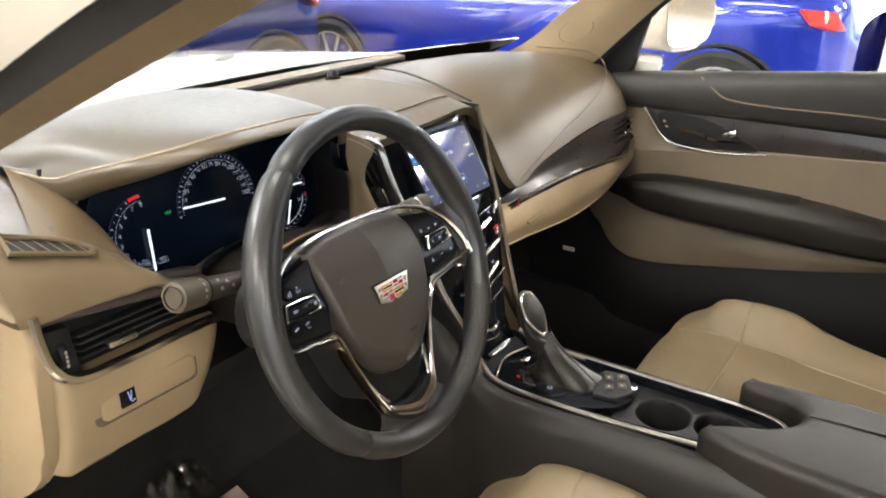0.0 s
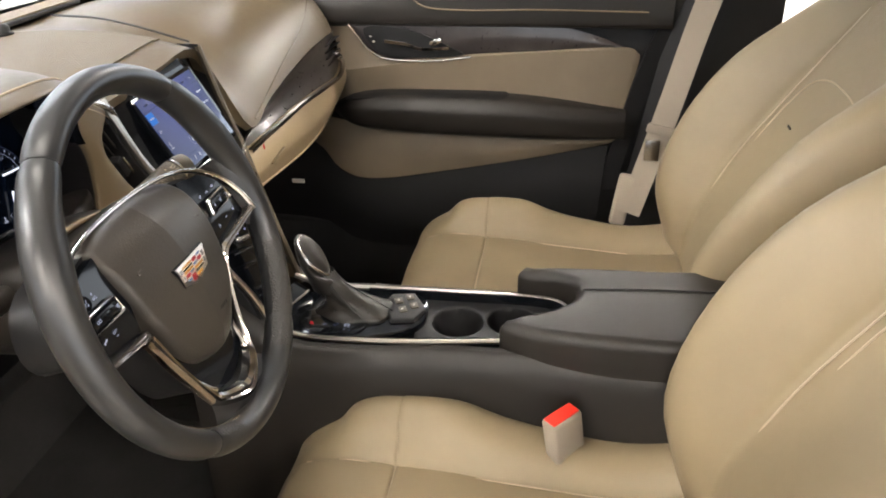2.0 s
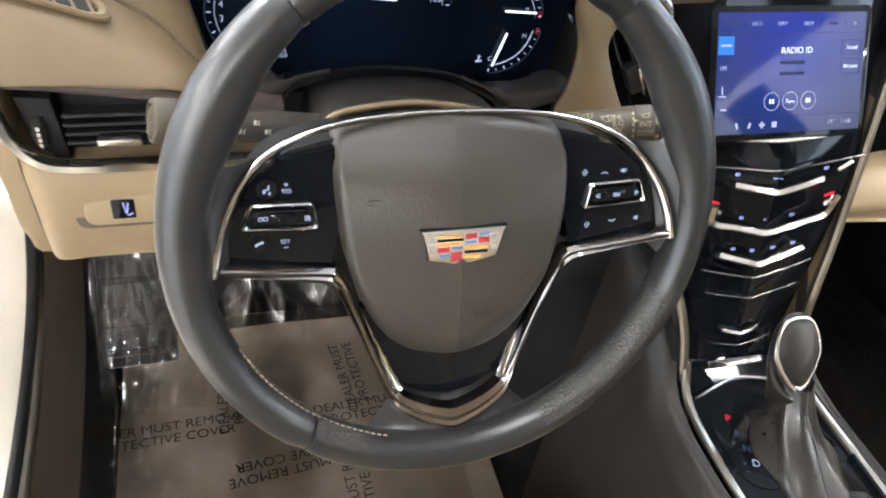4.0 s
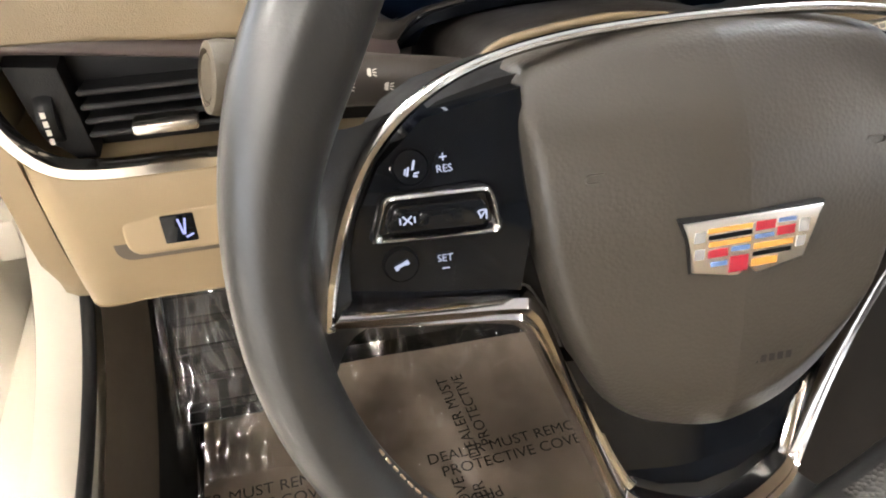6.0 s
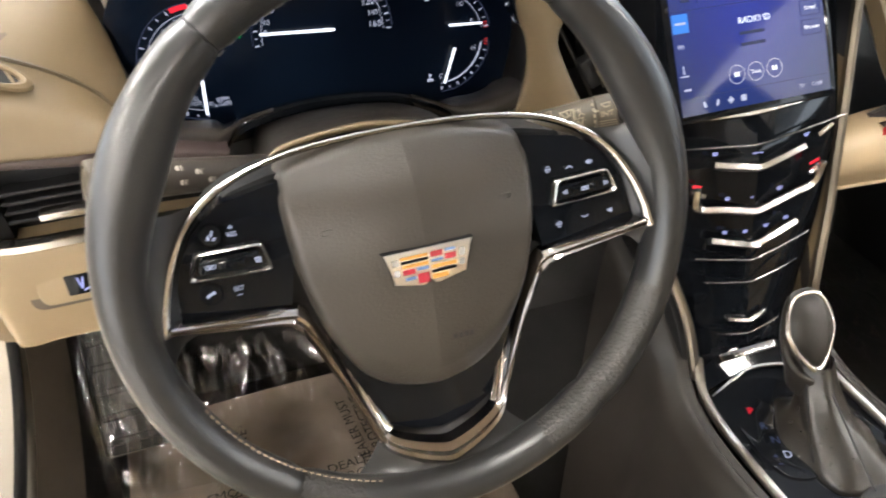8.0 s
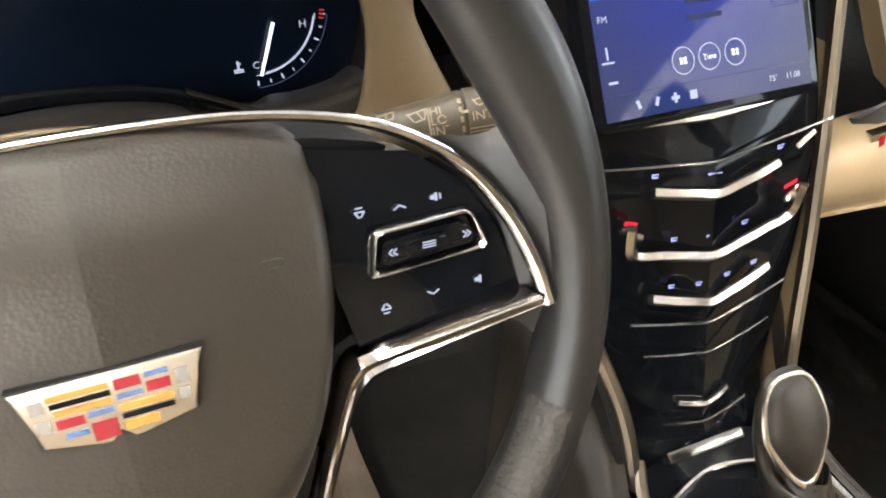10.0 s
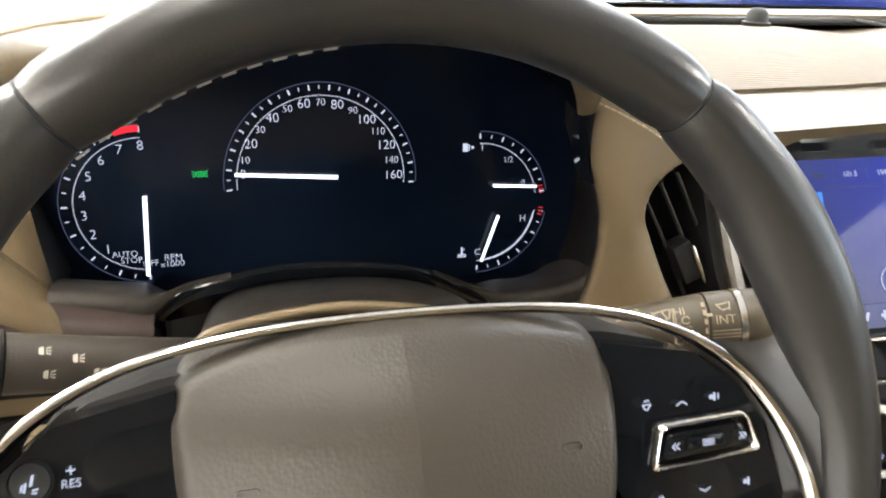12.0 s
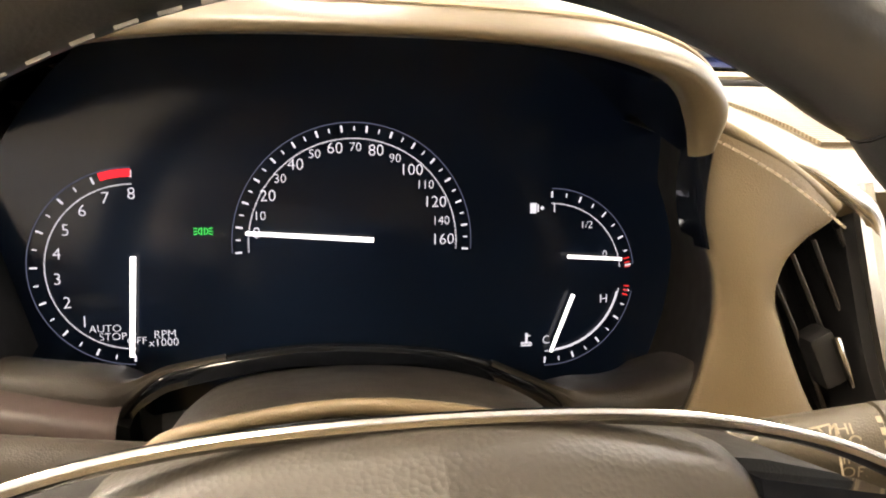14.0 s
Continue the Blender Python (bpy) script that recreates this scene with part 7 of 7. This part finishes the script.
# B-pillar
bp_ = root("pillar_middle", (0.74, -0.58, 0.2), "dark trim of the middle pillar", "car pillar", kind="structure")
part("trim", thicken(skin([[(0.745, -0.545, 0.82), (0.735, -0.50, 0.58), (0.735, -0.46, 0.34), (0.735, -0.44, 0.10)], [(0.715, -0.62, 0.82), (0.71, -0.585, 0.58), (0.71, -0.56, 0.34), (0.71, -0.55, 0.1)], [(0.735, -0.74, 0.82), (0.735, -0.74, 0.58), (0.735, -0.74, 0.34), (0.735, -0.74, 0.1)]], 4, 4), 0.01), DARK, bp_)
part("upper_trim", thicken(skin([[(0.745, -0.545, 0.82), (0.70, -0.59, 1.02), (0.62, -0.62, 1.2)], [(0.715, -0.62, 0.82), (0.675, -0.65, 1.02), (0.60, -0.68, 1.2)], [(0.735, -0.74, 0.82), (0.69, -0.74, 1.02), (0.61, -0.74, 1.2)]], 4, 4), 0.01), DARK, bp_)

# ---- seats ----
def seat(name, cx, label, dy=0.0, rise=0.0):
    s = root(name, (cx, -0.3, 0.12), label, "car seat", "front seats")
    hw = 0.247

    def row(y, zc, k, lift):
        half = [(0.250, -0.10), (0.259, -0.03), (0.252, lift * 0.60), (0.224, lift), (0.194, lift * 0.78), (0.174, lift * 0.26), (0.162, 0.0), (0.156, 0.002), (0.08, 0.003)]
        zc += rise
        return [(cx - x * k, y + dy, zc + d) for x, d in half] + [(cx, y + dy, zc - 0.003)] + [(cx + x * k, y + dy, zc + d) for x, d in half[::-1]]

    cush = [row(-0.018, 0.281, 0.86, -0.004), row(-0.026, 0.325, 0.92, -0.003), row(-0.045, 0.352, 0.96, -0.001), row(-0.068, 0.364, 0.98, 0.006), row(-0.090, 0.369, 0.99, 0.016), row(-0.112, 0.371, 1.0, 0.040), row(-0.140, 0.370, 1.0, 0.053), row(-0.172, 0.367, 1.0, 0.059), row(-0.178, 0.363, 1.0, 0.062), row(-0.186, 0.366, 1.0, 0.062), row(-0.25, 0.362, 1.01, 0.062), row(-0.31, 0.354, 1.01, 0.046), row(-0.38, 0.348, 1.01, 0.034), row(-0.47, 0.342, 1.0, 0.03), row(-0.58, 0.35, 1.0, 0.04)]
    part("cushion", skin(cush, 4, 4), SEAT, s, "cream leather cushion")
    on_line("cushion_seam", [(cx - 0.160, -0.178 + dy, 0.3650 + rise), (cx - 0.05, -0.178 + dy, 0.3655 + rise), (cx + 0.05, -0.178 + dy, 0.3655 + rise), (cx + 0.160, -0.178 + dy, 0.3650 + rise)], 0.0012, THREAD, s)
    for k in (-1, 1):
        on_line("cushion_seam", [(cx + k * 0.158, -0.06 + dy, 0.3630 + rise), (cx + k * 0.160, -0.12 + dy, 0.3725 + rise), (cx + k * 0.161, -0.178 + dy, 0.3650 + rise), (cx + k * 0.162, -0.30 + dy, 0.3570 + rise), (cx + k * 0.162, -0.46 + dy, 0.3440 + rise)], 0.0012, THREAD, s)
    part("base", block((0.40, 0.46, 0.16), pose(cx, -0.30 + dy, 0.19), 0.02), BLACK, s, "black seat base")
    def brow(h, k, lift, yb):
        y, z = -0.55 - 0.36 * h + dy, 0.36 + 0.62 * h
        n = Vector((0, 0.865, 0.50))
        out = []
        half = [(1.0, -0.11), (1.04, -0.03), (0.98, lift * 0.75), (0.86, lift), (0.72, lift * 0.72), (0.60, lift * 0.22), (0.55, 0.002), (0.3, 0.0)]
        for u, d in [(-u, d) for u, d in half] + [(0, 0.0)] + half[::-1]:
            out.append((cx + u * hw * k, y + n.y * (d + yb), z + n.z * (d + yb)))
        return out
    back = [brow(0.0, 0.94, 0.03, -0.01), brow(0.12, 1.0, 0.08, 0.02), brow(0.30, 1.07, 0.100, 0.03), brow(0.50, 1.07, 0.095, 0.025), brow(0.70, 1.0, 0.05, 0.015), brow(0.86, 0.92, 0.03, 0.005), brow(0.95, 0.82, 0.012, -0.01), brow(1.0, 0.66, 0.0, -0.045)]
    part("backrest", skin(back, 4, 4), SEAT, s, "cream leather backrest")
    rear = [[(p[0], p[1] - 0.11, p[2] - 0.03) for p in r] for r in back]
    part("back_shell", skin([[a, ((a[0] + cx) / 2, a[1] - 0.08, a[2] - 0.05), ((b[0] + cx) / 2, b[1] - 0.08, b[2] - 0.05), b] for a, b in [(r[0], r[-1]) for r in back]], 4, 4), SEAT, s)
    def swell(h):
        return float(np.interp(h, (0.0, 0.12, 0.30, 0.50, 0.70, 0.86), (-0.01, 0.02, 0.03, 0.025, 0.015, 0.005)))
    for k in (-0.575, 0.575):
        pts = []
        for h in (0.10, 0.30, 0.50, 0.70, 0.86):
            y, z = -0.55 - 0.36 * h + dy, 0.36 + 0.62 * h
            d = swell(h) + 0.004
            pts.append((cx + k * hw, y + 0.865 * d, z + 0.5 * d))
        on_line("back_seam", pts, 0.0013, THREAD, s)
    def on_back(u, h, d):
        return (cx + u * hw, -0.55 - 0.36 * h + dy + 0.865 * d, 0.36 + 0.62 * h + 0.5 * d)
    shield = [(-0.52, 0.16), (-0.52, 0.40), (-0.50, 0.50), (-0.43, 0.555), (-0.25, 0.580), (0.0, 0.585), (0.25, 0.580), (0.43, 0.555), (0.50, 0.50), (0.52, 0.40), (0.52, 0.16)]
    on_line("insert_seam", [on_back(u, h, swell(h) + 0.0012) for u, h in shield], 0.0014, THREAD, s)
    # head restraint
    hr = [[(cx + u * 0.13, -0.93 + y + dy, 1.02 + z) for u, y, z in ((-1, 0, 0), (-0.5, 0.03, 0), (0.5, 0.03, 0), (1, 0, 0), (0.5, -0.06, 0), (-0.5, -0.06, 0))], [(cx + u * 0.14, -0.95 + y + dy, 1.10) for u, y in ((-1, 0), (-0.5, 0.035), (0.5, 0.035), (1, 0), (0.5, -0.07), (-0.5, -0.07))], [(cx + u * 0.11, -0.965 + y + dy, 1.17) for u, y in ((-1, 0), (-0.5, 0.02), (0.5, 0.02), (1, 0), (0.5, -0.05), (-0.5, -0.05))]]
    cl_ = [spline(r, 4, True) for r in hr]
    cc_ = [spline(list(c), 4) for c in zip(*cl_)]
    b2 = grid([list(r) for r in zip(*cc_)], close_v=True)
    bmesh.ops.holes_fill(b2, edges=[e for e in b2.edges if e.is_boundary])
    part("head_restraint", b2, SEAT, s)
    part("logo_slot", block((0.015, 0.004, 0.004), pose(cx - 0.009, -0.676 + 0.004 + dy, 0.676, -28), 0.002), INK, s, "small dark embroidered mark")
    return s


seat("passenger_seat", 0.305, "cream leather passenger seat beside the console")
seat("driver_seat", -0.370, "cream leather driver's seat behind the wheel", 0.045, 0.014)

buckle = root("belt_buckle", (-0.155, -0.36, 0.36), "cream seat belt buckle with a red release button", "belt buckle")
BM_ = axes((-0.158, -0.345, 0.404), Vector((0.75, -0.66, 0)).normalized(), Vector((0.55, 0.62, 0.05)).normalized(), Vector((-0.10, 0.12, 0.98)).normalized())
part("stem", block((0.022, 0.012, 0.10), BM_ @ pose(0, 0, -0.05), 0.004), BLACK, buckle)
part("housing", block((0.054, 0.024, 0.092), BM_, 0.006, 3), BELT, buckle, "cream housing")
part("release_button", block((0.047, 0.018, 0.006), BM_ @ pose(0, 0, 0.0450), 0.002, 2), RED, buckle, "red release button")

belt = root("seat_belt", (0.66, -0.55, 0.40), "grey-beige seat belt hanging by the middle pillar", "seat belt")
part("webbing", sweep(spline([(0.625, -0.47, 0.36), (0.632, -0.50, 0.47), (0.645, -0.535, 0.60), (0.660, -0.585, 0.80), (0.665, -0.66, 1.04)], 6), [(0.024, -0.0008), (0.024, 0.0008), (-0.024, 0.0008), (-0.024, -0.0008)], up=(-1, 0.2, 0)), BELT, belt)
part("tongue", block((0.010, 0.060, 0.020), pose(0.630, -0.520, 0.548, 0, 0, 0) @ pose(0, 0, 0, 12), 0.004, 2), BELT, belt, "belt tongue cover")
part("tongue_plate", block((0.004, 0.030, 0.045), pose(0.626, -0.505, 0.505), 0.001), SATIN, belt)
part("retractor_loop", block((0.020, 0.035, 0.12), pose(0.640, -0.455, 0.385) @ pose(0, 0, 0, 8), 0.008, 3), BELT, belt)

rail = root("seat_rail", (0.57, 0.15, 0.08), "worn metal seat rail on the passenger floor", "seat rail", "passenger floor rails")
part("bar", block((0.014, 0.14, 0.040), pose(0.572, 0.155, 0.100, 0, 0, 20), 0.004), SATIN, rail)
rail2 = root("seat_rail", (0.68, 0.08, 0.08), "worn metal seat rail on the passenger floor", "seat rail", "passenger floor rails")
part("bar", block((0.012, 0.07, 0.040), pose(0.668, 0.085, 0.100, 0, 0, -17), 0.004), SATIN, rail2)

# ---- driver's footwell ----
foot = root("floor_mat", (-0.46, 0.25, 0.09), "black floor mat under a clear printed protective film", "floor mat")
part("mat", prism(spline([(-0.70, -0.10), (-0.19, -0.10), (-0.20, 0.30), (-0.25, 0.45), (-0.60, 0.48), (-0.70, 0.32)], 3, True), 0.082, 0.095, None, 0.004), CARPET, foot)
def film_sheet():
    rng = np.random.default_rng(3)
    nx, ny = 90, 120
    rws = []
    for i in range(nx + 1):
        row = []
        for j in range(ny + 1):
            x, y = -0.715 + 0.50 * i / nx, -0.12 + 0.70 * j / ny
            z = 0.110 + max(0.0, y - 0.50) * 1.1
            k = 1.0 + 2.0 * max(0.0, y - 0.30) / 0.2 + (1.5 if x < -0.66 else 0.0)
            z += k * (0.007 * noise.noise((x * 9, y * 7, 1.0)) + 0.009 * abs(noise.noise((x * 24, y * 15, 4.0))) + 0.0055 * abs(noise.noise((x * 58, y * 34, 7.0))))
            row.append((x, y, z))
        rws.append(row)
    return grid(rws)


film_ob = part("protective_film", film_sheet(), FILM, foot, "crumpled clear plastic film", smooth=170.0)
film_ob.visible_shadow = False
SHEET = grained("film_backing", (0.30, 0.25, 0.205), 0.30, 90, 0.9, 0.25, cells=False)
part("mat_face", skin([[(x, y, 0.0985 + 0.95 * max(0.0, y - 0.52) + 0.003 * noise.noise((x * 12, y * 12, 2.0))) for y in np.linspace(-0.12, 0.545, 12)] for x in np.linspace(-0.685, -0.17, 9)], 2, 2), SHEET, foot, "brownish sheet under the film")
for x, y, a in ((-0.625, 0.372, 2), (-0.530, 0.470, 90), (-0.640, 0.16, 90), (-0.365, 0.235, 93), (-0.43, 0.296, 186), (-0.50, 0.12, 4), (-0.300, 0.372, 3), (-0.352, 0.48, 96)):
    writing("lettering", "DEALER MUST REMOVE\nPROTECTIVE COVER", 0.0215, pose(x, y, 0.1045, 0, 0, a), INK, foot)
pfloor = root("floor_mat", (0.40, 0.25, 0.09), "black passenger floor mat under crumpled clear film", "floor mat")
part("mat", prism(spline([(0.16, -0.05), (0.66, -0.05), (0.67, 0.32), (0.60, 0.48), (0.20, 0.48), (0.15, 0.30)], 3, True), 0.082, 0.095, None, 0.004), CARPET, pfloor)
pfilm = film_sheet()
pfilm.transform(pose(0.875, 0.0, 0.004))
pfilm_ob = part("protective_film", pfilm, FILM, pfloor, "crumpled clear plastic film", smooth=170.0)
pfilm_ob.visible_shadow = False
pedal = root("brake_pedal", (-0.40, 0.42, 0.22), "black rubber brake pedal wrapped in film", "pedal")
part("pad", block((0.085, 0.016, 0.05), pose(-0.42, 0.575, 0.345, -35), 0.006, 2), BLACK, pedal)
part("arm", sweep([(-0.42, 0.583, 0.35), (-0.41, 0.60, 0.42), (-0.40, 0.61, 0.50)], ring_section(0.010)), BLACK, pedal)
rest = root("foot_rest", (-0.65, 0.46, 0.20), "black ribbed foot rest in the footwell", "foot rest")
fr_ = part("pad", block((0.10, 0.02, 0.20), pose(-0.645, 0.50, 0.26, -38), 0.008, 2), BLACK, rest)
for k in range(5):
    part("rib", block((0.085, 0.006, 0.010), pose(-0.645, 0.4915 - 0.0, 0.255, -38) @ pose(0, -0.006, -0.07 + 0.034 * k), 0.002, 1), DARK, fr_)

rows = []
for i in range(41):
    row = []
    for j in range(51):
        u, v = -0.085 + 0.17 * i / 40, -0.16 + 0.30 * j / 50
        d = -0.030 - 0.016 * abs(noise.noise((u * 30, v * 12, 5.0))) - 0.007 * abs(noise.noise((u * 90, v * 40, 9.0))) - 0.25 * max(0.0, abs(u) - 0.05)
        row.append(tuple(pose(-0.645, 0.50, 0.26, -38) @ Vector((u, d, v))))
    rows.append(row)
wrap = part("film_wrap", grid(rows), FILM, rest, "crumpled clear film over the foot rest", smooth=170.0)
wrap.visible_shadow = False

# door opening on the driver's side: sill, hinge post, seal
sill = root("door_opening", (-0.76, 0.0, 0.1), "white painted door opening with a dark seal", "door frame", kind="structure")
path = spline([(-0.790, 0.60, 0.86), (-0.785, 0.56, 0.60), (-0.780, 0.50, 0.42), (-0.775, 0.34, 0.335), (-0.775, 0.05, 0.315), (-0.775, -0.60, 0.315)], 8)
part("painted_frame", sweep(path, [(-0.040, -0.06), (-0.040, 0.0), (-0.030, 0.012), (0.015, 0.012), (0.020, 0.0), (0.020, -0.06)], up=(0, -0.5, 1)), WHITE_PAINT, sill, "white painted frame")
seal_path = spline([(-0.742, 0.585, 0.83), (-0.742, 0.545, 0.60), (-0.742, 0.485, 0.43), (-0.742, 0.335, 0.345), (-0.742, 0.05, 0.325), (-0.742, -0.60, 0.325)], 8)
part("seal", sweep(seal_path, ring_section(0.007, 0.007, 10)), DARK, sill, "dark rubber seal")
kick = [[(-0.728, 0.60, 0.78), (-0.728, 0.53, 0.60), (-0.728, 0.47, 0.43), (-0.728, 0.32, 0.335), (-0.728, 0.0, 0.31), (-0.728, -0.5, 0.31)], [(-0.700, 0.63, 0.70), (-0.700, 0.57, 0.50), (-0.700, 0.50, 0.34), (-0.700, 0.33, 0.25), (-0.700, 0.0, 0.22), (-0.70, -0.5, 0.22)], [(-0.690, 0.66, 0.50), (-0.690, 0.62, 0.30), (-0.690, 0.52, 0.15), (-0.69, 0.33, 0.10), (-0.69, 0.0, 0.08), (-0.69, -0.5, 0.08)]]
part("kick_panel", skin([kick[0], near(kick[0], kick[1], 0.5), kick[1]], 4, 6), KICK, sill, "taupe kick panel")
part("side_carpet", skin([kick[1], near(kick[1], kick[2], 0.4), kick[2]], 4, 6), CARPET, sill, "black carpet on the footwell side")
part("sill_body", block((0.10, 1.8, 0.30), pose(-0.80, -0.25, 0.155), 0.02), WHITE_PAINT, sill)
ddoor = root("driver_door", (-1.0, 0.75, 0.2), "open white driver's door seen past the hinge post", "car door")
part("skin", block((0.05, 0.95, 0.75), pose(-1.18, 0.35, 0.50, 0, 0, 28), 0.015, 2), WHITE_PAINT, ddoor)
part("check_strap", block((0.12, 0.012, 0.018), pose(-0.86, 0.50, 0.62, 0, 0, -25), 0.003), DARK, ddoor)
for z in (0.40, 0.66):
    part("hinge", block((0.075, 0.05, 0.055), pose(-0.855, 0.575, z), 0.008, 2), WHITE_PAINT, ddoor, "white door hinge")
    part("hinge_pin", lathe([(0.0, -0.045), (0.011, -0.045), (0.011, 0.045), (0.0, 0.045)], pose(-0.885, 0.545, z), 16), WHITE_PAINT, ddoor)
part("shut_face", block((0.05, 0.20, 0.62), pose(-0.985, 0.55, 0.52, 0, 0, 30), 0.02, 3), WHITE_PAINT, ddoor, "white front edge of the open door")
# black plate added behind the hinges for the dark of the gap
part("hinge_gap_shade", block((0.10, 0.02, 0.75), pose(-0.88, 0.63, 0.50), 0.006), BLACK, sill, "black plate for the shade in the hinge gap")

# ---- other cars in the showroom ----
def wheel_at(parent, x, y, z, r, side):
    w = part("wheel", lathe([(r * 0.76, -0.10), (r * 0.93, -0.11), (r, -0.085), (r, 0.085), (r * 0.93, 0.11), (r * 0.76, 0.10)], pose(x, y, z, 0, 90, 0), 40), TYRE, parent, "black tyre")
    part("rim", lathe([(r * 0.72, side * 0.098), (r * 0.76, side * 0.106), (r * 0.77, side * 0.09), (r * 0.70, side * 0.03)], pose(x, y, z, 0, 90, 0), 40), ALU, w, "silver rim")
    part("barrel", lathe([(0.0, side * 0.0), (r * 0.76, side * 0.0)], pose(x, y, z, 0, 90, 0), 32), BLACK, w)
    for k in range(10):
        part("spoke", block((0.02, r * 0.70, 0.022), pose(x + side * 0.085, y, z) @ pose(0, 0, 0, 36 * k) @ pose(0, r * 0.38, 0), 0.004, 1), ALU, w)
    part("hub", lathe([(0.0, side * 0.10), (r * 0.16, side * 0.095), (r * 0.17, side * 0.05)], pose(x, y, z, 0, 90, 0), 20), ALU, w)
    return w


def parked_car(name, at, turn, label, paint):
    """A parked saloon, nose towards its own +y, lofted in cross sections."""
    c = root(name, (0, 0, 0), label, "car", "parked cars")
    secs = []
    tail = lambda y: y if y > -1.38 else -1.38 + (y + 1.38) * 0.74  # noqa: E731
    for y, w, zb, zs, zr, wr in ((-2.20, 0.62, 0.42, 0.72, 0.80, 0.50), (-2.08, 0.80, 0.28, 0.88, 0.96, 0.60), (-1.7, 0.88, 0.22, 0.94, 1.02, 0.62), (-1.25, 0.91, 0.20, 0.93, 1.20, 0.58), (-0.6, 0.91, 0.20, 0.90, 1.40, 0.56), (0.0, 0.91, 0.20, 0.88, 1.42, 0.56), (0.6, 0.91, 0.20, 0.87, 1.22, 0.60), (1.0, 0.91, 0.20, 0.86, 0.96, 0.66), (1.6, 0.89, 0.22, 0.80, 0.86, 0.66), (2.1, 0.80, 0.28, 0.68, 0.74, 0.60), (2.28, 0.60, 0.34, 0.55, 0.60, 0.48)):
        y = tail(y)
        secs.append([(-w * 0.9, y, zb), (-w, y, zb + 0.15), (-w, y, (zb + zs) / 2 + 0.05), (-w * 0.965, y, zs), (-wr, y, zr * 0.97 + zs * 0.03), (0, y, zr + 0.02), (wr, y, zr * 0.97 + zs * 0.03), (w * 0.965, y, zs), (w, y, (zb + zs) / 2 + 0.05), (w, y, zb + 0.15), (w * 0.9, y, zb)])
    part("body", skin(secs, 4, 4), paint, c)
    for s in (-1, 1):
        part("side_glass", skin([[(s * 0.895, 0.85, 0.90), (s * 0.89, 0.0, 0.93), (s * 0.90, -0.8, 0.96), (s * 0.89, -1.25, 0.98)], [(s * 0.80, 0.70, 1.05), (s * 0.74, 0.0, 1.20), (s * 0.75, -0.7, 1.20), (s * 0.82, -1.15, 1.06)], [(s * 0.68, 0.50, 1.20), (s * 0.60, 0.0, 1.385), (s * 0.60, -0.6, 1.37), (s * 0.68, -1.0, 1.20)]], 3, 4), DARK_GLASS, c, "dark side glass")
        for y in (1.38, -1.38):
            part("arch", lathe([(0.345, -0.02), (0.375, 0.012), (0.36, 0.02), (0.335, 0.0), (0.33, -0.06)], pose(s * 0.895, y, 0.335, 0, 90 * s, 0), 40), BLACK, c)
            wheel_at(c, s * 0.83, y, 0.335, 0.335, s)
        part("tail_lamp", thicken(skin([[(s * 0.88, -1.735, 0.90), (s * 0.78, -1.885, 0.885), (s * 0.55, -1.94, 0.875)], [(s * 0.905, -1.80, 0.84), (s * 0.815, -1.915, 0.80), (s * 0.56, -1.97, 0.80)]], 3, 4), 0.02), TAIL_RED, c, "red tail lamp")
        part("sill_line", block((0.02, 2.2, 0.03), pose(s * 0.91, 0.0, 0.24), 0.006), BLACK, c)
    part("windscreen", skin([[(-0.62, 1.0, 0.965), (0, 1.06, 0.995), (0.62, 1.0, 0.965)], [(-0.56, 0.62, 1.235), (0, 0.66, 1.255), (0.56, 0.62, 1.235)]], 4, 4), DARK_GLASS, c)
    part("grille", block((1.0, 0.05, 0.30), pose(0, 2.20, 0.48), 0.02), BLACK, c)
    for k in range(7):
        part("grille_bar", block((0.96, 0.02, 0.012), pose(0, 2.235, 0.36 + 0.04 * k), 0.003, 1), SATIN, c)
    c.matrix_basis = pose(*at, 0, 0, turn)
    return c


NIGHT_PAINT = principled("night_blue_paint", (0.014, 0.024, 0.095), 0.2, 0.3, 1.0)
parked_car("parked_blue_car", (4.26, 2.10, GROUND), 0, "glossy blue parked saloon with silver wheels beside the window", BLUE_PAINT)
parked_car("parked_dark_car", (1.05, 4.02, GROUND), 90, "dark blue parked saloon ahead of the windscreen", NIGHT_PAINT)
